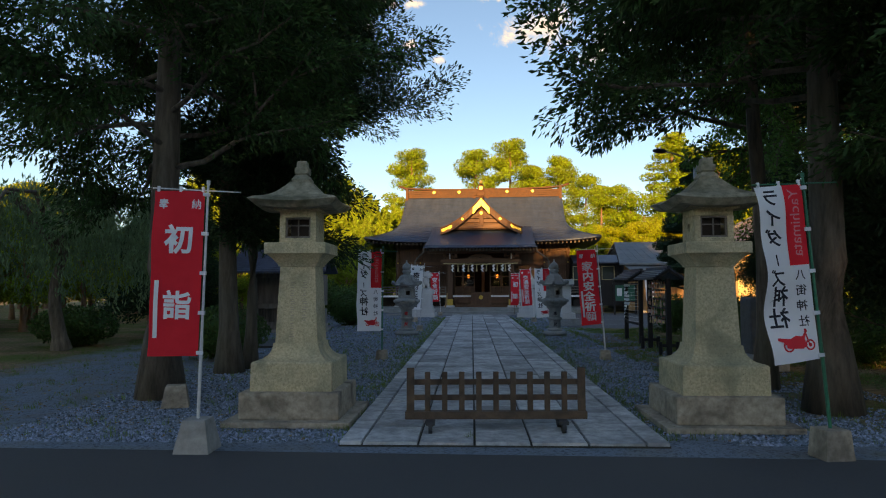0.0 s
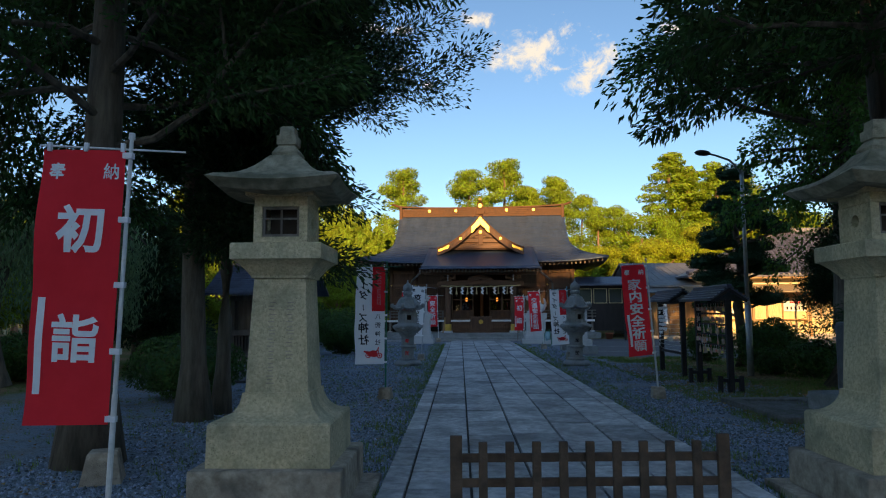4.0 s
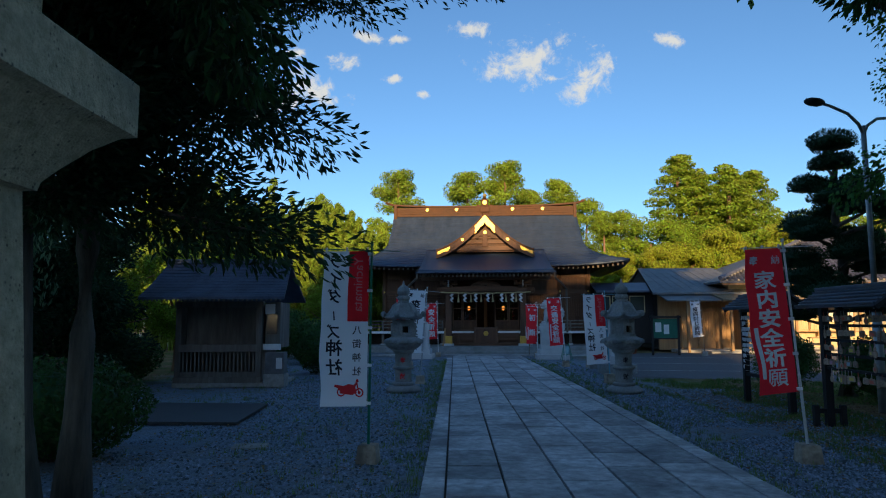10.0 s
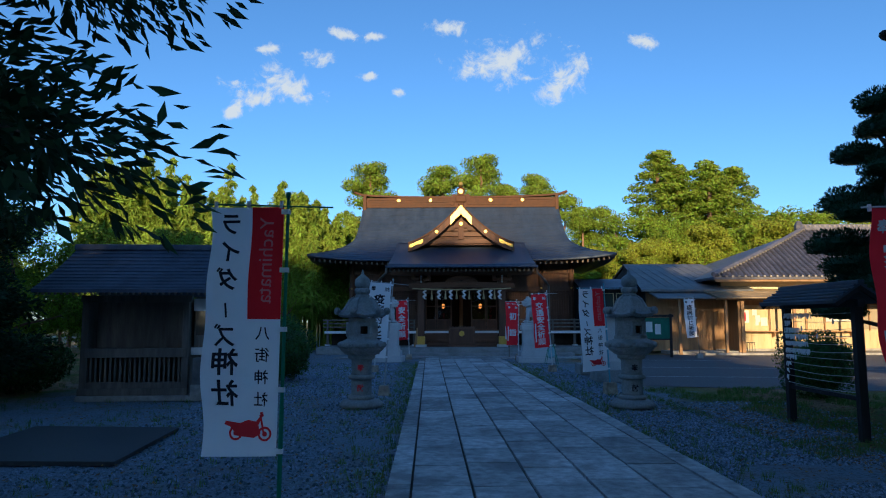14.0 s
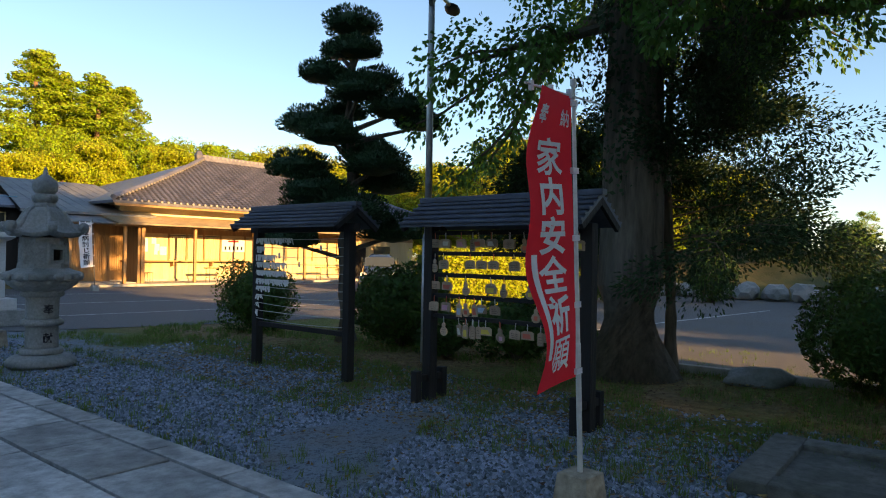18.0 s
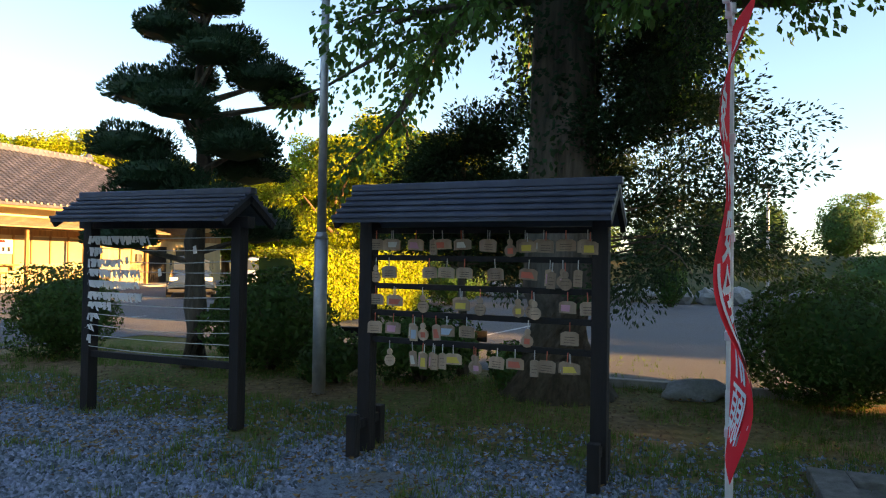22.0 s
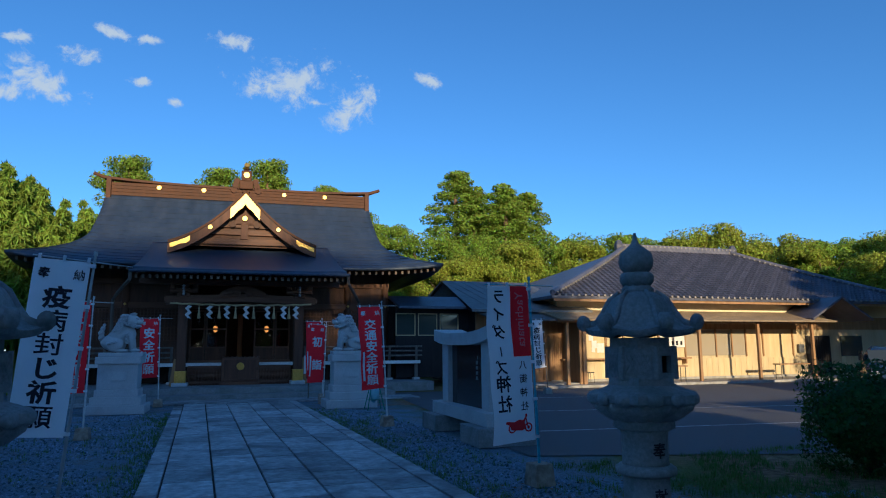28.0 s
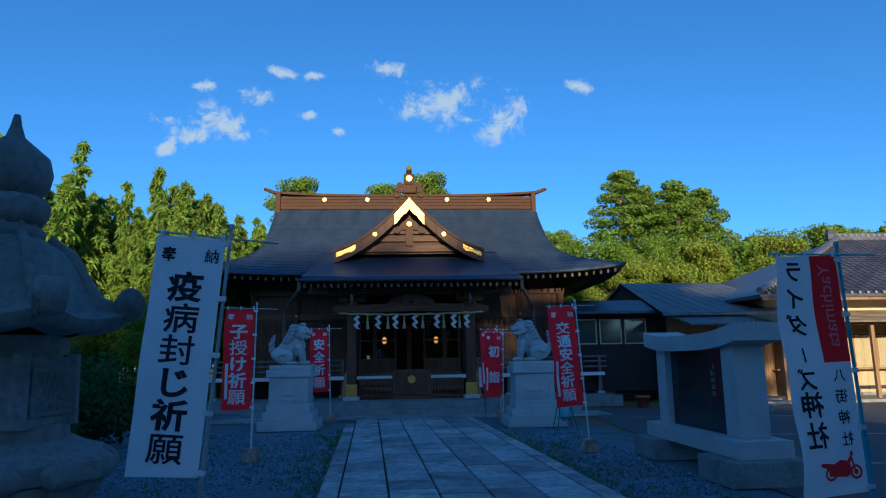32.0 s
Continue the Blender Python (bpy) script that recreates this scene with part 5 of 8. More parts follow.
banner(-2.1, 40.2, -4, "red:安全祈願", "red banner with white lettering behind the guardian statue", 2.5, -1.5, 0, 8, 0.12, POLE_WHITE, STONE_BLOCK, 0.5, 1.62, (0.12, 0.1, 0.2))
banner(2.3, 39.3, 6, "red:初詣", "red new year banner with white lettering beside the guardian statue", 2.3, 1.5, 0, 9, 0.1, POLE_WHITE, STONE_BLOCK, 0.48, 1.62, (0.12, 0.1, 0.2))
banner(2.5, 40.6, 8, "red:祈願", "red banner with white lettering behind another banner", 2.45, -1.5, 0, 10, 0.1, POLE_WHITE, STONE_BLOCK, 0.5, 1.62, (0.12, 0.1, 0.2))
banner(2.57, 33.3, 4, "red:交通安全祈願", "red road safety banner leaning on its white pole", 2.5, -3.4, 0, 11, 0.14, POLE_WHITE, STONE_BLOCK, 0.5, 1.66, (0.12, 0.1, 0.2))
banner(10.0, 40.2, -4, "white:疫病封じ祈願", "small white banner leaning before the office", 2.55, -3.0, 0, 12, 0.2, WOOD_GREY, CONCRETE, 0.46, 1.6, (0.12, 0.1, 0.2))


# ---------------------------------------------------------------- wheeled wooden barrier
fb = thing("barrier", pose(-0.05, 9.45, 0.034, 0, 0, 2.4), "low brown wooden picket barrier on small wheels across the path", "barrier")
part("bottom_rail", abox(-1.0, 1.0, -0.06, 0.06, 0.13, 0.215, 0.01), WOOD_FENCE, fb)
for k in range(11):
    x = -0.94 + 0.188 * k
    e = k in (0, 10)
    bm = abox(x - (0.042 if e else 0.03), x + (0.042 if e else 0.03), -0.05, -0.012, 0.215, 0.69 if e else 0.645, 0.006)
    part("picket", bm, WOOD_FENCE, fb)
for z in (0.36, 0.53):
    part("rail", abox(-0.93, 0.93, -0.012, 0.02, z - 0.03, z + 0.03, 0.005), WOOD_FENCE, fb)
for x in (-0.72, 0.72):
    for y in (-0.16, 0.16):
        w = part("wheel", tube(bmn(), (x - 0.02, y, 0.065), (x + 0.02, y, 0.065), 0.063, 0.063, 18), DARK_METAL, fb)
    part("axle_block", abox(x - 0.05, x + 0.05, -0.2, 0.2, 0.09, 0.135, 0.008), DARK_METAL, fb)
tuft_spots = [(-0.34, 9.15)]


# ---------------------------------------------------------------- guardian dogs
def guardian(m, flip, label):
    """A seated lion-dog, one mesh, turned to the path."""
    bm = bmn()

    def b(c, r, sq=(1, 1, 1), rough=0.06, sd=1, sub=3):
        blob(bm, (c[0] * flip, c[1], c[2]), r, sub, rough, sd, sq)

    def rod(pts, radii, seg=10):
        path_tube(bm, [(x * flip, y, z) for x, y, z in pts], radii, seg)

    def curl(c, r, out):
        """A snail of stone hair: a rolled rim round a button."""
        o = Vector((out[0] * flip, out[1], out[2])).normalized()
        q = o.to_track_quat('Z', 'Y')
        at = Vector((c[0] * flip, c[1], c[2]))
        ring = []
        for k in range(10):
            a = k * 0.75
            ring.append(at + q @ Vector((math.cos(a) * r * (1 - 0.07 * k), math.sin(a) * r * (1 - 0.07 * k), 0.006 * k)))
        path_tube(bm, ring, [r * 0.4] * 9 + [r * 0.3], 6)

    b((0.2, 0, 0.2), 0.25, (1.15, 1.0, 0.85), 0.05, 2)               # haunch
    rod([(0.24, 0, 0.2), (0.1, 0, 0.36), (-0.08, 0, 0.5), (-0.16, 0, 0.6)], [0.2, 0.2, 0.2, 0.17], 14)   # back and neck
    b((-0.14, 0, 0.4), 0.19, (0.95, 0.95, 1.25), 0.05, 1)            # chest
    b((-0.22, -0.03, 0.74), 0.185, (1.0, 1.05, 0.9), 0.04, 3)        # head, turned a little to the front
    b((-0.37, -0.05, 0.72), 0.115, (1.0, 1.15, 0.62), 0.05, 4)       # upper muzzle
    b((-0.45, -0.05, 0.765), 0.05, (0.8, 1.4, 0.7), 0.02, 5)         # nose
    b((-0.35, -0.05, 0.615), 0.095, (1.05, 1.05, 0.45), 0.05, 6)     # jaw
    for s_ in (-1, 1):
        rod([(-0.16, s_ * 0.13, 0.42), (-0.24, s_ * 0.15, 0.22), (-0.26, s_ * 0.15, 0.02)], [0.1, 0.072, 0.066])    # fore leg
        b((-0.31, s_ * 0.15, 0.0), 0.085, (1.3, 1.0, 0.6), 0.05, 7)
        b((0.14, s_ * 0.2, 0.14), 0.17, (1.25, 0.6, 1.0), 0.05, 8)   # thigh
        b((-0.04, s_ * 0.23, -0.01), 0.085, (1.7, 0.9, 0.55), 0.05, 9)
        for k in range(3):
            b((-0.39, s_ * 0.15 + 0.045 * (k - 1), -0.01), 0.03, (1.3, 0.8, 0.8), 0, 3, 1)
        b((-0.35, -0.05 + s_ * 0.085, 0.815), 0.05, (1.0, 1.1, 0.6), 0.03, 10, 2)     # brow
        b((-0.385, -0.05 + s_ * 0.08, 0.775), 0.026, (1, 1, 1), 0, 10, 1)             # eye
        b((-0.16, s_ * 0.2, 0.8), 0.075, (0.6, 0.4, 1.1), 0.1, 11, 2)                 # ear
        for k in range(4):                                           # curls at the jaw
            curl((-0.3 + 0.06 * k, -0.02 + s_ * 0.17, 0.6 + 0.02 * k), 0.05, (-0.3, s_, 0.1))
        for k in range(3):                                           # flames on the legs
            curl((0.12 + 0.08 * k, s_ * 0.3, 0.2 - 0.02 * k), 0.045, (0, s_, 0.2))
            curl((-0.16, s_ * 0.22, 0.36 - 0.08 * k), 0.04, (0.4, s_, 0))
    for row in range(5):                                             # mane down the neck
        for k in range(7):
            a = math.radians(-78 + 26 * k)
            rr_ = 0.2 + 0.012 * row
            curl((-0.14 + 0.035 * row + rr_ * math.cos(a) * 0.75, -0.02 + rr_ * math.sin(a), 0.86 - 0.09 * row), 0.05, (math.cos(a), math.sin(a), 0.35 - 0.1 * row))
    for k in range(5):                                               # crown of the head
        curl((-0.26 + 0.05 * (k % 2), -0.15 + 0.065 * k, 0.9), 0.045, (-0.2, 0, 1))
    for k, (dx, z, r0) in enumerate(((0.0, 0.2, 0.09), (0.05, 0.32, 0.1), (0.06, 0.44, 0.095), (0.03, 0.55, 0.075), (0.0, 0.64, 0.045))):
        b((0.43 + dx, 0, z), r0, (0.75, 1.1, 1.0), 0.1, 30 + k, 2)   # tail
        for s_ in (-1, 1):
            curl((0.43 + dx, s_ * r0, z), r0 * 0.55, (0.2, s_, 0.1))
    bmesh.ops.translate(bm, verts=bm.verts, vec=(0, 0, 0.15))
    box(bm, -0.48, 0.54, -0.3, 0.3, 0.0, 0.1, 0.015)
    ob = part("guardian_statue", bm, STONE_WHITE, None, "", True)
    ob.matrix_basis = m
    tagged(ob, label, "statue", "guardian statues")
    return ob


def pedestal(m):
    t = thing("statue_pedestal", m, "tiered pale granite pedestal with carved panels", "pedestal", "statue pedestals")
    part("footing", abox(-0.68, 0.68, -0.6, 0.6, 0, 0.22, 0.02), STONE_WHITE, t)
    part("tier", abox(-0.58, 0.58, -0.5, 0.5, 0.22, 0.42, 0.02), STONE_WHITE, t)
    part("tier", abox(-0.5, 0.5, -0.44, 0.44, 0.42, 0.6, 0.015), STONE_WHITE, t)
    part("die", abox(-0.46, 0.46, -0.4, 0.4, 0.6, 1.22, 0.015), STONE_WHITE, t)
    part("cornice", abox(-0.52, 0.52, -0.46, 0.46, 1.22, 1.4, 0.02), STONE_WHITE, t)
    bm = bmn()
    for a in ((-0.36, 0.36, 0.68, 0.71), (-0.36, 0.36, 1.11, 1.14), (-0.36, -0.33, 0.71, 1.11), (0.33, 0.36, 0.71, 1.11)):
        box(bm, a[0], a[1], -0.415, -0.4, a[2], a[3])
    blob(bm, (0, -0.4, 0.9), 0.2, 2, 0.5, 3, (1.1, 0.12, 0.7))
    part("carved_panel", bm, STONE_WHITE, t)
    return t


pd = pedestal(pose(-2.95, 38.75, 0, 0, 0, -3))
copy_thing(pd, pose(2.78, 38.1, 0, 0, 0, -3))
guardian(pose(-2.95, 38.75, 1.4, 0, 0, -3), -1, "seated pale stone lion-dog with curled mane on its pedestal")
guardian(pose(2.78, 38.1, 1.4, 0, 0, -3), 1, "seated pale stone lion-dog with open mouth on its pedestal")

# ---------------------------------------------------------------- framed black monument by the car park
mo = thing("monument", pose(3.66, 31.3, 0, 0, 0, -2), "pale stone frame round a polished black slab on grey plinths", "monument")
for y in (-1.15, 1.15):
    part("plinth", abox(-0.52, 0.52, y - 0.44, y + 0.44, 0, 0.3, 0.015), STONE_GREY, mo)
part("base_beam", abox(-0.34, 0.34, -1.48, 1.48, 0.3, 0.52, 0.015), STONE_WHITE, mo)
for y in (-1.08, 1.08):
    part("upright", abox(-0.2, 0.2, y - 0.17, y + 0.17, 0.52, 1.8, 0.015), STONE_WHITE, mo)
bm = bmn()
grid(bm, lambda u, v: (-0.3 + 0.6 * v, (2 * u - 1) * 1.48, 1.83 + 0.1 * abs(2 * u - 1) ** 3), 16, 1, 0.22)
part("top_beam", bm, STONE_WHITE, mo, "curved pale stone top beam")
part("slab", abox(-0.1, 0.1, -0.92, 0.92, 0.52, 1.82), BLACK_STONE, mo, "polished black inscribed slab")
bm = bmn()
for k in range(9):
    box(bm, -0.104, -0.1, -0.5 + 0.06 * (k // 5), -0.47 + 0.06 * (k // 5), 1.0 + 0.09 * (k % 5), 1.06 + 0.09 * (k % 5))
part("inscription", bm, STONE_GREY, mo)


# ---------------------------------------------------------------- small side shrine hut
hut = thing("side_shrine", pose(-7.27, 26.15, 0, 0, 0, 3), "small weathered wooden side shrine with a blue ribbed roof", "shrine hut")
part("footing", abox(-1.05, 1.55, -0.25, 1.9, 0, 0.1, 0.01), CONCRETE, hut)
part("sill", abox(-1.08, 1.08, -0.12, 0.0, 0.1, 0.24, 0.01), WOOD_GREY, hut)
for x in (-1.0, 1.0):
    part("post", abox(x - 0.07, x + 0.07, -0.07, 0.07, 0.24, 2.12, 0.008), WOOD_GREY, hut)
    part("back_post", abox(x - 0.07, x + 0.07, 1.5, 1.64, 0.1, 2.12, 0.008), WOOD_GREY, hut)
part("lintel", abox(-1.1, 1.1, -0.08, 0.08, 1.98, 2.12, 0.01), WOOD_GREY, hut)
part("mid_rail", abox(-1.04, 1.04, -0.1, 0.05, 0.86, 1.04, 0.01), WOOD_GREY, hut, "pale weathered rail")
part("low_rail", abox(-0.93, 0.93, -0.06, 0.04, 0.24, 0.36, 0.008), WOOD_GREY, hut)
for k in range(19):
    x = -0.87 + 1.74 * k / 18
    part("baluster", abox(x - 0.02, x + 0.02, -0.03, 0.01, 0.36, 0.86, 0.003), WOOD_GREY, hut)
part("back_wall", abox(-0.93, 0.93, 1.5, 1.56, 0.1, 2.1), WOOD_GREY, hut)
part("inner_wall", abox(-0.93, 0.93, 0.35, 0.4, 1.04, 2.0), WOOD_GREY, hut)
part("floor", abox(-0.95, 0.95, 0.0, 1.5, 0.9, 0.95), WOOD_GREY, hut)
for s in (-1, 1):
    part("side_wall", abox(s * 1.0 - 0.03, s * 1.0 + 0.03, 0.07, 1.5, 0.1, 2.0), WOOD_GREY, hut)
part("side_box", abox(1.12, 1.5, 0.1, 1.3, 0.95, 2.1, 0.01), WOOD_GREY, hut, "small side closet")
part("side_window", abox(1.16, 1.42, 0.08, 0.1, 1.3, 1.85), GLASS_DARK, hut)
part("side_sill", abox(1.08, 1.52, 0.04, 0.12, 0.9, 1.05, 0.006), WHITE, hut)
part("gable_board", abox(1.16, 1.4, -0.12, -0.08, 1.8, 2.05, 0.006), WHITE, hut)
for s in (0, 1):
    def hr(u, v):
        y = -0.75 + (0.8 + 0.75) * v if not s else 2.35 - (2.35 - 0.8) * v
        return ((2 * u - 1) * 1.75 * (1 - 0.08 * v), y, 2.22 + (3.18 - 2.22) * (v * 0.8 + 0.2 * v * v))
    part("roof_slope", grid(bmn(), hr, 12, 10, 0.07), SLATE_BLUE, hut, "blue ribbed metal roof")
    if not s:
        for k in range(12):
            v = (k + 0.5) / 12
            a, c = hr(0, v), hr(1, v)
            part("roof_rib", abox(a[0], c[0], a[1] - 0.012, a[1] + 0.012, a[2], a[2] + 0.016), SLATE_BLUE, hut)
part("ridge", abox(-1.65, 1.65, 0.7, 0.9, 3.13, 3.26, 0.02), SLATE_BLUE, hut)
for k in range(30):
    x = -1.65 + 3.3 * k / 29
    part("rafter_end", abox(x - 0.018, x + 0.018, -0.74, -0.7, 2.11, 2.15), RAF_END, hut)
bx = thing("metal_locker", pose(-5.8, 26.15, 0, 0, 0, 3), "small grey metal box beside the side shrine", "box")
part("body", abox(-0.25, 0.2, -0.2, 0.3, 0.32, 0.85, 0.01), METAL_GREY, bx)
part("stand", abox(-0.28, 0.23, -0.22, 0.32, 0.0, 0.32, 0.01), CONCRETE, bx)
part("notice", abox(0.02, 0.17, -0.206, -0.2, 0.45, 0.72), PAPER, bx, "pale notice")

gr = thing("black_mat", pose(0, 0, 0), "large flat black ground cover on the gravel", "ground cover")
bm = bmn()
vs = [(-6.9, 19.95), (-4.75, 19.85), (-4.93, 22.25), (-7.1, 22.45)]
lo = [bm.verts.new((x, y, 0.0)) for x, y in vs]
hi = [bm.verts.new((x * 0.999, y, 0.05)) for x, y in vs]
bm.faces.new(hi)
for k in range(4):
    bm.faces.new((lo[k], lo[(k + 1) % 4], hi[(k + 1) % 4], hi[k]))
part("cover", bm, DARK_METAL, gr)
drain = thing("drain_cover", pose(-4.0, 18.1, 0.0, 0, 0, 8), "small concrete drain cover in the gravel", "drain cover")
part("cover", abox(-0.22, 0.22, -0.16, 0.16, -0.02, 0.012, 0.004), CONCRETE, drain)
fs = thing("foot_block", pose(-4.36, 11.05, 0, 0, 0, 20), "spare tapered concrete foot block by the trunk", "foot block")
part("block", turned(bmn(), [(0.18, 0), (0.175, 0.02), (0.13, 0.27), (0.12, 0.285)], 4), STONE_BASE, fs)


# ---------------------------------------------------------------- roofed racks
def rack_roof(t, half, deep, z0, z1):
    for s in (-1, 1):
        def sl(u, v):
            return (s * deep * (1 - v), (2 * u - 1) * half, z0 + (z1 - z0) * v)
        bm = bmn()
        if s < 0:
            grid(bm, sl, 1, 1, 0.035)
        else:
            grid(bm, lambda u, v: sl(1 - u, v), 1, 1, 0.035)
        part("roof_slope", bm, SLATE_BLUE, t, "dark blue lapped board roof")
        for k in range(5):
            v = k / 5
            x, z = s * deep * (1 - v), z0 + (z1 - z0) * v
            part("roof_lap", abox(x - 0.02, x + 0.02, -half, half, z - 0.002, z + 0.022, 0.004), SLATE_BLUE, t)
    part("ridge_cap", abox(-0.045, 0.045, -half - 0.02, half + 0.02, z1 - 0.02, z1 + 0.035, 0.008), SLATE_BLUE, t)
    for e in (-1, 1):
        for s in (-1, 1):
            bm = bmn()
            box(bm, 0, math.hypot(deep, z1 - z0), -0.018, 0.018, -0.07, 0.0, 0.004)
            o = part("barge_board", bm, WOOD_DARK, t)
            o.matrix_basis = pose(0, e * (half - 0.02), z1 - 0.02, 0, math.degrees(math.atan2(z1 - z0, deep)), 0 if s > 0 else 180)


om = thing("fortune_rack", pose(4.42, 21.9, 0, 0, 0, 0), "dark wooden roofed rack strung with cords and tied white fortune papers", "rack")
for y in (-0.88, 0.88):
    part("post", abox(-0.055, 0.055, y - 0.05, y + 0.05, 0, 1.84, 0.006), WOOD_DARK, om)
part("top_rail", abox(-0.05, 0.05, -1.0, 1.0, 1.76, 1.86, 0.006), WOOD_DARK, om)
part("bottom_rail", abox(-0.03, 0.03, -0.85, 0.85, 0.52, 0.58, 0.006), WOOD_DARK, om)
rack_roof(om, 1.0, 0.36, 1.84, 2.08)
CORD = material("pale_cord", (0.45, 0.45, 0.42), (0.6, 0.6, 0.56), 30, 0.8, 0.0, stain=0.2)
rk = random.Random(5)
for k in range(11):
    z = 1.68 - 0.105 * k
    sagd = 0.012 + 0.01 * (k % 3)
    bm = bmn()
    path_tube(bm, [(-0.05, -0.85 + 1.7 * j / 8, z - sagd * math.sin(math.pi * j / 8)) for j in range(9)], [0.004] * 9, 5)
    part("cord", bm, CORD, om)
    reach = (0.72, 0.16, 0.42, 0.62, 0.62, 0.68, 0.3, 0.12, 0.05, 0.05, 0.0)[k]
    n = int(reach * 52)
    for j in range(n):
        y = 0.83 - reach * j / max(n, 1) + rk.uniform(-0.01, 0.01)
        bm = bmn()
        l0, tw = rk.uniform(0.03, 0.07), rk.uniform(-0.05, 0.015)
        zt = z - sagd * 0.5
        vs = [bm.verts.new(p) for p in ((-0.06, y - 0.008, zt + 0.014), (-0.065, y + 0.01, zt + 0.012), (-0.075, y + 0.012 + tw, zt - l0), (-0.07, y - 0.012 + tw, zt - l0 - 0.006))]
        bm.faces.new(vs)
        vs = [bm.verts.new(p) for p in ((-0.058, y, zt + 0.012), (-0.05, y + 0.02, zt + 0.01), (-0.05, y + 0.026 - tw, zt - l0 * 0.8), (-0.056, y + 0.006 - tw, zt - l0 * 0.75))]
        bm.faces.new(vs)
        part("tied_paper", bm, PAPER, om)
for y, k in ((-0.05, 3), (0.35, 2), (-0.45, 1)):
    bm = bmn()
    z = 1.68 - 0.105 * k
    bm.faces.new([bm.verts.new(p) for p in ((-0.06, y, z + 0.03), (-0.065, y + 0.03, z + 0.02), (-0.07, y + 0.02, z - 0.05), (-0.06, y - 0.015, z - 0.04))])
    part("tied_paper", bm, PAPER, om)

em = thing("plaque_rack", pose(4.3, 18.78, 0, 0, 0, -1.5), "dark wooden roofed rack with five rails for votive plaques", "rack")
for y in (-0.91, 0.91):
    part("post", abox(-0.055, 0.055, y - 0.055, y + 0.055, 0, 1.8, 0.006), WOOD_DARK, em)
    for s in (-1, 1):
        part("stake", abox(s * 0.2 - 0.04, s * 0.2 + 0.04, y - 0.04, y + 0.04, 0, 0.32, 0.006), WOOD_DARK, em)
    part("stake_brace", abox(-0.22, 0.22, y - 0.03, y + 0.03, 0.2, 0.27, 0.006), WOOD_DARK, em)
RAILS = (1.73, 1.52, 1.30, 1.09, 0.88)
for z in RAILS:
    part("rail", abox(-0.03, 0.02, -0.88, 0.88, z - 0.021, z + 0.021, 0.004), WOOD_DARK, em)
rack_roof(em, 1.03, 0.36, 1.81, 2.06)
INKS = [material("plaque_print_" + n, c, [v * 1.15 for v in c], 20, 0.8, 0.0, stain=0.2) for n, c in (("pink", (0.6, 0.3, 0.38)), ("yellow", (0.66, 0.5, 0.1)), ("blue", (0.35, 0.45, 0.55)), ("red", (0.6, 0.15, 0.1)), ("pale", (0.62, 0.58, 0.5)))]
rp = random.Random(11)
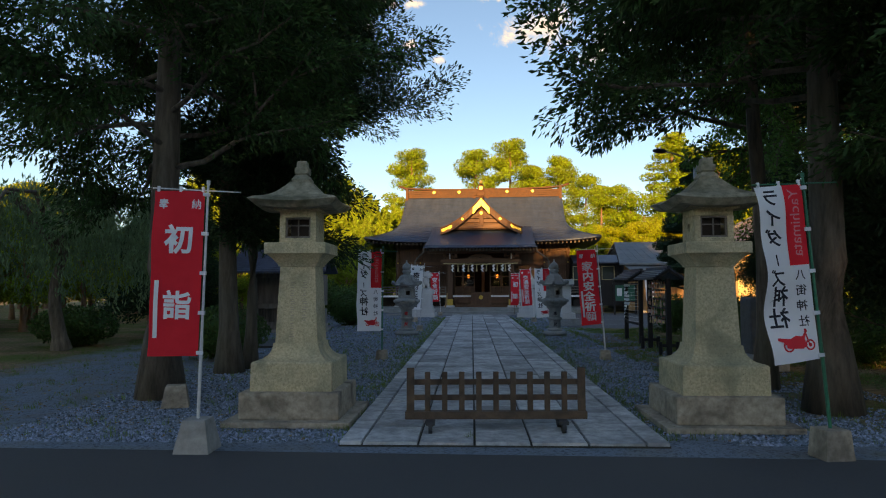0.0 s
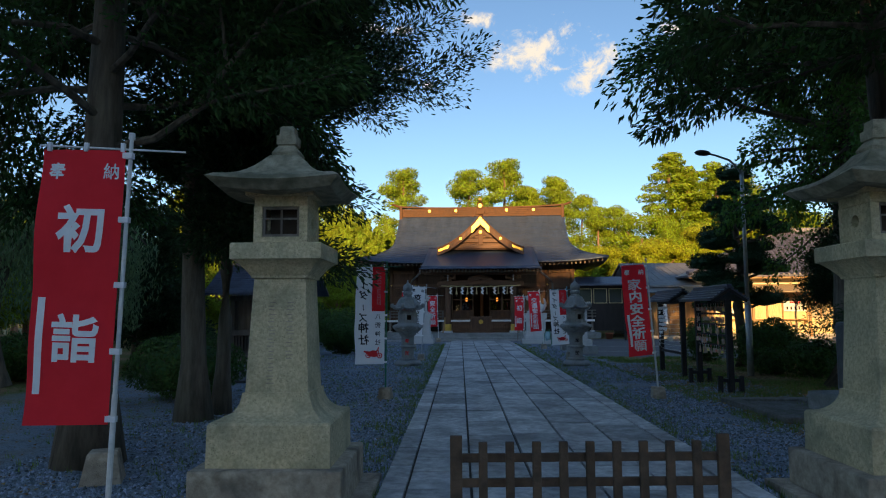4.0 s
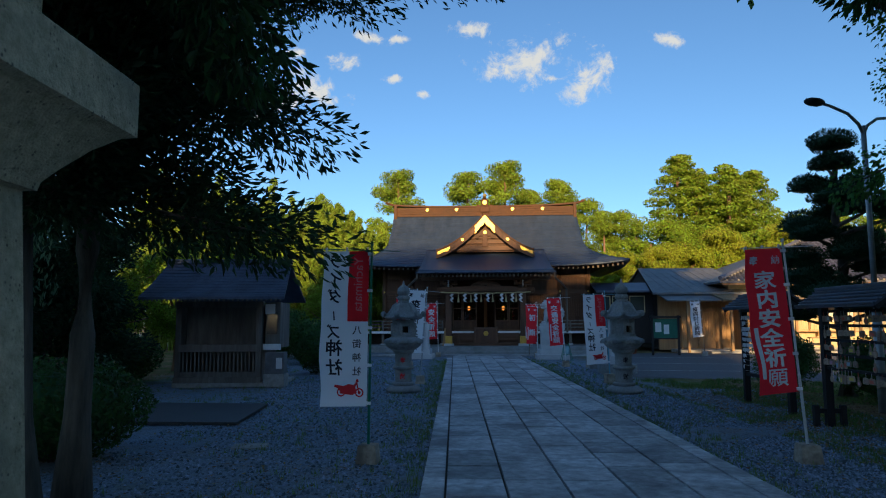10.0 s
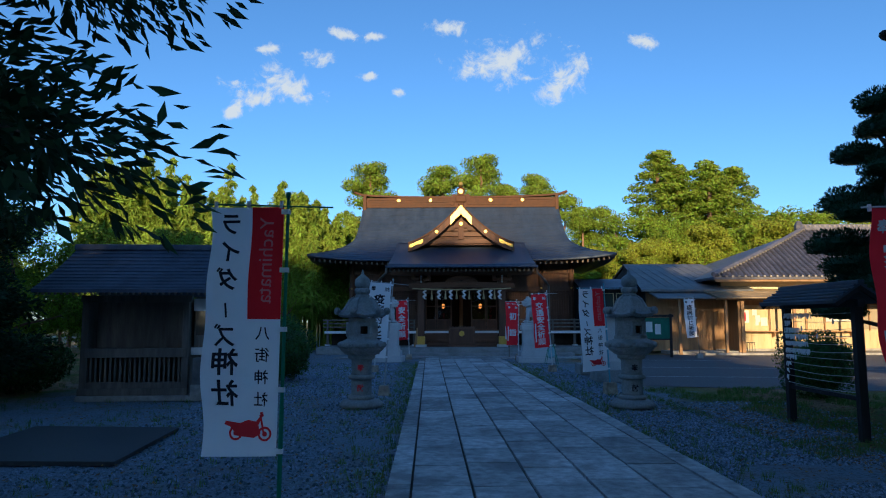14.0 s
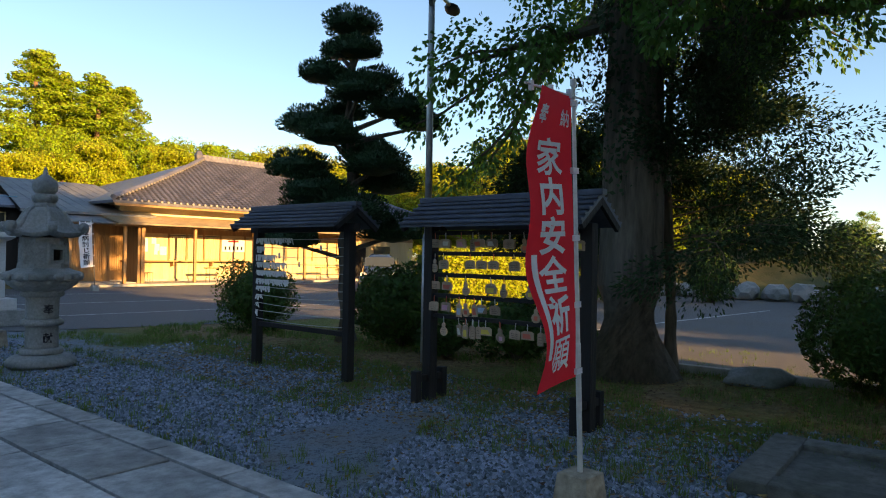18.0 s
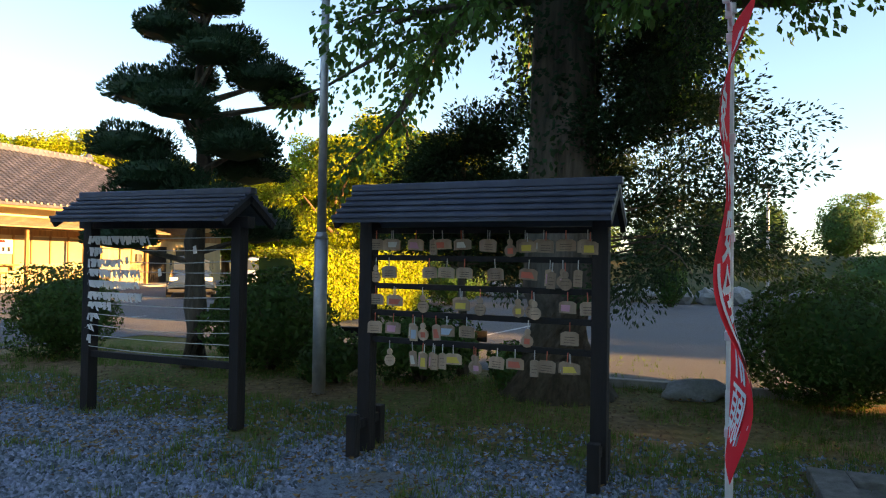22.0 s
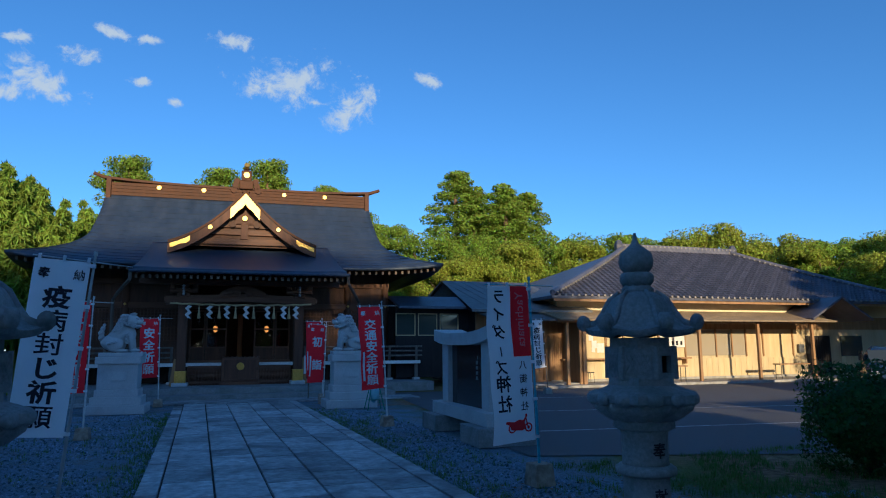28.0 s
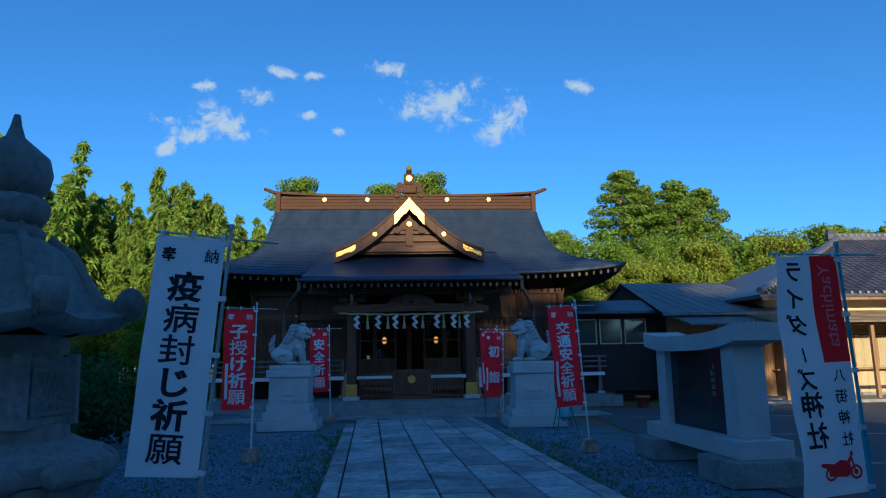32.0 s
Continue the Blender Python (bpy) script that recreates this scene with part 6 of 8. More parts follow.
for ri, z in enumerate(RAILS):
    y = 0.82
    while y > -0.84:
        d = rp.random()
        if d < 0.3:
            y -= rp.uniform(0.06, 0.14)
            continue
        kind = 0 if d < 0.74 else (1 if d < 0.9 else 2)
        layers = 2 if rp.random() < 0.4 else 1
        for L in range(layers):
            p = thing("votive_plaque", em.matrix_basis @ pose(-0.045 - 0.014 * L, y - 0.02 * L, z - 0.035 - 0.02 * L * rp.random(), rp.uniform(-4, 4), rp.uniform(-5, 3), rp.uniform(-7, 7)),
                      ("small wooden votive plaque hanging from the rack", "gourd-shaped wooden votive plaque hanging from the rack", "narrow wooden votive plaque hanging from the rack")[kind], "votive plaque", "votive plaques")
            bm = bmn()
            if kind == 0:
                w, h = rp.uniform(0.055, 0.07), rp.uniform(0.075, 0.095)
                poly = [(-w, -0.03 - h), (w, -0.03 - h), (w, -0.045), (w * 0.6, -0.03), (-w * 0.6, -0.03), (-w, -0.045)]
            elif kind == 1:
                poly = [(0.022 * math.sin(a), -0.05 + 0.026 * math.cos(a)) for a in [math.radians(v) for v in range(-140, 141, 35)]]
                poly += [(0.045 * math.sin(a), -0.115 - 0.045 * math.cos(a)) for a in [math.radians(v) for v in range(150, -151, -30)]]
                w, h = 0.045, 0.12
            else:
                w, h = 0.03, 0.12
                poly = [(-w, -0.03 - h), (w, -0.03 - h), (w, -0.04), (0, -0.028), (-w, -0.04)]
            a = [bm.verts.new((-0.006, -px, pz)) for px, pz in poly]
            c = [bm.verts.new((0.006, -px, pz)) for px, pz in poly]
            bm.faces.new(a)
            bm.faces.new(list(reversed(c)))
            for i in range(len(a)):
                bm.faces.new((a[i], c[i], c[(i + 1) % len(a)], a[(i + 1) % len(a)]))
            part("board", bm, WOOD_EMA, p)
            if rp.random() < 0.55:
                if kind == 1:
                    q = [(-0.02, -0.135), (0.02, -0.135), (0.02, -0.095), (-0.02, -0.095)]
                else:
                    q = [(-w * 0.75, -0.03 - h * 0.85), (w * rp.uniform(0.1, 0.8), -0.03 - h * 0.85), (w * rp.uniform(0.1, 0.8), -0.03 - h * 0.3), (-w * 0.75, -0.03 - h * 0.3)]
                bm = bmn()
                bm.faces.new([bm.verts.new((-0.0075, -px, pz)) for px, pz in q])
                part("print", bm, rp.choice(INKS), p)
            else:
                bm = bmn()
                for j in range(3):
                    zz = -0.05 - h * 0.2 * (j + 1)
                    bm.faces.new([bm.verts.new((-0.0075, s * w * 0.6, zz + q)) for s, q in ((-1, 0), (1, 0), (1, 0.0025), (-1, 0.0025))])
                part("writing", bm, INK_BLACK, p)
            part("cord", tube(bmn(), (0, 0, -0.04), (0.0, 0, 0.035), 0.004, 0.004, 5), CORD if rp.random() < 0.7 else INKS[3], p)
        y -= (0.145, 0.105, 0.08)[kind] * rp.uniform(0.9, 1.15)

# ---------------------------------------------------------------- street lamp
lp = thing("street_lamp", pose(6.08, 21.22, 0), "galvanised steel lamp post with two curved arms", "street lamp")
bm = bmn()
tube(bm, (0, 0, 0), (0, 0, 1.72), 0.075, 0.075, 18)
tube(bm, (0, 0, 1.72), (0, 0, 1.8), 0.078, 0.055, 18)
part("lower_post", bm, STEEL, lp, "", True)
part("post", tube(bmn(), (0, 0, 1.78), (0, 0, 5.1), 0.05, 0.045, 16), STEEL, lp, "", True)
for s in (-1, 1):
    bm = bmn()
    path_tube(bm, [(0, 0, 4.95), (s * 0.12, 0, 5.12), (s * 0.4, 0, 5.28), (s * 0.85, 0, 5.36), (s * 1.1, 0, 5.38)], [0.032, 0.03, 0.028, 0.026, 0.026], 8)
    arm = part("arm", bm, STEEL, lp, "", True)
    bm = bmn()
    blob(bm, (s * 1.25, 0, 5.38), 0.2, 2, 0.0, 0, (1.2, 0.6, 0.36))
    part("lamp_head", bm, DARK_METAL, lp, "", True)
lp.rotation_mode = 'XYZ'
lp.matrix_basis = pose(6.08, 21.22, 0, 0, 0, 25)

# ---------------------------------------------------------------- dark memorial stone on its plinth
ms = thing("memorial_stone", pose(5.05, 15.25, 0, 0, 0, 4), "dark upright memorial stone on a rough block", "memorial stone")
part("block", abox(-0.5, 0.5, -0.55, 0.3, 0.02, 0.32, 0.04), STONE_GREY, ms, "rough grey stone block")
bm = abox(-0.13, 0.13, -0.42, 0.1, 0.32, 1.4, 0.05)
for v in bm.verts:
    v.co.y *= 1 - 0.12 * (v.co.z - 0.3)
    v.co.x += 0.02 * noise.noise(v.co * 4)
part("stone", bm, material("dark_schist", (0.045, 0.052, 0.06), (0.09, 0.1, 0.11), 9, 0.55, 0.4, 60, stain=0.4), ms)
STONE_EDGE = material("weathered_edge_stone", (0.09, 0.09, 0.085), (0.2, 0.2, 0.185), 11, 0.9, 0.5, 80, stain=0.6, stain_scale=2.4, stain_colour=(0.05, 0.06, 0.04))
pl = thing("stone_edging", pose(4.4, 15.86, 0, 0, 0, 1), "low grey stone edging round the memorial", "edging")
for a in ((-0.85, 0.6, 0.42, 0.66), (-0.85, -0.6, -1.6, 0.42), (0.36, 0.6, -0.6, 0.42)):
    part("edge_stone", abox(*a, 0, 0.09, 0.015), STONE_EDGE, pl)
part("infill", abox(-0.6, 0.36, -1.6, 0.42, 0, 0.045), STONE_EDGE, pl)
rc = thing("boulder", pose(7.72, 17.3, 0, 0, 0, -60), "long low dark boulder at the car park edge", "boulder")
bm = bmn()
blob(bm, (0, 0, 0.06), 0.36, 3, 0.3, 2, (1.1, 0.55, 0.42))
part("rock", bm, STONE_GREY, rc, "", True)


# ---------------------------------------------------------------- shrine office
off = thing("shrine_office", pose(0, 43.5, 0, 0, 0, -1), "single-storey office with a glazed tile hip roof and sunlit cream walls", "building")
OX0, OX1, OYE, OYR, OZE, OZR = 12.2, 33.0, 0.35, 8.0, 3.62, 6.9
RX0, RX1 = 20.8, 28.0


def hip(u, v):
    a, b = OX0 + (RX0 - OX0) * v, OX1 + (RX1 - OX1) * v
    return (a + (b - a) * u, OYE + (OYR - OYE) * v, OZE + (OZR - OZE) * (0.88 * v + 0.12 * v * v))


part("roof_front", grid(bmn(), hip, 20, 12, 0.12), TILE, off, "grey-brown glazed tile roof")
part("roof_back", grid(bmn(), lambda u, v: (lambda p: (p[0], 2 * OYR - p[1], p[2]))(hip(1 - u, v)), 10, 6, 0.12), TILE, off)
for s in (0, 1):
    def side(u, v):
        x = OX0 + (RX0 - OX0) * v if s == 0 else OX1 + (RX1 - OX1) * v
        y = OYR + (2 * u - 1) * (OYR - OYE) * (1 - v) * (-1 if s == 0 else 1)
        return (x, y, OZE + (OZR - OZE) * (0.88 * v + 0.12 * v * v))
    part("roof_side", grid(bmn(), side, 10, 12, 0.12), TILE, off)
# rows of tiles with their rolls, joined per row
for k in range(24):
    v0, v1 = k / 24, (k + 1) / 24
    bm = bmn()
    x0, x1 = hip(0, v0)[0] + 0.1, hip(1, v0)[0] - 0.1
    n = int((x1 - x0) / 0.29)
    for i in range(n):
        xa = x0 + (x1 - x0) * i / n
        w = (x1 - x0) / n
        p0, p1 = hip(0, v0), hip(0, v1)
        for (o0, z0), (o1, z1) in (((0.0, 0.055), (0.36, 0.03)), ((0.36, 0.03), (0.74, 0.035)), ((0.74, 0.035), (0.88, 0.085)), ((0.88, 0.085), (1.0, 0.055))):
            bm.faces.new([bm.verts.new(q) for q in ((xa + o0 * w, p0[1] - 0.02, p0[2] + z0), (xa + o1 * w, p0[1] - 0.02, p0[2] + z1), (xa + o1 * w, p1[1], p1[2] + z1 - 0.025), (xa + o0 * w, p1[1], p1[2] + z0 - 0.025))])
    tagged(part("tile_course", bm, TILE, off), kind="stuff")
part("roof_ridge", abox(RX0 - 0.25, RX1 + 0.25, OYR - 0.16, OYR + 0.16, OZR - 0.05, OZR + 0.3, 0.04), TILE, off)
for x in (RX0 - 0.3, RX1 + 0.3):
    part("ridge_ornament", turned(bmn(), [(0.2, OZR - 0.05), (0.22, OZR + 0.25), (0.12, OZR + 0.48), (0.05, OZR + 0.52)], 6), TILE, off).location = (x, OYR, 0)
TILE_PALE = material("tile_edge_mortar", (0.2, 0.185, 0.165), (0.32, 0.295, 0.26), 12, 0.8, 0.1, 60, stain=0.3)
for xa, xb in ((OX0, RX0), (OX1, RX1)):
    bm = bmn()
    pts = [(xa + (xb - xa) * k / 10, OYE + (OYR - OYE) * k / 10, hip(0, k / 10)[2] + 0.12) for k in range(11)]
    path_tube(bm, pts, [0.12] * 11, 8)
    part("hip_ridge", bm, TILE, off)
    for k in range(34):
        v = (k + 0.5) / 34
        bm = bmn()
        tube(bm, (xa + (xb - xa) * v + (0.13 if xb > xa else -0.13), OYE + (OYR - OYE) * v - 0.05, hip(0, v)[2] + 0.1), (xa + (xb - xa) * v + (0.16 if xb > xa else -0.16), OYE + (OYR - OYE) * v - 0.09, hip(0, v)[2] + 0.1), 0.05, 0.05, 8)
        part("ridge_tile_end", bm, TILE_PALE, off)
for k in range(68):
    x = OX0 + 0.3 + (OX1 - OX0 - 0.6) * k / 67
    part("eave_tile_end", tube(bmn(), (x, OYE - 0.01, OZE + 0.03), (x, OYE - 0.05, OZE + 0.03), 0.055, 0.055, 8), TILE_PALE, off)
for k in range(26):
    x = RX0 + (RX1 - RX0) * k / 25
    part("ridge_tile_end", tube(bmn(), (x, OYR - 0.16, OZR + 0.2), (x, OYR - 0.2, OZR + 0.2), 0.06, 0.06, 8), TILE_PALE, off)
part("eave_board", abox(OX0 + 0.1, OX1 - 0.1, OYE + 0.06, OYE + 0.12, OZE - 0.22, OZE - 0.06), WOOD_HOUSE, off)
part("eave_soffit", abox(OX0 + 0.3, OX1 - 0.3, OYE + 0.12, 2.0, OZE - 0.12, OZE - 0.06), WOOD_HOUSE, off)
WY = 1.5
part("upper_wall", abox(13.0, 32.2, WY, WY + 0.15, 2.9, 3.56), PLASTER, off, "sunlit cream plaster band")
part("lower_wall", abox(13.0, 32.2, WY, WY + 0.15, 0.1, 1.0), SIDING, off, "pale board siding")
part("side_wall", abox(13.0, 13.15, WY + 0.15, 9.0, 0.1, 3.56), PLASTER, off)
part("back_wall", abox(13.0, 32.2, 8.9, 9.05, 0.1, 3.56), PLASTER, off)
part("end_wall", abox(32.05, 32.2, WY + 0.15, 8.9, 0.1, 3.56), PLASTER, off)
part("foundation", abox(11.2, 32.4, -0.8, 9.2, 0.0, 0.1, 0.01), CONCRETE, off)
part("wall_cap", abox(13.0, 32.2, WY + 0.02, WY + 0.13, 2.3, 2.9), WOOD_HOUSE, off)
# lean-to roof with posts
part("lean_to", grid(bmn(), lambda u, v: (11.9 + 13.9 * u, -0.85 + 2.4 * v, 2.62 + 0.5 * v), 1, 1, 0.06), BROWN_ROOF, off, "low brown lean-to roof")
for k in range(8):
    part("roof_seam", abox(11.9, 25.8, -0.85 + 0.3 * k - 0.01, -0.85 + 0.3 * k + 0.01, 2.62 + 0.5 * 0.3 * k / 2.4, 2.635 + 0.5 * 0.3 * k / 2.4), BROWN_ROOF, off)
part("lean_to_beam", abox(12.0, 25.7, -0.42, -0.3, 2.5, 2.64, 0.01), WOOD_HOUSE, off)
for k in range(48):
    x = 12.0 + 13.6 * k / 47
    part("lean_to_rafter", abox(x - 0.025, x + 0.025, -0.8, WY, 2.56, 2.61), WOOD_HOUSE, off).matrix_basis = Matrix.Translation((0, -0.8, 2.6)) @ pose(0, 0, 0, 11.7) @ Matrix.Translation((0, 0.8, -2.6))
for x in (12.4, 15.55, 18.65, 21.75, 24.8):
    part("post", abox(x - 0.06, x + 0.06, -0.42, -0.3, 0.1, 2.55, 0.008), WOOD_HOUSE, off)
part("service_counter", abox(13.0, 19.4, WY - 0.42, WY, 1.0, 1.06, 0.008), WOOD_HOUSE, off, "long wooden service counter")
for x in (13.4, 15.4, 17.4, 19.2):
    part("counter_bracket", abox(x - 0.03, x + 0.03, WY - 0.3, WY, 0.78, 1.0), WOOD_HOUSE, off)
# wall of windows and boards between counter and lean-to
spans = [(13.15, 13.75, "board"), (13.75, 15.3, "notice"), (15.3, 16.2, "curtain"), (16.2, 17.1, "curtain"), (17.1, 18.0, "curtain"), (18.0, 19.4, "sign"), (19.4, 20.2, "pane"), (20.2, 21.1, "pane"), (21.1, 22.0, "pane"), (22.0, 22.8, "pane"),
         (22.8, 23.8, "plain"), (23.8, 25.6, "plain"), (25.6, 32.2, "plain")]
for a, c, k in spans:
    mat = {"board": WOOD_HOUSE, "notice": SIDING, "curtain": CURTAIN, "sign": SIDING, "pane": CURTAIN, "plain": SIDING}[k]
    part("bay", abox(a, c, WY + 0.05, WY + 0.12, 1.0, 2.3), mat, off)
    part("mullion", abox(a - 0.03, a + 0.03, WY - 0.02, WY + 0.06, 1.06, 2.3), WOOD_HOUSE, off)
    if k in ("curtain", "pane"):
        g = part("glass", abox(a + 0.05, c - 0.05, WY + 0.02, WY + 0.028, 1.12, 2.25), glass("clear_pane", (0.35, 0.3, 0.22), 0.1) if k == "pane" else GLASS_DARK, off)
        if k == "curtain":
            bm = bmn()
            grid(bm, lambda u, v: (a + 0.06 + (c - a - 0.12) * u, WY + 0.005 + 0.012 * math.sin(40 * u), 1.12 + 1.1 * v), 40, 1)
            part("curtain", bm, CURTAIN, off)
    if k == "notice":
        for nx, nz, w, h, m_ in ((14.1, 1.75, 0.22, 0.3, PAPER), (14.6, 1.95, 0.11, 0.14, PAPER), (14.75, 1.65, 0.12, 0.16, PAPER), (15.05, 1.5, 0.16, 0.2, PAPER), (14.7, 1.42, 0.08, 0.1, PAPER)):
            part("notice", abox(nx - w, nx + w, WY + 0.03, WY + 0.05, nz - h, nz + h), m_, off)
        part("poster_bar", abox(14.05, 14.17, WY + 0.024, WY + 0.03, 1.52, 1.96), INK_RED, off, "red poster")
    if k == "sign":
        part("sign_board", abox(18.05, 19.35, WY - 0.03, WY + 0.0, 1.5, 2.1), PAPER, off, "white price board")
        for j in range(5):
            part("price_mark", abox(18.2 + 0.23 * j, 18.3 + 0.23 * j, WY - 0.034, WY - 0.03, 1.6, 1.78), INK_BLACK, off)
        part("sign_header", abox(18.4, 19.0, WY - 0.034, WY - 0.03, 1.98, 2.08), INK_RED, off)
for j in range(60):
    x = 13.1 + 19.0 * j / 59
    part("siding_batten", abox(x - 0.012, x + 0.012, WY - 0.012, WY, 0.12, 1.0), SIDING, off)
part("wall_base", abox(12.6, 25.6, WY - 0.1, WY, 0.1, 0.2), CONCRETE, off)
# entrance wing on the far side
part("porch_gable", grid(bmn(), lambda u, v: (24.6 + 3.6 * u, -0.7 + 2.4 * v, 2.75 + 1.0 * (1 - abs(2 * u - 1))), 8, 1, 0.1), TILE, off)
part("wing_door", abox(26.4, 27.9, WY - 0.03, WY + 0.01, 0.1, 2.0), WOOD_DARK, off, "dark slatted door")
for j in range(10):
    part("door_slat", abox(26.45 + 0.145 * j, 26.51 + 0.145 * j, WY - 0.05, WY - 0.03, 0.15, 1.95), WOOD_DARK, off)
part("meter_box", abox(25.85, 26.15, WY - 0.12, WY, 1.2, 1.6, 0.01), METAL_GREY, off)
part("wing_window", abox(28.6, 30.0, WY - 0.02, WY + 0.01, 1.0, 2.0), GLASS_DARK, off)

# linking wing between the hall and the office
wing = thing("linking_wing", pose(0.7, 44.0, 0, 0, 0, -1), "low timber wing with a pale metal roof between hall and office", "building")
part("roof_front", grid(bmn(), lambda u, v: (8.2 + 5.4 * u + 0.9 * v * (1 - u), 0.3 + 6.4 * v, 3.05 + 1.75 * v), 10, 6, 0.1), METAL_GREY, wing, "pale grey metal roof")
part("roof_back", grid(bmn(), lambda u, v: (13.6 - 4.5 * u, 13.1 - 6.4 * v, 3.05 + 1.75 * v), 2, 2, 0.1), METAL_GREY, wing)
for k in range(12):
    x = 8.3 + 5.0 * k / 11
    o = part("roof_seam", abox(x - 0.008, x + 0.008, 0, 6.6, 0, 0.008), METAL_GREY, wing)
    o.matrix_basis = pose(0.8, 0.3, 3.06, math.degrees(math.atan2(1.75, 6.4)))
bm = bmn()
bm.faces.new([bm.verts.new(p) for p in ((8.75, 0.9, 3.0), (9.2, 12.5, 3.0), (9.2, 6.7, 4.7))])
part("gable", bm, WOOD_DARK, wing)
part("barge_board", grid(bmn(), lambda u, v: (8.18 + 0.9 * u, 0.25 + 6.5 * u, 3.04 + 1.76 * u), 1, 1, 0.16), WOOD_DARK, wing)
part("awning", grid(bmn(), lambda u, v: (8.6 + 3.9 * u, -0.9 + 1.8 * v, 2.62 + 0.4 * v), 1, 1, 0.06), METAL_GREY, wing)
part("wall", abox(8.6, 9.7, 0.85, 1.0, 0.1, 3.1), WOOD_HOUSE, wing)
part("wall_head", abox(9.7, 13.4, 0.85, 1.0, 2.1, 3.1), WOOD_HOUSE, wing)
part("wall_back", abox(8.6, 13.4, 6.6, 6.75, 0.1, 3.2), WOOD_HOUSE, wing)
part("wall_end", abox(13.2, 13.35, 1.0, 6.6, 0.1, 3.2), WOOD_HOUSE, wing)
part("wall_end", abox(8.6, 8.75, 1.0, 6.6, 0.1, 3.2), WOOD_DARK, wing)
for x0 in (9.75, 10.65, 11.55):
    part("sliding_door", abox(x0, x0 + 0.88, 0.9, 0.95, 0.15, 2.1), WOOD_HOUSE, wing, "slatted sliding door")
    for j in range(9):
        part("door_slat", abox(x0 + 0.05 + 0.095 * j, x0 + 0.075 + 0.095 * j, 0.87, 0.9, 0.6, 2.05), WOOD_HOUSE, wing)
    part("door_panel", abox(x0 + 0.04, x0 + 0.84, 0.87, 0.9, 0.2, 0.55), WOOD_HOUSE, wing)
part("return_wall", abox(12.45, 12.6, -0.8, 0.85, 0.1, 2.7), WOOD_HOUSE, wing)
for x in (9.65, 12.4):
    part("post", abox(x - 0.06, x + 0.06, -0.7, -0.58, 0.0, 2.68), WOOD_HOUSE, wing)
part("step", abox(9.2, 12.6, -0.6, 0.85, 0.0, 0.15, 0.01), CONCRETE, wing)
cor = thing("corridor", pose(0.7, 44.0, 0, 0, 0, -1), "dark timber corridor with a row of framed windows", "building")
part("roof", grid(bmn(), lambda u, v: (5.5 + 3.5 * u, 1.2 + 1.8 * v, 3.2 + 0.52 * v), 2, 2, 0.1), SLATE_BLUE, cor)
part("wall_low", abox(5.5, 8.6, 1.7, 1.85, 0.4, 2.04), WOOD_DARK, cor)
part("wall_head", abox(5.5, 8.6, 1.7, 1.85, 2.94, 3.26), WOOD_DARK, cor)
part("back", abox(5.5, 8.6, 3.0, 3.1, 0.4, 3.6), WOOD_DARK, cor)
for x in (5.5, 6.42, 7.34):
    part("window_glass", abox(x + 0.04, x + 0.78, 1.76, 1.77, 2.08, 2.9), GLASS_DARK, cor)
    bm = bmn()
    for b in ((x, x + 0.04, 2.04, 2.94), (x + 0.78, x + 0.82, 2.04, 2.94), (x + 0.04, x + 0.78, 2.04, 2.08), (x + 0.04, x + 0.78, 2.9, 2.94)):
        box(bm, b[0], b[1], 1.73, 1.79, b[2], b[3])
    part("window_frame", bm, SIDING, cor, "cream window frame")
    part("mullion_post", abox(x + 0.82, x + 0.92, 1.72, 1.84, 2.04, 2.94), WOOD_DARK, cor)
part("wall_end_board", abox(8.26, 8.6, 1.7, 1.85, 2.04, 2.94), WOOD_DARK, cor)

# things before the office
def bench(m, label, mat):
    t = thing("bench", m, label, "bench", "office benches")
    part("top", abox(-0.85, 0.85, -0.2, 0.2, 0.62, 0.67, 0.006), mat, t)
    for x in (-0.75, 0.75):
        for y in (-0.16, 0.16):
            part("leg", tube(bmn(), (x, y, 0), (x, y, 0.62), 0.016, 0.016, 8), DARK_METAL, t)
        part("brace", tube(bmn(), (x, -0.16, 0.2), (x, 0.16, 0.2), 0.012, 0.012, 6), DARK_METAL, t)
    return t


bn = bench(pose(16.9, 42.75, 0.1, 0, 0, -1), "long narrow wooden table before the office wall", WOOD_HOUSE)
copy_thing(bn, pose(23.4, 42.65, 0.1, 0, 0, -1))
for x in (13.6, 13.95):
    st = thing("stool", pose(x, 43.9, 0.1), "small folding metal stool by the office wall", "stool", "folding stools")
    part("seat", abox(-0.14, 0.14, -0.14, 0.14, 0.4, 0.43, 0.005), DARK_METAL, st)
    for sx in (-1, 1):
        for sy in (-1, 1):
            part("leg", tube(bmn(), (sx * 0.13, sy * 0.13, 0), (sx * 0.12, sy * 0.12, 0.4), 0.01, 0.01, 6), DARK_METAL, st)
nb = thing("notice_board", pose(8.5, 41.0, 0, 0, 0, -4), "dark roofed notice board with a green panel on two posts", "notice board")
for x in (-0.6, 0.6):
    part("post", abox(x - 0.05, x + 0.05, -0.05, 0.05, 0, 1.85, 0.006), WOOD_DARK, nb)
part("panel", abox(-0.55, 0.55, -0.02, 0.04, 0.8, 1.7), material("green_board", (0.01, 0.09, 0.06), (0.02, 0.14, 0.09), 8, 0.6, 0.05, 60, stain=0.2), nb)
part("frame_top", abox(-0.7, 0.7, -0.12, 0.14, 1.72, 1.82, 0.008), WOOD_DARK, nb)
part("frame_bottom", abox(-0.55, 0.55, -0.04, 0.05, 0.74, 0.8), WOOD_DARK, nb)
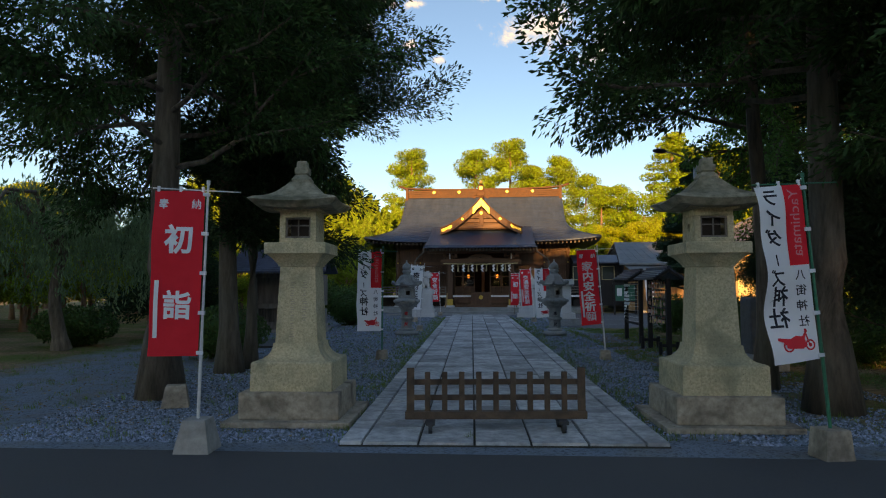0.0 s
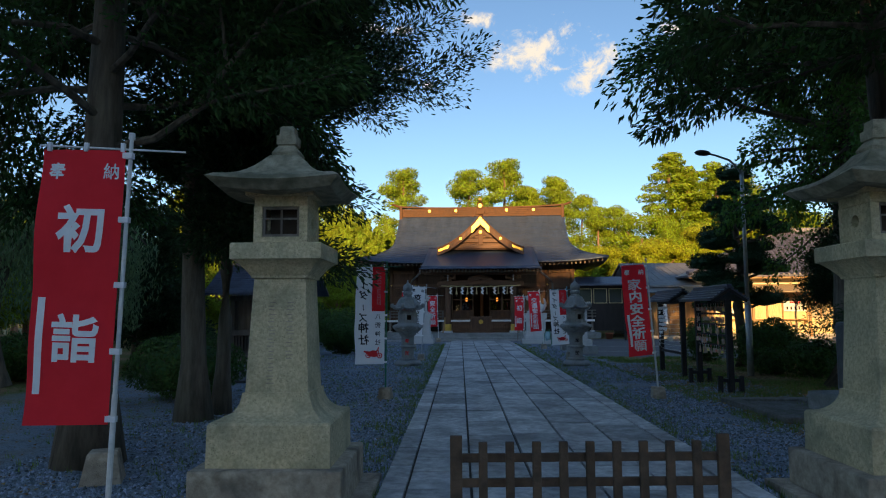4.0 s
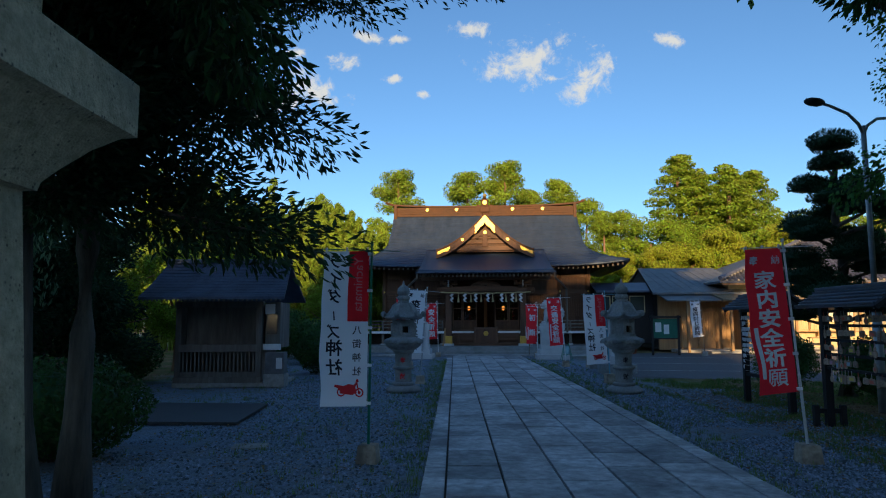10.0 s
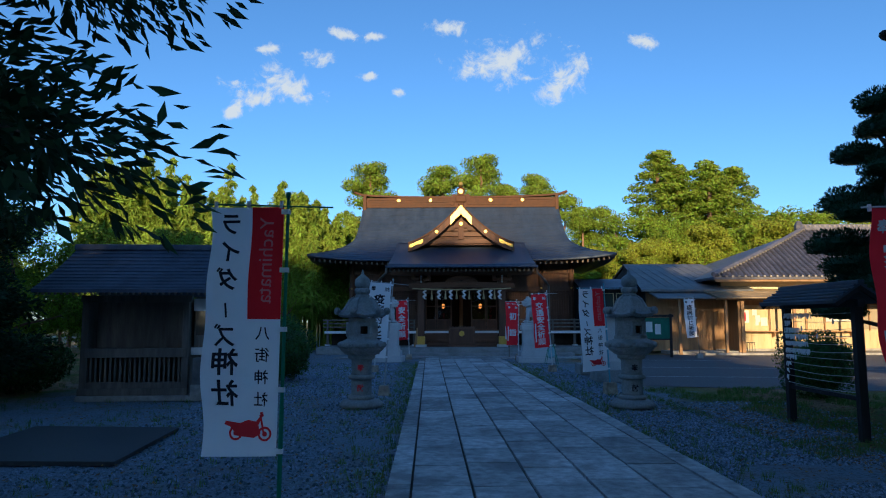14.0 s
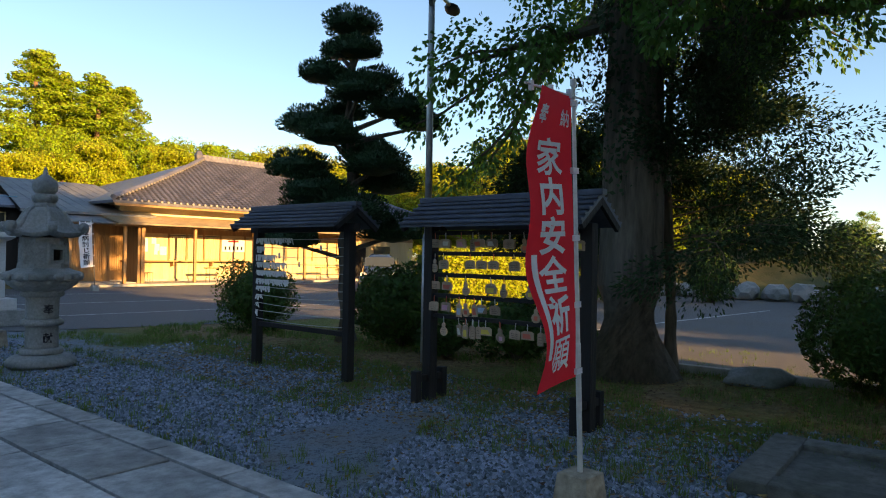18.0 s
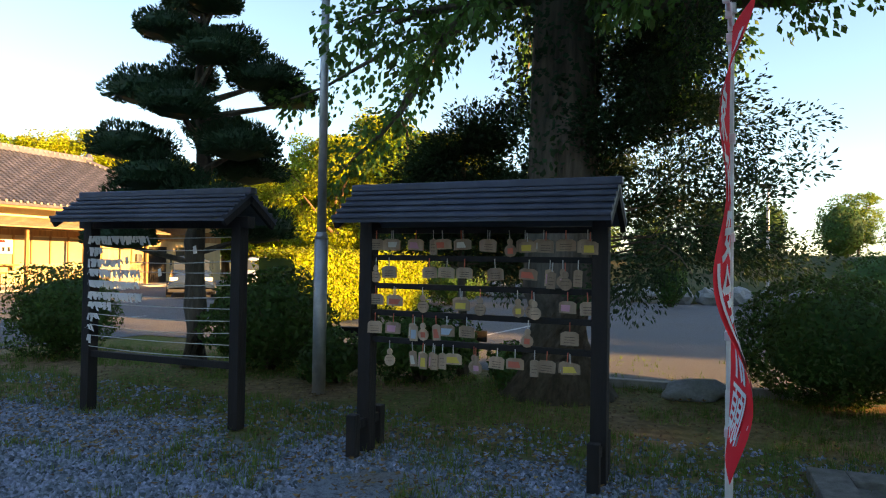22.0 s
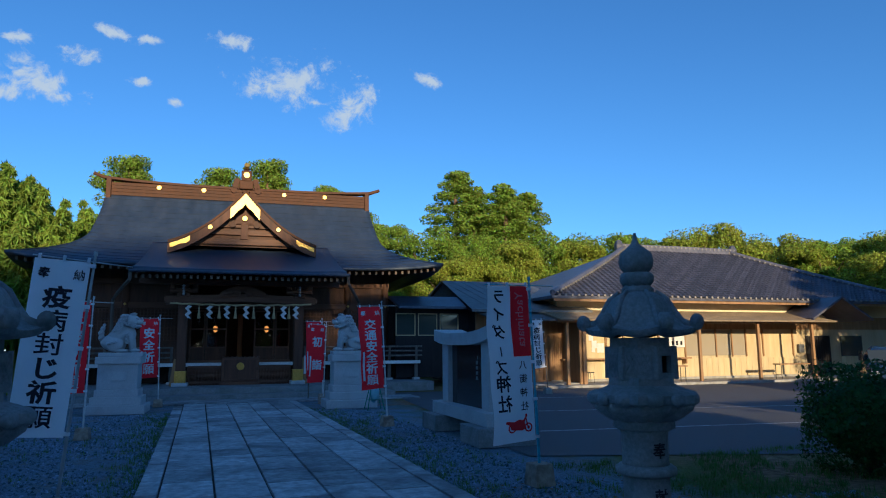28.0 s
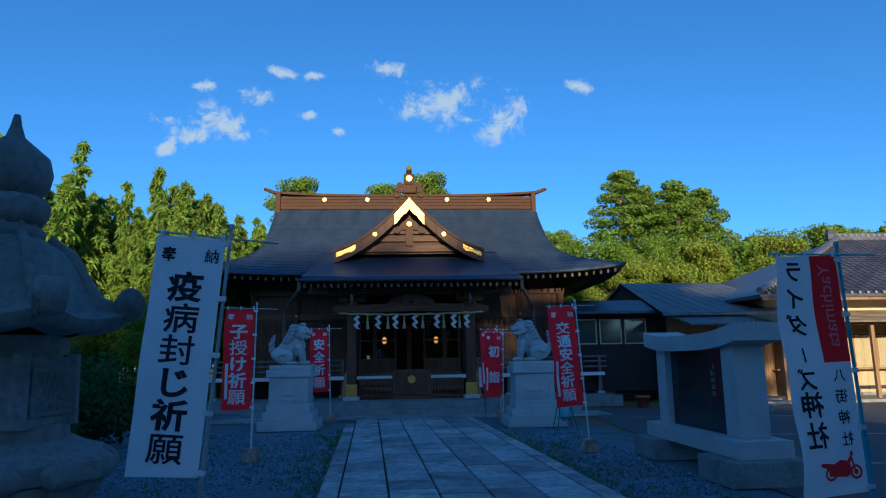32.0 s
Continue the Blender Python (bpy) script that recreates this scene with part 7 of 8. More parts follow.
for x, w, z in ((-0.32, 0.14, 1.3), (0.05, 0.12, 1.2)):
    part("paper", abox(x - w, x + w, -0.026, -0.02, z - 0.22, z + 0.22), PAPER, nb)
pt = thing("flower_pot", pose(7.4, 42.7, 0.002), "terracotta plant pot by the hall", "plant pot")
part("pot", turned(bmn(), [(0.16, 0), (0.22, 0.3), (0.24, 0.3), (0.24, 0.36), (0.2, 0.36), (0.19, 0.3)], 20), RUST_RED, pt, "", True)
gs = thing("wire_stand", pose(3.2, 36.9, 0), "folding green wire stand with a pale blue bag", "stand")
for sx in (-1, 1):
    for sy in (-1, 1):
        part("leg", tube(bmn(), (sx * 0.22, sy * 0.2, 0), (sx * 0.08, sy * 0.05, 0.72), 0.012, 0.012, 6), POLE_GREEN, gs)
for z, r in ((0.25, 0.17), (0.62, 0.1)):
    part("ring", abox(-r, r, -r * 0.8, r * 0.8, z, z + 0.012), POLE_GREEN, gs)
bm = bmn()
blob(bm, (0, 0, 0.42), 0.15, 2, 0.5, 4, (0.9, 0.7, 1.6))
part("bag", bm, material("pale_blue_plastic", (0.2, 0.38, 0.45), (0.35, 0.52, 0.58), 6, 0.5, 0.2, 30, stain=0.3), gs, "pale blue bag", True)
wb = thing("white_box", pose(2.15, 41.1, 0.045), "white notice board standing by the steps", "notice board")
part("panel", abox(-0.16, 0.16, -0.01, 0.01, 0.75, 1.3, 0.004), WHITE, wb)
part("post", abox(-0.02, 0.02, 0.01, 0.04, 0, 1.1), WOOD_GREY, wb)


# ---------------------------------------------------------------- parked cars
def car(m, paint, label):
    t = thing("car", m, label, "car", "parked cars")
    sect = [(-2.05, 0.35, 0.55), (-2.1, 0.45, 0.8), (-1.9, 0.5, 1.0), (-1.5, 0.5, 1.42), (-0.6, 0.5, 1.52), (0.35, 0.5, 1.46), (1.05, 0.5, 0.98), (1.85, 0.48, 0.84), (2.05, 0.42, 0.6), (2.0, 0.35, 0.4)]

    def body(u, v):
        i = min(int(u * (len(sect) - 1)), len(sect) - 2)
        f = u * (len(sect) - 1) - i
        x = sect[i][0] * (1 - f) + sect[i + 1][0] * f
        zt = sect[i][2] * (1 - f) + sect[i + 1][2] * f
        a = math.pi * v
        w = 0.82 - 0.16 * max(0, (zt - 0.95)) * abs(math.sin(a)) - 0.05 * u * (1 - u)
        return (x, -w * math.cos(a) * (1 if abs(math.cos(a)) > 0.5 else 1.0), 0.3 + (zt - 0.3) * min(1, 1.25 * math.sin(a)) ** 0.8)
    part("body", grid(bmn(), body, 36, 16), paint, t, "", True)
    part("underbody", abox(-2.0, 1.95, -0.78, 0.78, 0.22, 0.34, 0.02), DARK_METAL, t)
    for s in (-1, 1):
        part("side_window", abox(-1.45, 0.55, *sorted((s * 0.745, s * 0.765)), 1.02, 1.36, 0.01), GLASS_DARK, t)
        for x in (-1.3, 1.3):
            w = part("wheel", tube(bmn(), (x, s * 0.68, 0.3), (x, s * 0.84, 0.3), 0.3, 0.3, 20), DARK_METAL, t)
            part("rim", tube(bmn(), (x, s * 0.84, 0.3), (x, s * 0.85, 0.3), 0.19, 0.17, 16), STEEL, w)
        part("headlight", abox(1.86, 2.0, *sorted((s * 0.45, s * 0.72)), 0.62, 0.76, 0.02), PAPER, t)
    ws = part("windscreen", abox(0, 0.02, -0.62, 0.62, 0, 0.62), GLASS_DARK, t)
    ws.matrix_basis = pose(1.06, 0, 1.0, 0, -54)
    return t


car(pose(22.6, 34.4, 0.002, 0, 0, 216), material("white_car_paint", (0.6, 0.62, 0.65), (0.7, 0.72, 0.74), 2, 0.25, 0.0, stain=0.0), "white parked hatchback on the asphalt")
car(pose(20.0, 35.6, 0.002, 0, 0, 222), material("blue_car_paint", (0.02, 0.035, 0.07), (0.03, 0.05, 0.09), 2, 0.2, 0.0, stain=0.0), "dark blue parked car on the asphalt")


# ---------------------------------------------------------------- trees and plants
def limb(bm, p, d, length, r, rng, depth, tips, up=0.0, wander=0.25, seg=6):
    """A bent limb that forks; the ends of its twigs are collected in tips."""
    pts, radii = [Vector(p)], [r]
    d = Vector(d).normalized()
    n = 5
    for k in range(n):
        d = (d + Vector((rng.uniform(-1, 1), rng.uniform(-1, 1), rng.uniform(-1, 1) + up)) * wander).normalized()
        pts.append(pts[-1] + d * length / n)
        radii.append(r * (1 - 0.72 * (k + 1) / n))
    path_tube(bm, pts, radii, seg)
    for k in range(2, n + 1):
        tips.append((pts[k].copy(), d.copy()))
    if depth:
        for k in (2, 3, 4):
            a = rng.uniform(0, 2 * math.pi)
            nd = (d + 0.9 * Vector((math.cos(a), math.sin(a), rng.uniform(-0.2, 0.5)))).normalized()
            limb(bm, pts[k], nd, length * 0.55, radii[k] * 0.75, rng, depth - 1, tips, up, wander, 5)


def crown_mesh(name, tips, per, spread, size, mat, rng, aspect=0.45, droop=0.2, squash=(1, 1, 0.7)):
    cs, ds, ss = [], [], []
    for p, d in tips:
        q, w = ball_points(rng, p, spread * rng.uniform(0.7, 1.25), per, squash, 0.2)
        cs.append(q)
        ds.append(w * 0.7 + np.array(d)[None, :] * 0.6 + rng.normal(size=(per, 3)) * 0.35)
        ss.append(rng.uniform(0.65, 1.3, per) * size)
    return leaves_mesh(name, np.concatenate(cs), np.concatenate(ds), np.concatenate(ss), mat, aspect, rng, droop)


def trunk_bm(height, r, rng, flare=1.5, bend=0.15, seg=14):
    bm = bmn()
    n = 12
    pts, radii = [], []
    for k in range(n + 1):
        f = k / n
        pts.append((bend * noise.noise(Vector((f * 2.3, r * 9, 0.3))) * height * 0.1, bend * noise.noise(Vector((f * 2.1, 4.2, r * 7))) * height * 0.1, height * f))
        radii.append(r * (1 - 0.75 * f) * (1 + (flare - 1) * max(0, 1 - f * 12) ** 2))
    path_tube(bm, pts, radii, seg)
    for v in bm.verts:
        v.co.x += 0.06 * r * noise.noise(v.co * 6)
        v.co.y += 0.06 * r * noise.noise(v.co * 6 + Vector((9, 0, 0)))
    return bm, pts


def near_tree(m, label, height, r, bark, leaf, seed, first, reach, n_limbs, per, spread, size, aspect, droop, up, lean_to=None, squash=(1, 1, 0.7), depth=1, top=0.6, sector=None):
    rng = random.Random(seed)
    nrng = np.random.RandomState(seed)
    t = thing("tree", m, label, "tree")
    bm, pts = trunk_bm(height, r, rng)
    part("trunk", bm, bark, t, "", True)
    tips = []
    for k in range(n_limbs):
        bm = bmn()
        f = k / (n_limbs - 1)
        z = first + (height * 0.93 - first) * f
        i = min(int(z / height * 12), 11)
        a = k * 2.399 + rng.uniform(-0.3, 0.3)
        if sector:
            inside = rng.random() < 0.65
            a = math.radians(rng.uniform(*sector)) if inside else a
        ln = reach * (1 - (1 - top) * f) * rng.uniform(0.75, 1.15) * (0.55 if sector and not inside else 1.0)
        limb(bm, (pts[i][0], pts[i][1], z), (math.cos(a), math.sin(a), 0.25 - droop * 0.5), ln, r * 0.2 * (1 - 0.6 * f), rng, depth, tips, up)
        part("limb", bm, bark, t)
    me = crown_mesh("crown", tips, per, spread, size, leaf, nrng, aspect, droop, squash)
    c = new("crown", me)
    c.parent = t
    return t


near_tree(pose(-4.92, 11.8, 0), "tall dark conifer with rough bark beside the stone lantern", 11.5, 0.25, BARK, LEAF_CONIFER, 3, 3.4, 3.3, 44, 210, 0.5, 0.1, 0.36, 0.3, -0.05, squash=(1, 1, 0.55))
near_tree(pose(4.32, 10.85, 0), "tall dark conifer with smooth straight trunk near the road", 11.5, 0.25, BARK, LEAF_CONIFER, 8, 4.0, 3.1, 54, 155, 0.5, 0.11, 0.36, 0.25, -0.04, squash=(1, 1, 0.55))
near_tree(pose(4.25, 12.85, 0), "slender dark conifer behind the stone lantern", 10, 0.15, BARK, LEAF_CONIFER, 12, 5.6, 2.0, 26, 170, 0.48, 0.1, 0.36, 0.25, -0.03, squash=(1, 1, 0.55))
near_tree(pose(-5.0, 14.7, 0), "dark broadleaf evergreen with dense drooping leafy branches", 10, 0.2, BARK, LEAF_DARK, 21, 2.5, 1.65, 62, 150, 0.5, 0.108, 0.32, 0.08, 0.07, top=1.3, sector=(-65, 20))
near_tree(pose(-4.8, 15.4, 0), "slim dark evergreen with long leafy boughs over the gravel", 9, 0.12, BARK, LEAF_DARK, 24, 3.6, 2.9, 36, 165, 0.48, 0.095, 0.32, 0.0, 0.1, top=1.0, sector=(-15, 50))
gk = near_tree(pose(7.35, 18.8, 0), "old ginkgo with a thick ridged trunk and drooping leaf sprays", 14, 0.46, BARK, LEAF_GINKGO, 31, 4.5, 4.2, 78, 115, 0.44, 0.078, 0.8, 0.42, -0.1, squash=(0.7, 0.7, 1.1), sector=(-165, 70))
# short leafy shoots up the trunk
nrng = np.random.RandomState(32)
n = 9000
aa, zz = nrng.uniform(0, 2 * math.pi, n), 2.3 + 6.5 * nrng.rand(n) ** 0.8
dd = 0.42 + 0.42 * nrng.rand(n) * (0.6 + 0.5 * np.sin(aa * 3 + zz * 2.3)) * np.clip((zz - 2.0) / 1.6, 0.25, 1.0)
q = np.stack([dd * np.cos(aa), dd * np.sin(aa), zz], 1)
w = np.stack([np.cos(aa), np.sin(aa), 0.2 + 0 * aa], 1)
o = new("trunk_foliage", leaves_mesh("trunk_foliage", q, w + nrng.normal(size=(n, 3)) * 0.6, nrng.uniform(0.05, 0.09, n), LEAF_DARK, 0.7, nrng, 0.3, True))
o.parent = gk
near_tree(pose(7.75, 18.45, 0), "dark camellia with spreading low branches under the ginkgo", 4.4, 0.09, BARK, LEAF_DARK, 37, 1.5, 2.1, 34, 110, 0.36, 0.06, 0.45, 0.1, 0.04, sector=(-115, -20))
near_tree(pose(7.9, 20.2, 0), "dark camellia behind the plaque rack", 3.3, 0.07, BARK, LEAF_DARK, 41, 1.3, 0.95, 24, 110, 0.32, 0.06, 0.45, 0.1, 0.05)
near_tree(pose(-10.6, 24.4, 0), "dense dark evergreen beside the side shrine", 4.4, 0.13, BARK, LEAF_DARK, 51, 0.7, 1.7, 30, 110, 0.5, 0.12, 0.4, 0.1, 0.05)


near_tree(pose(5.9, 9.0, 0), "dark conifer with low boughs beside the road", 10.5, 0.2, BARK, LEAF_CONIFER, 61, 2.6, 2.0, 30, 150, 0.5, 0.11, 0.36, 0.3, -0.04, squash=(1, 1, 0.55))
near_tree(pose(6.1, 12.2, 0), "dense dark evergreen behind the conifers by the road", 5.5, 0.12, BARK, LEAF_DARK, 55, 0.8, 1.25, 30, 80, 0.5, 0.11, 0.42, 0.1, 0.05)


def cloud_pine(m):
    """A garden pine clipped into flat pads."""
    rng = random.Random(17)
    nrng = np.random.RandomState(17)
    t = thing("garden_pine", m, "tall garden pine clipped into rounded layered pads", "tree")
    bm = bmn()
    pts = [(0, 0, 0), (0.05, 0.05, 0.8), (-0.05, 0.0, 1.7), (0.06, -0.05, 2.7), (0, 0.04, 3.8), (0.04, 0, 4.8), (0, 0, 5.5)]
    path_tube(bm, pts, [0.2, 0.16, 0.14, 0.11, 0.085, 0.06, 0.03], 12)
    part("trunk", bm, BARK, t, "", True)
    # pad: angle (0 = +x), distance, height, radius
    pads = [(0, 0.0, 5.45, 0.52), (80, 0.45, 5.05, 0.4), (250, 0.45, 4.95, 0.45), (150, 0.6, 4.55, 0.5), (330, 0.6, 4.5, 0.5), (240, 0.75, 4.2, 0.5), (60, 0.75, 4.05, 0.5), (120, 0.95, 3.75, 0.6), (285, 1.25, 3.95, 0.55), (300, 1.65, 3.75, 0.45),
            (200, 0.95, 3.45, 0.55), (20, 0.9, 3.4, 0.55), (140, 1.15, 2.95, 0.62), (265, 1.0, 3.0, 0.62), (330, 1.0, 2.75, 0.6), (170, 0.9, 2.55, 0.62), (100, 1.1, 2.3, 0.6), (230, 1.0, 2.2, 0.66), (300, 1.1, 1.9, 0.6), (130, 1.3, 1.75, 0.5)]
    for a, d, z, r in pads:
        d *= 0.72
        r *= 0.95
        x, y = d * math.cos(math.radians(a)), d * math.sin(math.radians(a))
        bm = bmn()
        path_tube(bm, [(0, 0, z - 0.35), (x * 0.5, y * 0.5, z - 0.22), (x, y, z - 0.1)], [0.05, 0.04, 0.02], 6)
        part("limb", bm, BARK, t)
        bm = bmn()
        blob(bm, (x, y, z), r * 0.84, 2, 0.2, int(a), (1, 1, 0.42))
        part("pad_core", bm, LEAF_PINE, t)
        n = int(4600 * r)
        q, w = ball_points(nrng, (x, y, z), r, n, (1, 1, 0.55), 0.7)
        lump = np.array([0.13 * noise.noise(Vector(p) * 3.5) for p in q])
        q = q + w * lump[:, None]
        q[:, 2] = np.maximum(q[:, 2], z - 0.2 * r)
        w = w * 0.8 + np.array([0, 0, 0.5])
        me = leaves_mesh("needle_pad", q, w + nrng.normal(size=(n, 3)) * 0.35, nrng.uniform(0.05, 0.09, n), LEAF_PINE, 0.3, nrng)
        o = new("needle_pad", me)
        o.parent = t
    return t


cloud_pine(pose(6.9, 23.7, 0))


def bush(m, label, rx, ry, h, leaf, size, n, seed, clipped=True):
    nrng = np.random.RandomState(seed)
    t = thing("bush", m, label, "bush", "garden bushes")
    q, w = ball_points(nrng, (0, 0, h * 0.5), 1.0, n, (rx, ry, h * 0.52), 0.8 if clipped else 0.5)
    lump = np.array([noise.noise(Vector(p) * 2.2 + Vector((seed, 0, 0))) + 0.5 * noise.noise(Vector(p) * 5) for p in q]) * (0.1 if clipped else 0.22)
    q = q + w * lump[:, None]
    q[:, 2] = np.abs(q[:, 2]) + 0.02
    o = new("foliage", leaves_mesh("foliage", q, w + nrng.normal(size=(n, 3)) * 0.6, nrng.uniform(0.7, 1.3, n) * size, leaf, 0.5, nrng, 0.0, True))
    o.parent = t
    rng = random.Random(seed)
    for k in range(7):
        a = k * 0.9
        bm = bmn()
        path_tube(bm, [(0.05 * math.cos(a), 0.05 * math.sin(a), 0), (rx * 0.3 * math.cos(a), ry * 0.3 * math.sin(a), h * 0.35), (rx * 0.65 * math.cos(a), ry * 0.65 * math.sin(a), h * 0.65)], [0.025, 0.018, 0.006], 5)
        part("stem", bm, BARK, t)
    bm = bmn()
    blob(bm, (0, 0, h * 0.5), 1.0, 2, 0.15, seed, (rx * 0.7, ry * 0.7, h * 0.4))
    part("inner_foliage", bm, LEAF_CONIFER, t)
    return t


bush(pose(-6.1, 17.2, 0), "rounded dark green clipped bush on the gravel", 1.12, 1.0, 1.15, LEAF_BUSH, 0.07, 7000, 1)
bush(pose(7.85, 15.9, 0), "large rounded clipped bush by the car park", 1.05, 1.05, 1.35, LEAF_BUSH, 0.06, 11000, 2)
bush(pose(6.75, 26.0, 0), "layered dark green bush at the edge of the asphalt", 0.78, 0.75, 1.3, LEAF_BUSH, 0.065, 9000, 3, False)
bush(pose(7.2, 22.7, 0), "dark bush behind the fortune rack", 0.95, 0.85, 1.3, LEAF_BUSH, 0.09, 7000, 5, False)
bush(pose(6.8, 21.4, 0), "small low bush by the lamp post", 0.4, 0.4, 0.55, LEAF_BUSH, 0.09, 1800, 6, False)
bush(pose(7.3, 20.5, 0), "dark low bush behind the plaque rack", 0.7, 0.7, 0.9, LEAF_BUSH, 0.09, 3500, 7, False)
bush(pose(7.2, 19.3, 0), "small shrub at the ginkgo's foot", 0.35, 0.35, 0.5, LEAF_BUSH, 0.08, 1200, 8, False)
bush(pose(6.6, 11.2, 0), "rounded bush beyond the conifer", 0.95, 0.95, 1.15, LEAF_BUSH, 0.07, 5000, 9)
bush(pose(-5.4, 30.5, 0), "dark green bush beside the side shrine", 0.95, 0.9, 1.3, LEAF_BUSH, 0.09, 5000, 10)
bush(pose(-6.6, 35.5, 0), "loose dark green bush growing wild by the gravel", 1.4, 1.2, 1.7, LEAF_BUSH, 0.12, 6000, 11, False)
bush(pose(-9.2, 39.0, 0), "tall loose green bush at the wood's edge", 1.7, 1.5, 2.2, LEAF_BUSH, 0.14, 6000, 12, False)
bush(pose(-10.6, 27.5, 0), "broad dark bush beside the side shrine", 1.3, 1.1, 1.3, LEAF_BUSH, 0.1, 5000, 13)
bush(pose(-11.5, 20.5, 0), "broad dark bush under the weeping tree", 1.2, 1.0, 1.1, LEAF_BUSH, 0.1, 4000, 14)
for k, (x, y, r, h) in enumerate(((23.4, 22.6, 0.85, 1.9), (23.0, 12.4, 1.3, 1.9), (20.8, 25.2, 1.2, 1.6), (24.2, 18.4, 0.6, 2.1))):
    bush(pose(x, y, 0), "round clipped shrub at the far side of the car park", r, r, h, LEAF_BUSH, 0.1, 3500, 20 + k)

# hedge
nrng = np.random.RandomState(70)
hd = thing("hedge", pose(15.3, 25.9, 0, 0, 0, 90), "long clipped hedge lit yellow green at the car park", "hedge")
n = 26000
q = nrng.uniform(-1, 1, (n, 3)) * np.array([0.55, 3.6, 0.8])
f = nrng.randint(0, 3, n)
q[f == 0, 0] = np.sign(q[f == 0, 0]) * 0.55
q[f == 1, 2] = 0.8
q[f == 2, 0] = -0.55
w = np.stack([np.sign(q[:, 0]) * (f != 1), np.zeros(n), 0.6 + 0 * f + (f == 1)], 1)
q += nrng.normal(size=(n, 3)) * 0.06
q[:, 2] += 0.82
# yellow-green leaf colour carries the low sun on the hedge
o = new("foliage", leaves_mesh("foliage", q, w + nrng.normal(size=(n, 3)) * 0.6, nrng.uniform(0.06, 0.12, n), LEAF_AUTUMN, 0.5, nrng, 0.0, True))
o.parent = hd
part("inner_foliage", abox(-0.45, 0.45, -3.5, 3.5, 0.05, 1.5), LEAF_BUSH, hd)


# ---------------------------------------------------------------- distant woods
def wood_tree(kind, seed):
    """A far tree of unit scale in metres: trunk and crown."""
    rng = random.Random(seed)
    nrng = np.random.RandomState(seed)
    t = new("tree")
    t.matrix_basis = pose(0, 0, 0)
    if kind == "pine":
        h = 15
        bm, pts = trunk_bm(h * 0.92, 0.26, rng, 1.2, 0.5, 8)
        part("trunk", bm, BARK_PINE, t)
        cl = []
        for k in range(38):
            f = rng.random() ** 0.8
            a = k * 2.399
            z = h * (0.47 + 0.51 * f)
            rad = (0.4 + 2.0 * math.sin(math.pi * min(1, 0.18 + 0.8 * f))) * rng.uniform(0.5, 1)
            cl.append((rad * math.cos(a), rad * math.sin(a), z, rng.uniform(0.8, 1.35)))
        cs = [ball_points(nrng, c[:3], c[3] * 0.9, 420, (1, 1, 0.64), 0.4) for c in cl]
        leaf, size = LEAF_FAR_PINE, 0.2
    elif kind == "cedar":
        h = 16
        bm, pts = trunk_bm(h * 0.95, 0.28, rng, 1.2, 0.2, 8)
        part("trunk", bm, BARK_PINE, t)
        cs = []
        for k in range(52):
            f = k / 51
            a = k * 2.399
            rad = (2.6 * (1 - f) ** 0.75 + 0.25) * rng.uniform(0.6, 1.05)
            cs.append(ball_points(nrng, (rad * math.cos(a), rad * math.sin(a), h * (0.22 + 0.76 * f)), 1.1 - 0.5 * f, 340, (1, 1, 0.66), 0.4))
        leaf, size = LEAF_FAR_PINE, 0.2
    elif kind == "bamboo":
        h = 9.5
        cs = []
        for k in range(9):
            a, d = rng.uniform(0, 6.28), rng.uniform(0.1, 1.3)
            x, y = d * math.cos(a), d * math.sin(a)
            lx, ly = rng.uniform(-1, 1), rng.uniform(-1, 1)
            hh = h * rng.uniform(0.75, 1.05)
            pp = [(x + lx * (s / 6) ** 2.4, y + ly * (s / 6) ** 2.4, hh * s / 6 - (0.5 if s == 6 else 0)) for s in range(7)]
            bm = bmn()
            path_tube(bm, pp, [0.05, 0.05, 0.045, 0.04, 0.03, 0.02, 0.008], 6)
            part("culm", bm, LEAF_BAMBOO, t)
            for s in range(16):
                f = 0.35 + 0.65 * s / 15
                px = x + lx * f ** 2.4 + rng.uniform(-0.5, 0.5) * (1.2 - f)
                py = y + ly * f ** 2.4 + rng.uniform(-0.5, 0.5) * (1.2 - f)
                cs.append(ball_points(nrng, (px, py, hh * f - 0.3), 0.8 * (1.2 - f), 95, (1, 1, 0.6), 0.3))
        leaf, size = LEAF_BAMBOO, 0.36
    else:
        h = 10
        bm, pts = trunk_bm(h * 0.7, 0.22, rng, 1.3, 0.6, 8)
        for k in range(6):
            limb(bm, (0, 0, h * (0.25 + 0.06 * k)), (math.cos(k * 2.4), math.sin(k * 2.4), 0.9), h * 0.35, 0.1, rng, 0, [], 0.1, 0.2, 5)
        part("trunk", bm, BARK_PINE, t)
        cs = []
        for k in range(44):
            a = k * 2.399
            f = rng.random()
            rad = 3.1 * math.sin(math.pi * (0.15 + 0.75 * f)) * rng.uniform(0.45, 1.0)
            cs.append(ball_points(nrng, (rad * math.cos(a), rad * math.sin(a), h * (0.22 + 0.72 * f)), rng.uniform(0.6, 1.15), 360, (1, 1, 0.7), 0.45))
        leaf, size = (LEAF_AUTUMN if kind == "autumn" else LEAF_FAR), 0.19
    q = np.concatenate([c[0] for c in cs])
    w = np.concatenate([c[1] for c in cs])
    n = len(q)
    w = w + nrng.normal(size=(n, 3)) * 0.6
    me = leaves_mesh("crown", q, w, nrng.uniform(0.65, 1.35, n) * size, leaf, 0.2 if kind == "bamboo" else 0.5, nrng, 0.5 if kind == "bamboo" else 0.0, kind != "bamboo")
    o = new("crown", me)
    o.parent = t
    return t


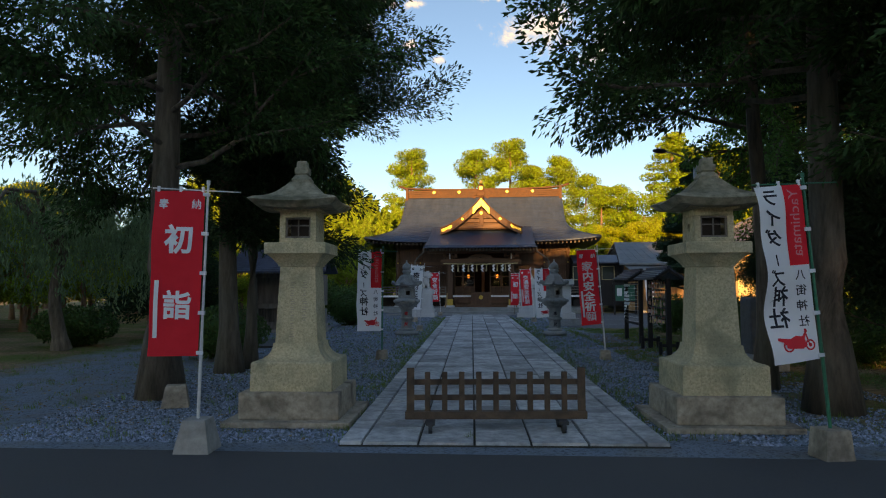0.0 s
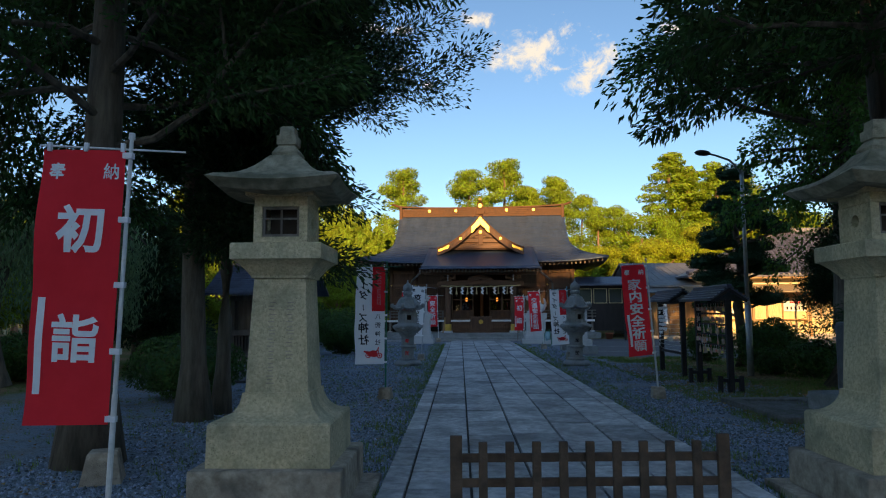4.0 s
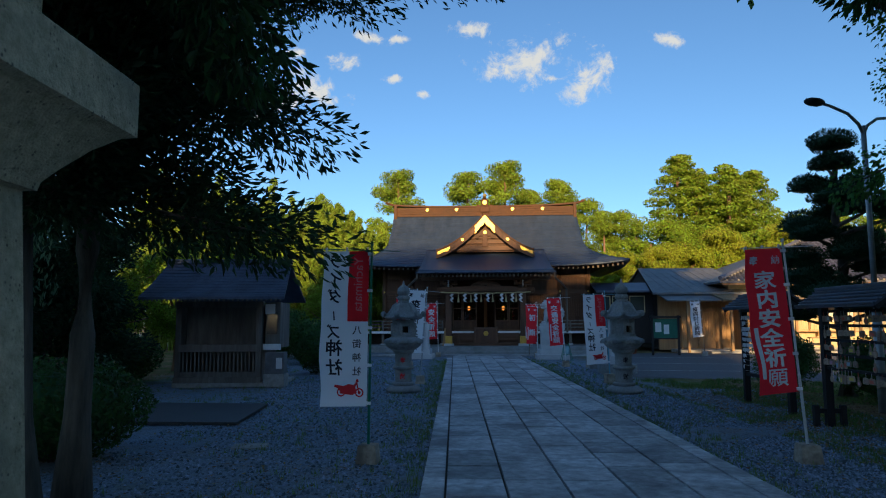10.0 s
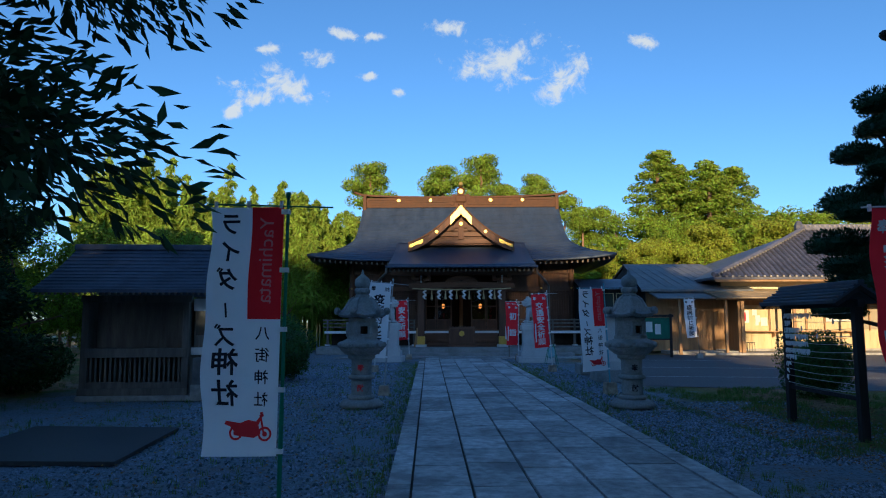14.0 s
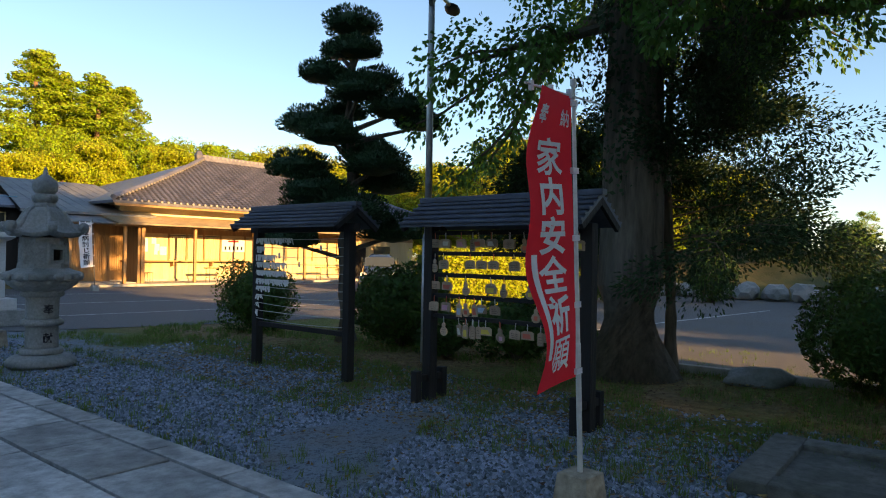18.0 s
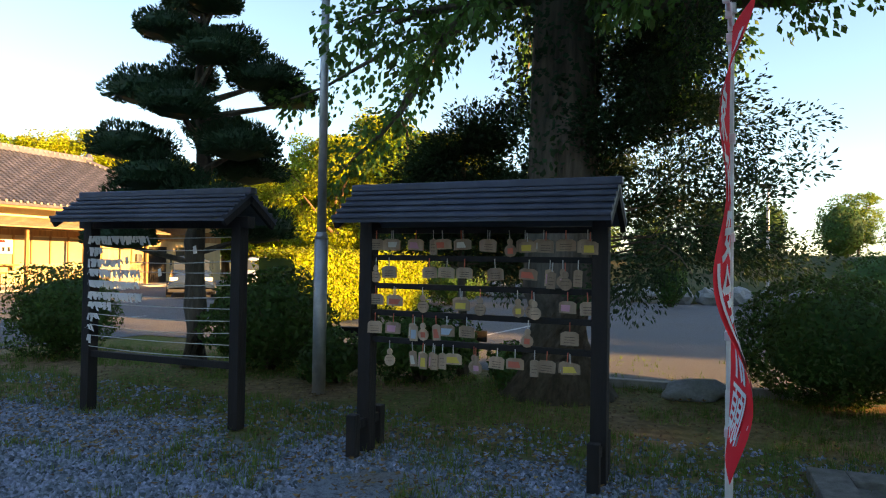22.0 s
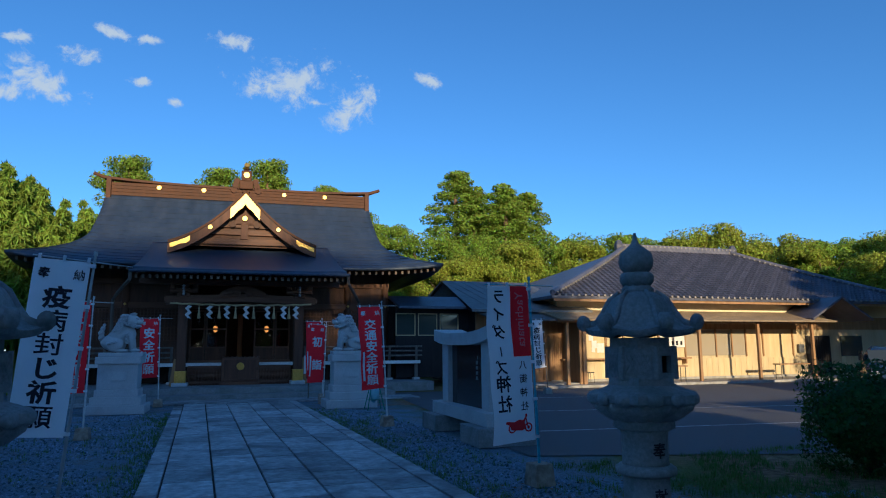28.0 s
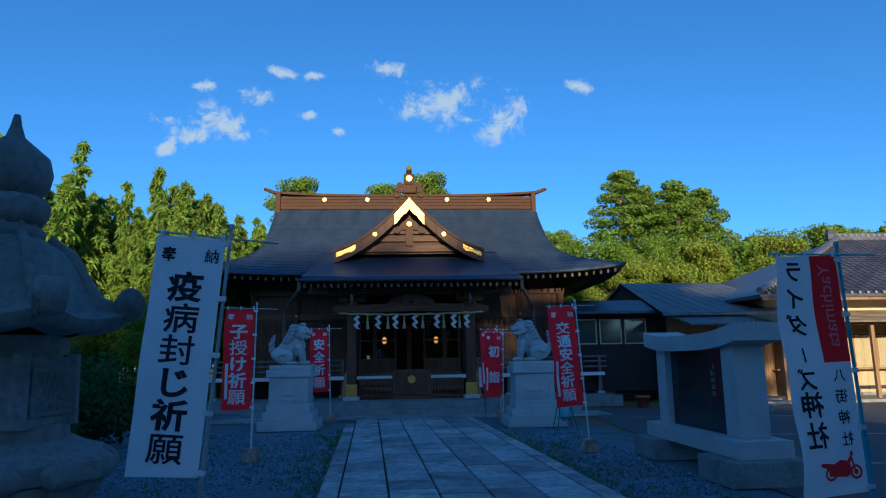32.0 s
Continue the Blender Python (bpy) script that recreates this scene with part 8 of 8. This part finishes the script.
LABELS = {"pine": ("tall sunlit pine with a bare red trunk and tufted crown", "far pines"), "cedar": ("tall sunlit cedar in the wood behind", "far cedars"), "broad": ("broadleaf tree, sunlit in the wood or added unseen for shade", "far broadleaf trees"),
          "autumn": ("yellowing broadleaf tree in the wood", "far yellowing trees"), "bamboo": ("feathery clump of tall bamboo", "bamboo clumps")}
proto = {}
for kind, seeds in (("pine", (101, 102)), ("cedar", (103, 104)), ("broad", (105, 106, 107)), ("autumn", (108, 109)), ("bamboo", (110, 111))):
    proto[kind] = [wood_tree(kind, s) for s in seeds]
    for p in proto[kind]:
        tagged(p, LABELS[kind][0], "tree", LABELS[kind][1])
used = set()
rt = random.Random(77)


def plant(kind, x, y, s=1.0, z=0.0, sw=None):
    y += 2.5 if y > 40 else 0.0
    k = rt.randrange(len(proto[kind]))
    p = proto[kind][k]
    m = pose(x, y, z, 0, 0, rt.uniform(0, 360)) @ Matrix.Diagonal(((sw or s), (sw or s), s, 1))
    if p not in used:
        used.add(p)
        p.matrix_basis = m
        return p
    return copy_thing(p, m @ Matrix.Diagonal((1 / p.scale.x, 1 / p.scale.y, 1 / p.scale.z, 1)))


# pines behind the hall, one by one: place and height of the top
for x, y, h in ((-17.4, 85.5, 15.8), (-7.7, 81.5, 18.4), (0.4, 87.5, 19.5), (4.8, 87.5, 20.7), (7.8, 90.5, 17.7), (11.3, 89.5, 18.7), (14.7, 87.5, 16.0), (16.5, 85.5, 14.3), (18.8, 87.5, 14.6)):
    plant("pine", x, y, h / 14.7, 0, h / 15.4 * 1.12)
# the tall group right of the hall
for x, y, h, kind in ((21.3, 83.5, 15.6, "broad"), (26.8, 89.5, 22.5, "cedar"), (28.1, 87.5, 20.1, "cedar"), (31.0, 85.5, 20.2, "cedar"), (32.6, 88.5, 19.5, "cedar"), (34.8, 87.5, 20.0, "cedar"), (35.6, 83.5, 14.5, "broad"), (38.3, 81.5, 14.8, "broad"), (24.0, 82.5, 12.5, "broad"), (29.5, 81.5, 12.0, "broad"), (33.0, 80.5, 11.5, "broad")):
    plant(kind, x, y, h / (16.2 if kind == "cedar" else 10.6), 0, h / (10.4 if kind == "cedar" else 9.5))
# mixed wood in a belt round the north and east
for k in range(30):
    plant(rt.choice(("broad", "broad", "autumn")), -6 + 24 * rt.random(), 58 + 5 * rt.random(), rt.uniform(0.55, 0.8))
for k in range(46):
    f = k / 45
    plant(rt.choice(("broad", "broad", "autumn")), 18 + 40 * f + rt.uniform(-2, 2), 60 - 10 * f + rt.uniform(-2.5, 4), rt.uniform(0.85, 1.05))
for k in range(34):
    f = k / 33
    plant(rt.choice(("broad", "autumn", "autumn", "broad")), 34 + 13 * f + rt.uniform(-2, 3), 50 - 22 * f + rt.uniform(-2, 3), rt.uniform(0.6, 0.9))
for x, y, s in ((27.2, 33.4, 0.8), (29.6, 32.3, 0.9), (32.6, 33.5, 0.95), (35.6, 32.7, 0.95), (28.5, 30.0, 0.8), (31.0, 28.5, 0.78), (30.5, 36.5, 0.85), (34, 30, 0.85), (33.5, 36, 0.9)):
    plant("autumn" if rt.random() < 0.7 else "broad", x, y, s)
# west wood and bamboo
for k in range(34):
    f = k / 33
    plant(rt.choice(("broad", "broad", "autumn")), -16.5 - 9 * rt.random(), 24 + 32 * f + rt.uniform(-1.5, 1.5), rt.uniform(0.42, 0.62))
for k in range(28):
    f = (k + rt.random()) / 28
    plant("bamboo", -20 + 13.5 * f, 46 + 6 * rt.random(), 1.12 - 0.27 * f + rt.uniform(-0.12, 0.06))
for k in range(14):
    plant(rt.choice(("broad", "broad", "autumn")), -17 - 12 * rt.random(), 12 + 16 * rt.random(), rt.uniform(0.45, 0.65))
for k in range(16):
    plant(rt.choice(("broad", "autumn")), -34 - 14 * rt.random(), 24 + 34 * rt.random(), rt.uniform(1.0, 1.35))
for x, y, s in ((-10.6, 31.5, 0.45), (-9.2, 34.0, 0.5), (-12.2, 29.8, 0.5), (-11.0, 40, 0.42), (-8.6, 44, 0.36), (-12.5, 46, 0.42), (-7.5, 56, 0.55)):
    plant("broad", x, y, s)
for k in range(10):
    plant("bamboo", -8.2 + 2.6 * rt.random(), 52 + 4 * rt.random(), rt.uniform(0.72, 0.9))
for k in range(12):
    plant(rt.choice(("broad", "autumn")), 7.5 + 9 * k / 11, 60 + 3 * rt.random(), rt.uniform(0.62, 0.78))
# added, unseen: wood far south behind the road, shading precinct from the low sun
for k in range(40):
    x = -46 + 41.2 * (k % 20) / 19 + rt.uniform(-0.6, 0.6)
    ragged = -17 < x < -8.5
    plant("broad", x, -44 - 7 * (k // 20) - 2 * rt.random(), rt.uniform(2.2, 2.55) if ragged else (rt.uniform(2.25, 2.4) if x > -9 else rt.uniform(1.8, 1.95)), 0, rt.uniform(1.7, 2.1) if ragged else 2.3)
# unseen low row, added to shade the car park
for k in range(26):
    plant("broad", 10.5 + 44 * k / 25 + rt.uniform(-0.6, 0.6), -8 - 3 * rt.random(), rt.uniform(0.5, 0.64), 0, 0.8)
# taller unseen rows, added to shade the asphalt further out
for k in range(24):
    plant("broad", 11 + 22 * (k % 12) / 11 + rt.uniform(-0.5, 0.5), -44 - 4 * (k // 12), rt.uniform(1.4, 1.52), 0, 1.25)
# unseen trees added to block the bright low sky mirrored in the hall doors
for k in range(8):
    plant("broad", -3.6 + 2.0 * k + rt.uniform(-0.4, 0.4), -47 - 2 * rt.random(), rt.uniform(0.75, 0.95), 0, 1.0)
# one more unseen tree, added to shade the hall's right wall
plant("broad", -1.7, -46.5, 2.12, 0, 1.5)
# sparse trees on the bank beyond the car park
for x, y, s in ((36, 10.6, 0.36), (41, 20, 0.26), (40, 6.5, 0.4), (33.5, 25.5, 0.4), (38, 3, 0.45)):
    plant("broad", x, y, s, 1.72, s)
# shrubs on the bank: dark leaf colour stands in for missing shade
for k, (x, y, r, h) in enumerate(((33, 16.9, 0.75, 3.0), (33.5, 14.5, 0.75, 2.8), (34, 11.6, 1.2, 3.0), (31.5, 19.6, 1.0, 1.6), (30.5, 22.0, 1.3, 2.0), (31, 9.5, 1.2, 2.0), (30, 24.6, 1.4, 2.2))):
    bush(pose(x, y, 1.6), "upright evergreen shrub on the grassy bank, leaves darkened for shade", r, r, h, LEAF_BUSH, 0.13, 3500, 40 + k, False)

# the weeping tree on the west side
wt = thing("tree", pose(-11.2, 19.2, 0), "pale weeping tree with hanging curtain of leaves", "tree")
rng = random.Random(9)
nrng = np.random.RandomState(9)
bm, pts = trunk_bm(4.2, 0.2, rng, 1.4, 0.8, 10)
for k in range(9):
    a = k * 2.4
    path_tube(bm, [(0, 0, 2.6), (1.2 * math.cos(a), 1.2 * math.sin(a), 4.0), (2.4 * math.cos(a), 2.4 * math.sin(a), 3.9), (3.0 * math.cos(a), 3.0 * math.sin(a), 3.2)], [0.09, 0.06, 0.04, 0.02], 6)
part("trunk", bm, BARK, wt)
cs = []
for k in range(230):
    a, d = rng.uniform(0, 6.28), 3.3 * math.sqrt(rng.random())
    z1 = 4.3 - 0.12 * d * d + rng.uniform(-0.2, 0.3)
    z0 = max(0.7, z1 - rng.uniform(0.8, 2.4))
    n = int(44 * (z1 - z0))
    zz = nrng.uniform(z0, z1, n)
    cs.append(np.stack([d * math.cos(a) + nrng.normal(size=n) * 0.09, d * math.sin(a) + nrng.normal(size=n) * 0.09, zz], 1))
q = np.concatenate(cs)
o = new("crown", leaves_mesh("crown", q, np.tile([0, 0, -1.0], (len(q), 1)) + nrng.normal(size=(len(q), 3)) * 0.35, nrng.uniform(0.1, 0.2, len(q)), LEAF_WILLOW, 0.25, nrng))
o.parent = wt

# ---------------------------------------------------------------- bank, rocks and lamp beyond the car park
bm = bmn()
grid(bm, lambda u, v: (26.7 + 16 * u, -4 + 34 * v, (0.05 + 1.9 * min(1, u * 3) ** 0.8) + 0.2 * noise.noise(Vector((u * 9, v * 20, 0)))), 20, 40)
BANK = material("grassy_bank", (0.03, 0.05, 0.014), (0.075, 0.075, 0.03), 1.4, 0.95, 0.8, 14, stain=0.5, stain_scale=0.4, stain_colour=(0.11, 0.07, 0.04))
tagged(part("bank", bm, BANK), "low grassy earth bank beyond the car park", "bank", kind="structure")
rr = random.Random(3)
for k in range(15):
    b = thing("boulder", pose(26.2 + rr.uniform(-0.2, 0.2), 11 + 1.02 * k, 0, 0, 0, rr.uniform(-20, 20)), "pale rough boulder edging the car park", "boulder", "edging boulders")
    bm = bmn()
    blob(bm, (0, 0, 0.3), 0.5, 2, 0.45, k, (0.8, 0.95, 0.75))
    part("rock", bm, STONE_GREY, b)
fl = thing("street_lamp", pose(26.0, 15.2, 0), "slender grey lamp post beyond the car park", "street lamp")
part("post", tube(bmn(), (0, 0, 0), (0, 0, 4.3), 0.06, 0.05, 12), STEEL, fl)
part("lamp_head", abox(-0.1, 0.1, -0.1, 0.3, 4.25, 4.42, 0.03), DARK_METAL, fl)
# timber rail by the garden island
tr = thing("log_rail", pose(8.5, 21.6, 0, 0, 0, 14), "low dark timber rail along the car park edge", "rail")
part("rail", abox(-0.06, 0.06, -1.5, 1.5, 0.34, 0.5, 0.01), WOOD_DARK, tr)
for y in (-1.3, 0, 1.3):
    part("post", abox(-0.07, 0.07, y - 0.08, y + 0.08, 0, 0.36, 0.01), WOOD_DARK, tr)

# ---------------------------------------------------------------- gravel, leaves and grass
def scatter(name, spots, make, mat, label, category):
    vs, fs = [], []
    for p in spots:
        v, f = make(*p)
        k = len(vs)
        vs += v
        fs += [[i + k for i in q] for q in f]
    me = raw_mesh(name, vs, fs, mat)
    o = new(name, me)
    return tagged(o, label, category, kind="stuff")


rg = random.Random(40)


def pebble(x, y):
    s = rg.uniform(0.012, 0.03)
    h = s * rg.uniform(0.5, 1.0)
    a = rg.uniform(0, 3.14)
    c, d = math.cos(a), math.sin(a)
    k = rg.uniform(0.6, 1.0)
    pts = [(s, 0, 0), (0, s * k, 0), (-s, 0, 0), (0, -s * k, 0), (s * 0.35, s * 0.2 * k, h), (-s * 0.4, -s * 0.25 * k, h * 0.9)]
    return [(x + c * px - d * py, y + d * px + c * py, pz - 0.012) for px, py, pz in pts], [(0, 1, 4), (1, 2, 5, 4), (2, 3, 5), (3, 0, 4, 5)]


spots = []
while len(spots) < 95000:
    if len(spots) % 5 < 2:
        x, y = PX + 0.02 + 2.9 * rg.random(), 12.5 + 11.5 * rg.random()
    else:
        y = 9.0 + 29 * rg.random() ** 1.5
        x = rg.choice((-1, 1)) * (PX + 0.02 + 4.0 * rg.random() ** 1.15)
    if x > 0 and (y > 25.5 and x > 3.2):
        continue
    if noise.noise(Vector((x * 0.7, y * 0.7, 3))) > 0.32:
        continue
    spots.append((x, y))
GRAVEL = material("gravel_stone", (0.086, 0.115, 0.15), (0.28, 0.345, 0.425), 30, 0.85, 0.0, stain=0.0, island=0.7)
scatter("gravel", spots, pebble, GRAVEL, "loose grey crushed gravel beside the path", "gravel")


def dead_leaf(x, y):
    s = rg.uniform(0.012, 0.028)
    a = rg.uniform(0, 6.28)
    c, d = math.cos(a), math.sin(a)
    z = 0.012
    pts = [(s, 0, rg.uniform(0, 0.02)), (0, s * 0.6, 0), (-s, 0, rg.uniform(0, 0.02)), (0, -s * 0.6, 0)]
    return [(x + c * px - d * py, y + d * px + c * py, z + pz) for px, py, pz in pts], [(0, 1, 2), (0, 2, 3)]


spots = [(rg.choice((-1, 1)) * (PX + 0.05 + 6 * rg.random()), 9 + 18 * rg.random()) for k in range(6000)] + [(3.3 + 4.7 * rg.random(), 13 + 11.5 * rg.random()) for k in range(9000)]
DEAD = material("fallen_leaves", (0.12, 0.075, 0.03), (0.3, 0.2, 0.08), 12, 0.85, 0.0, stain=0.0, island=0.5)
scatter("fallen_leaves", [s for s in spots], dead_leaf, DEAD, "scattered dry brown fallen leaves", "leaves")


def tuft(x, y):
    vs, fs = [], []
    for k in range(7):
        a = rg.uniform(0, 6.28)
        l, w = rg.uniform(0.03, 0.09), 0.004
        lean = rg.uniform(0.2, 0.8) * l
        ox, oy = rg.uniform(-0.04, 0.04), rg.uniform(-0.04, 0.04)
        c, d = math.cos(a), math.sin(a)
        n = len(vs)
        vs += [(x + ox - d * w, y + oy + c * w, -0.01), (x + ox + d * w, y + oy - c * w, -0.01), (x + ox + c * lean, y + oy + d * lean, l)]
        fs.append((n, n + 1, n + 2))
    return vs, fs


spots = []
while len(spots) < 10500:
    r = rg.random()
    if r < 0.09:
        x, y = rg.choice((-1, 1)) * (PX + 0.03 + 0.6 * rg.random() ** 2), 9 + 29 * rg.random()
    elif r < 0.6:
        x, y = 3.2 + 4.8 * rg.random(), 13.5 + 14.5 * rg.random()
    else:
        x, y = rg.choice((-1, 1)) * (PX + 9 * rg.random()), 9 + 28 * rg.random()
        if x > 3.2 and y > 25:
            continue
    if noise.noise(Vector((x * 0.9, y * 0.9, 7))) < -0.1 and r > 0.09:
        continue
    spots.append((x, y))
spots += [(tuft_spots[0][0] + rg.uniform(-0.05, 0.05), tuft_spots[0][1] + rg.uniform(-0.06, 0.06)) for k in range(8)]
scatter("grass", spots, tuft, GRASS, "short green grass tufts in the gravel and earth", "grass")


# ---------------------------------------------------------------- small bright clouds, far off
def cloud_material():
    m = bpy.data.materials.new("glowing_cloud")
    m.use_nodes = True
    n, l = m.node_tree.nodes, m.node_tree.links
    n.remove(n["Principled BSDF"])
    tc = n.new("ShaderNodeTexCoord")
    off = n.new("ShaderNodeVectorMath")
    off.operation = 'MULTIPLY_ADD'
    off.inputs[1].default_value = (2, 2, 2)
    off.inputs[2].default_value = (-1, -1, -1)
    l.new(tc.outputs["Generated"], off.inputs[0])
    flat = n.new("ShaderNodeVectorMath")
    flat.operation = 'MULTIPLY'
    flat.inputs[1].default_value = (1, 0, 1)
    l.new(off.outputs[0], flat.inputs[0])
    ln = n.new("ShaderNodeVectorMath")
    ln.operation = 'LENGTH'
    l.new(flat.outputs[0], ln.inputs[0])
    pos = n.new("ShaderNodeNewGeometry").outputs["Position"]
    ns = n.new("ShaderNodeTexNoise")
    ns.inputs["Scale"].default_value, ns.inputs["Detail"].default_value, ns.inputs["Roughness"].default_value = 0.03, 12, 0.68
    ns.inputs["Distortion"].default_value = 0.35
    l.new(pos, ns.inputs["Vector"])
    a = n.new("ShaderNodeMath")
    a.operation = 'MULTIPLY_ADD'
    a.inputs[1].default_value = 2.9
    l.new(ns.outputs["Fac"], a.inputs[0])
    b = n.new("ShaderNodeMath")
    b.operation = 'SUBTRACT'
    b.inputs[0].default_value = -0.52
    l.new(ln.outputs["Value"], b.inputs[1])
    l.new(b.outputs[0], a.inputs[2])
    mr = n.new("ShaderNodeMapRange")
    mr.interpolation_type = 'SMOOTHSTEP'
    mr.inputs["From Min"].default_value, mr.inputs["From Max"].default_value = 0.18, 0.85
    mr.inputs["To Max"].default_value = 0.92
    l.new(a.outputs[0], mr.inputs[0])
    # the sheet's own glow stands in for sunlight on the cloud
    em = n.new("ShaderNodeEmission")
    em.inputs[0].default_value = (1.0, 0.9, 0.8, 1)
    em.inputs[1].default_value = 0.46
    tr = n.new("ShaderNodeBsdfTransparent")
    mx = n.new("ShaderNodeMixShader")
    l.new(mr.outputs[0], mx.inputs[0])
    l.new(tr.outputs[0], mx.inputs[1])
    l.new(em.outputs[0], mx.inputs[2])
    l.new(mx.outputs[0], n["Material Output"].inputs[0])
    return m


CLOUD = cloud_material()
for x, z, w, h, tilt in ((102, 363, 92, 50, -14), (184, 340, 66, 42, -28), (-200, 328, 72, 34, 22), (16, 409, 46, 18, -5), (300, 394, 40, 15, 8), (-238, 306, 50, 20, 6), (-150, 365, 40, 22, 0), (-271, 329, 24, 14, 10),
                         (-274, 287, 22, 14, -20), (-225, 379, 30, 14, 0), (-86, 340, 20, 10, 0), (-45, 318, 14, 10, 0), (-118, 400, 34, 12, 20), (-78, 398, 24, 10, 0)):
    bm = bmn()
    grid(bm, lambda u, v: (w * (2 * u - 1), 6 * math.sin(3 * u), h * (2 * v - 1)), 6, 4)
    o = part("cloud", bm, CLOUD)
    o.matrix_basis = pose(x, 911, z, 0, tilt, 0)
    tagged(o, "small ragged white cloud in the clear evening sky", "cloud", "small clouds", kind="structure")
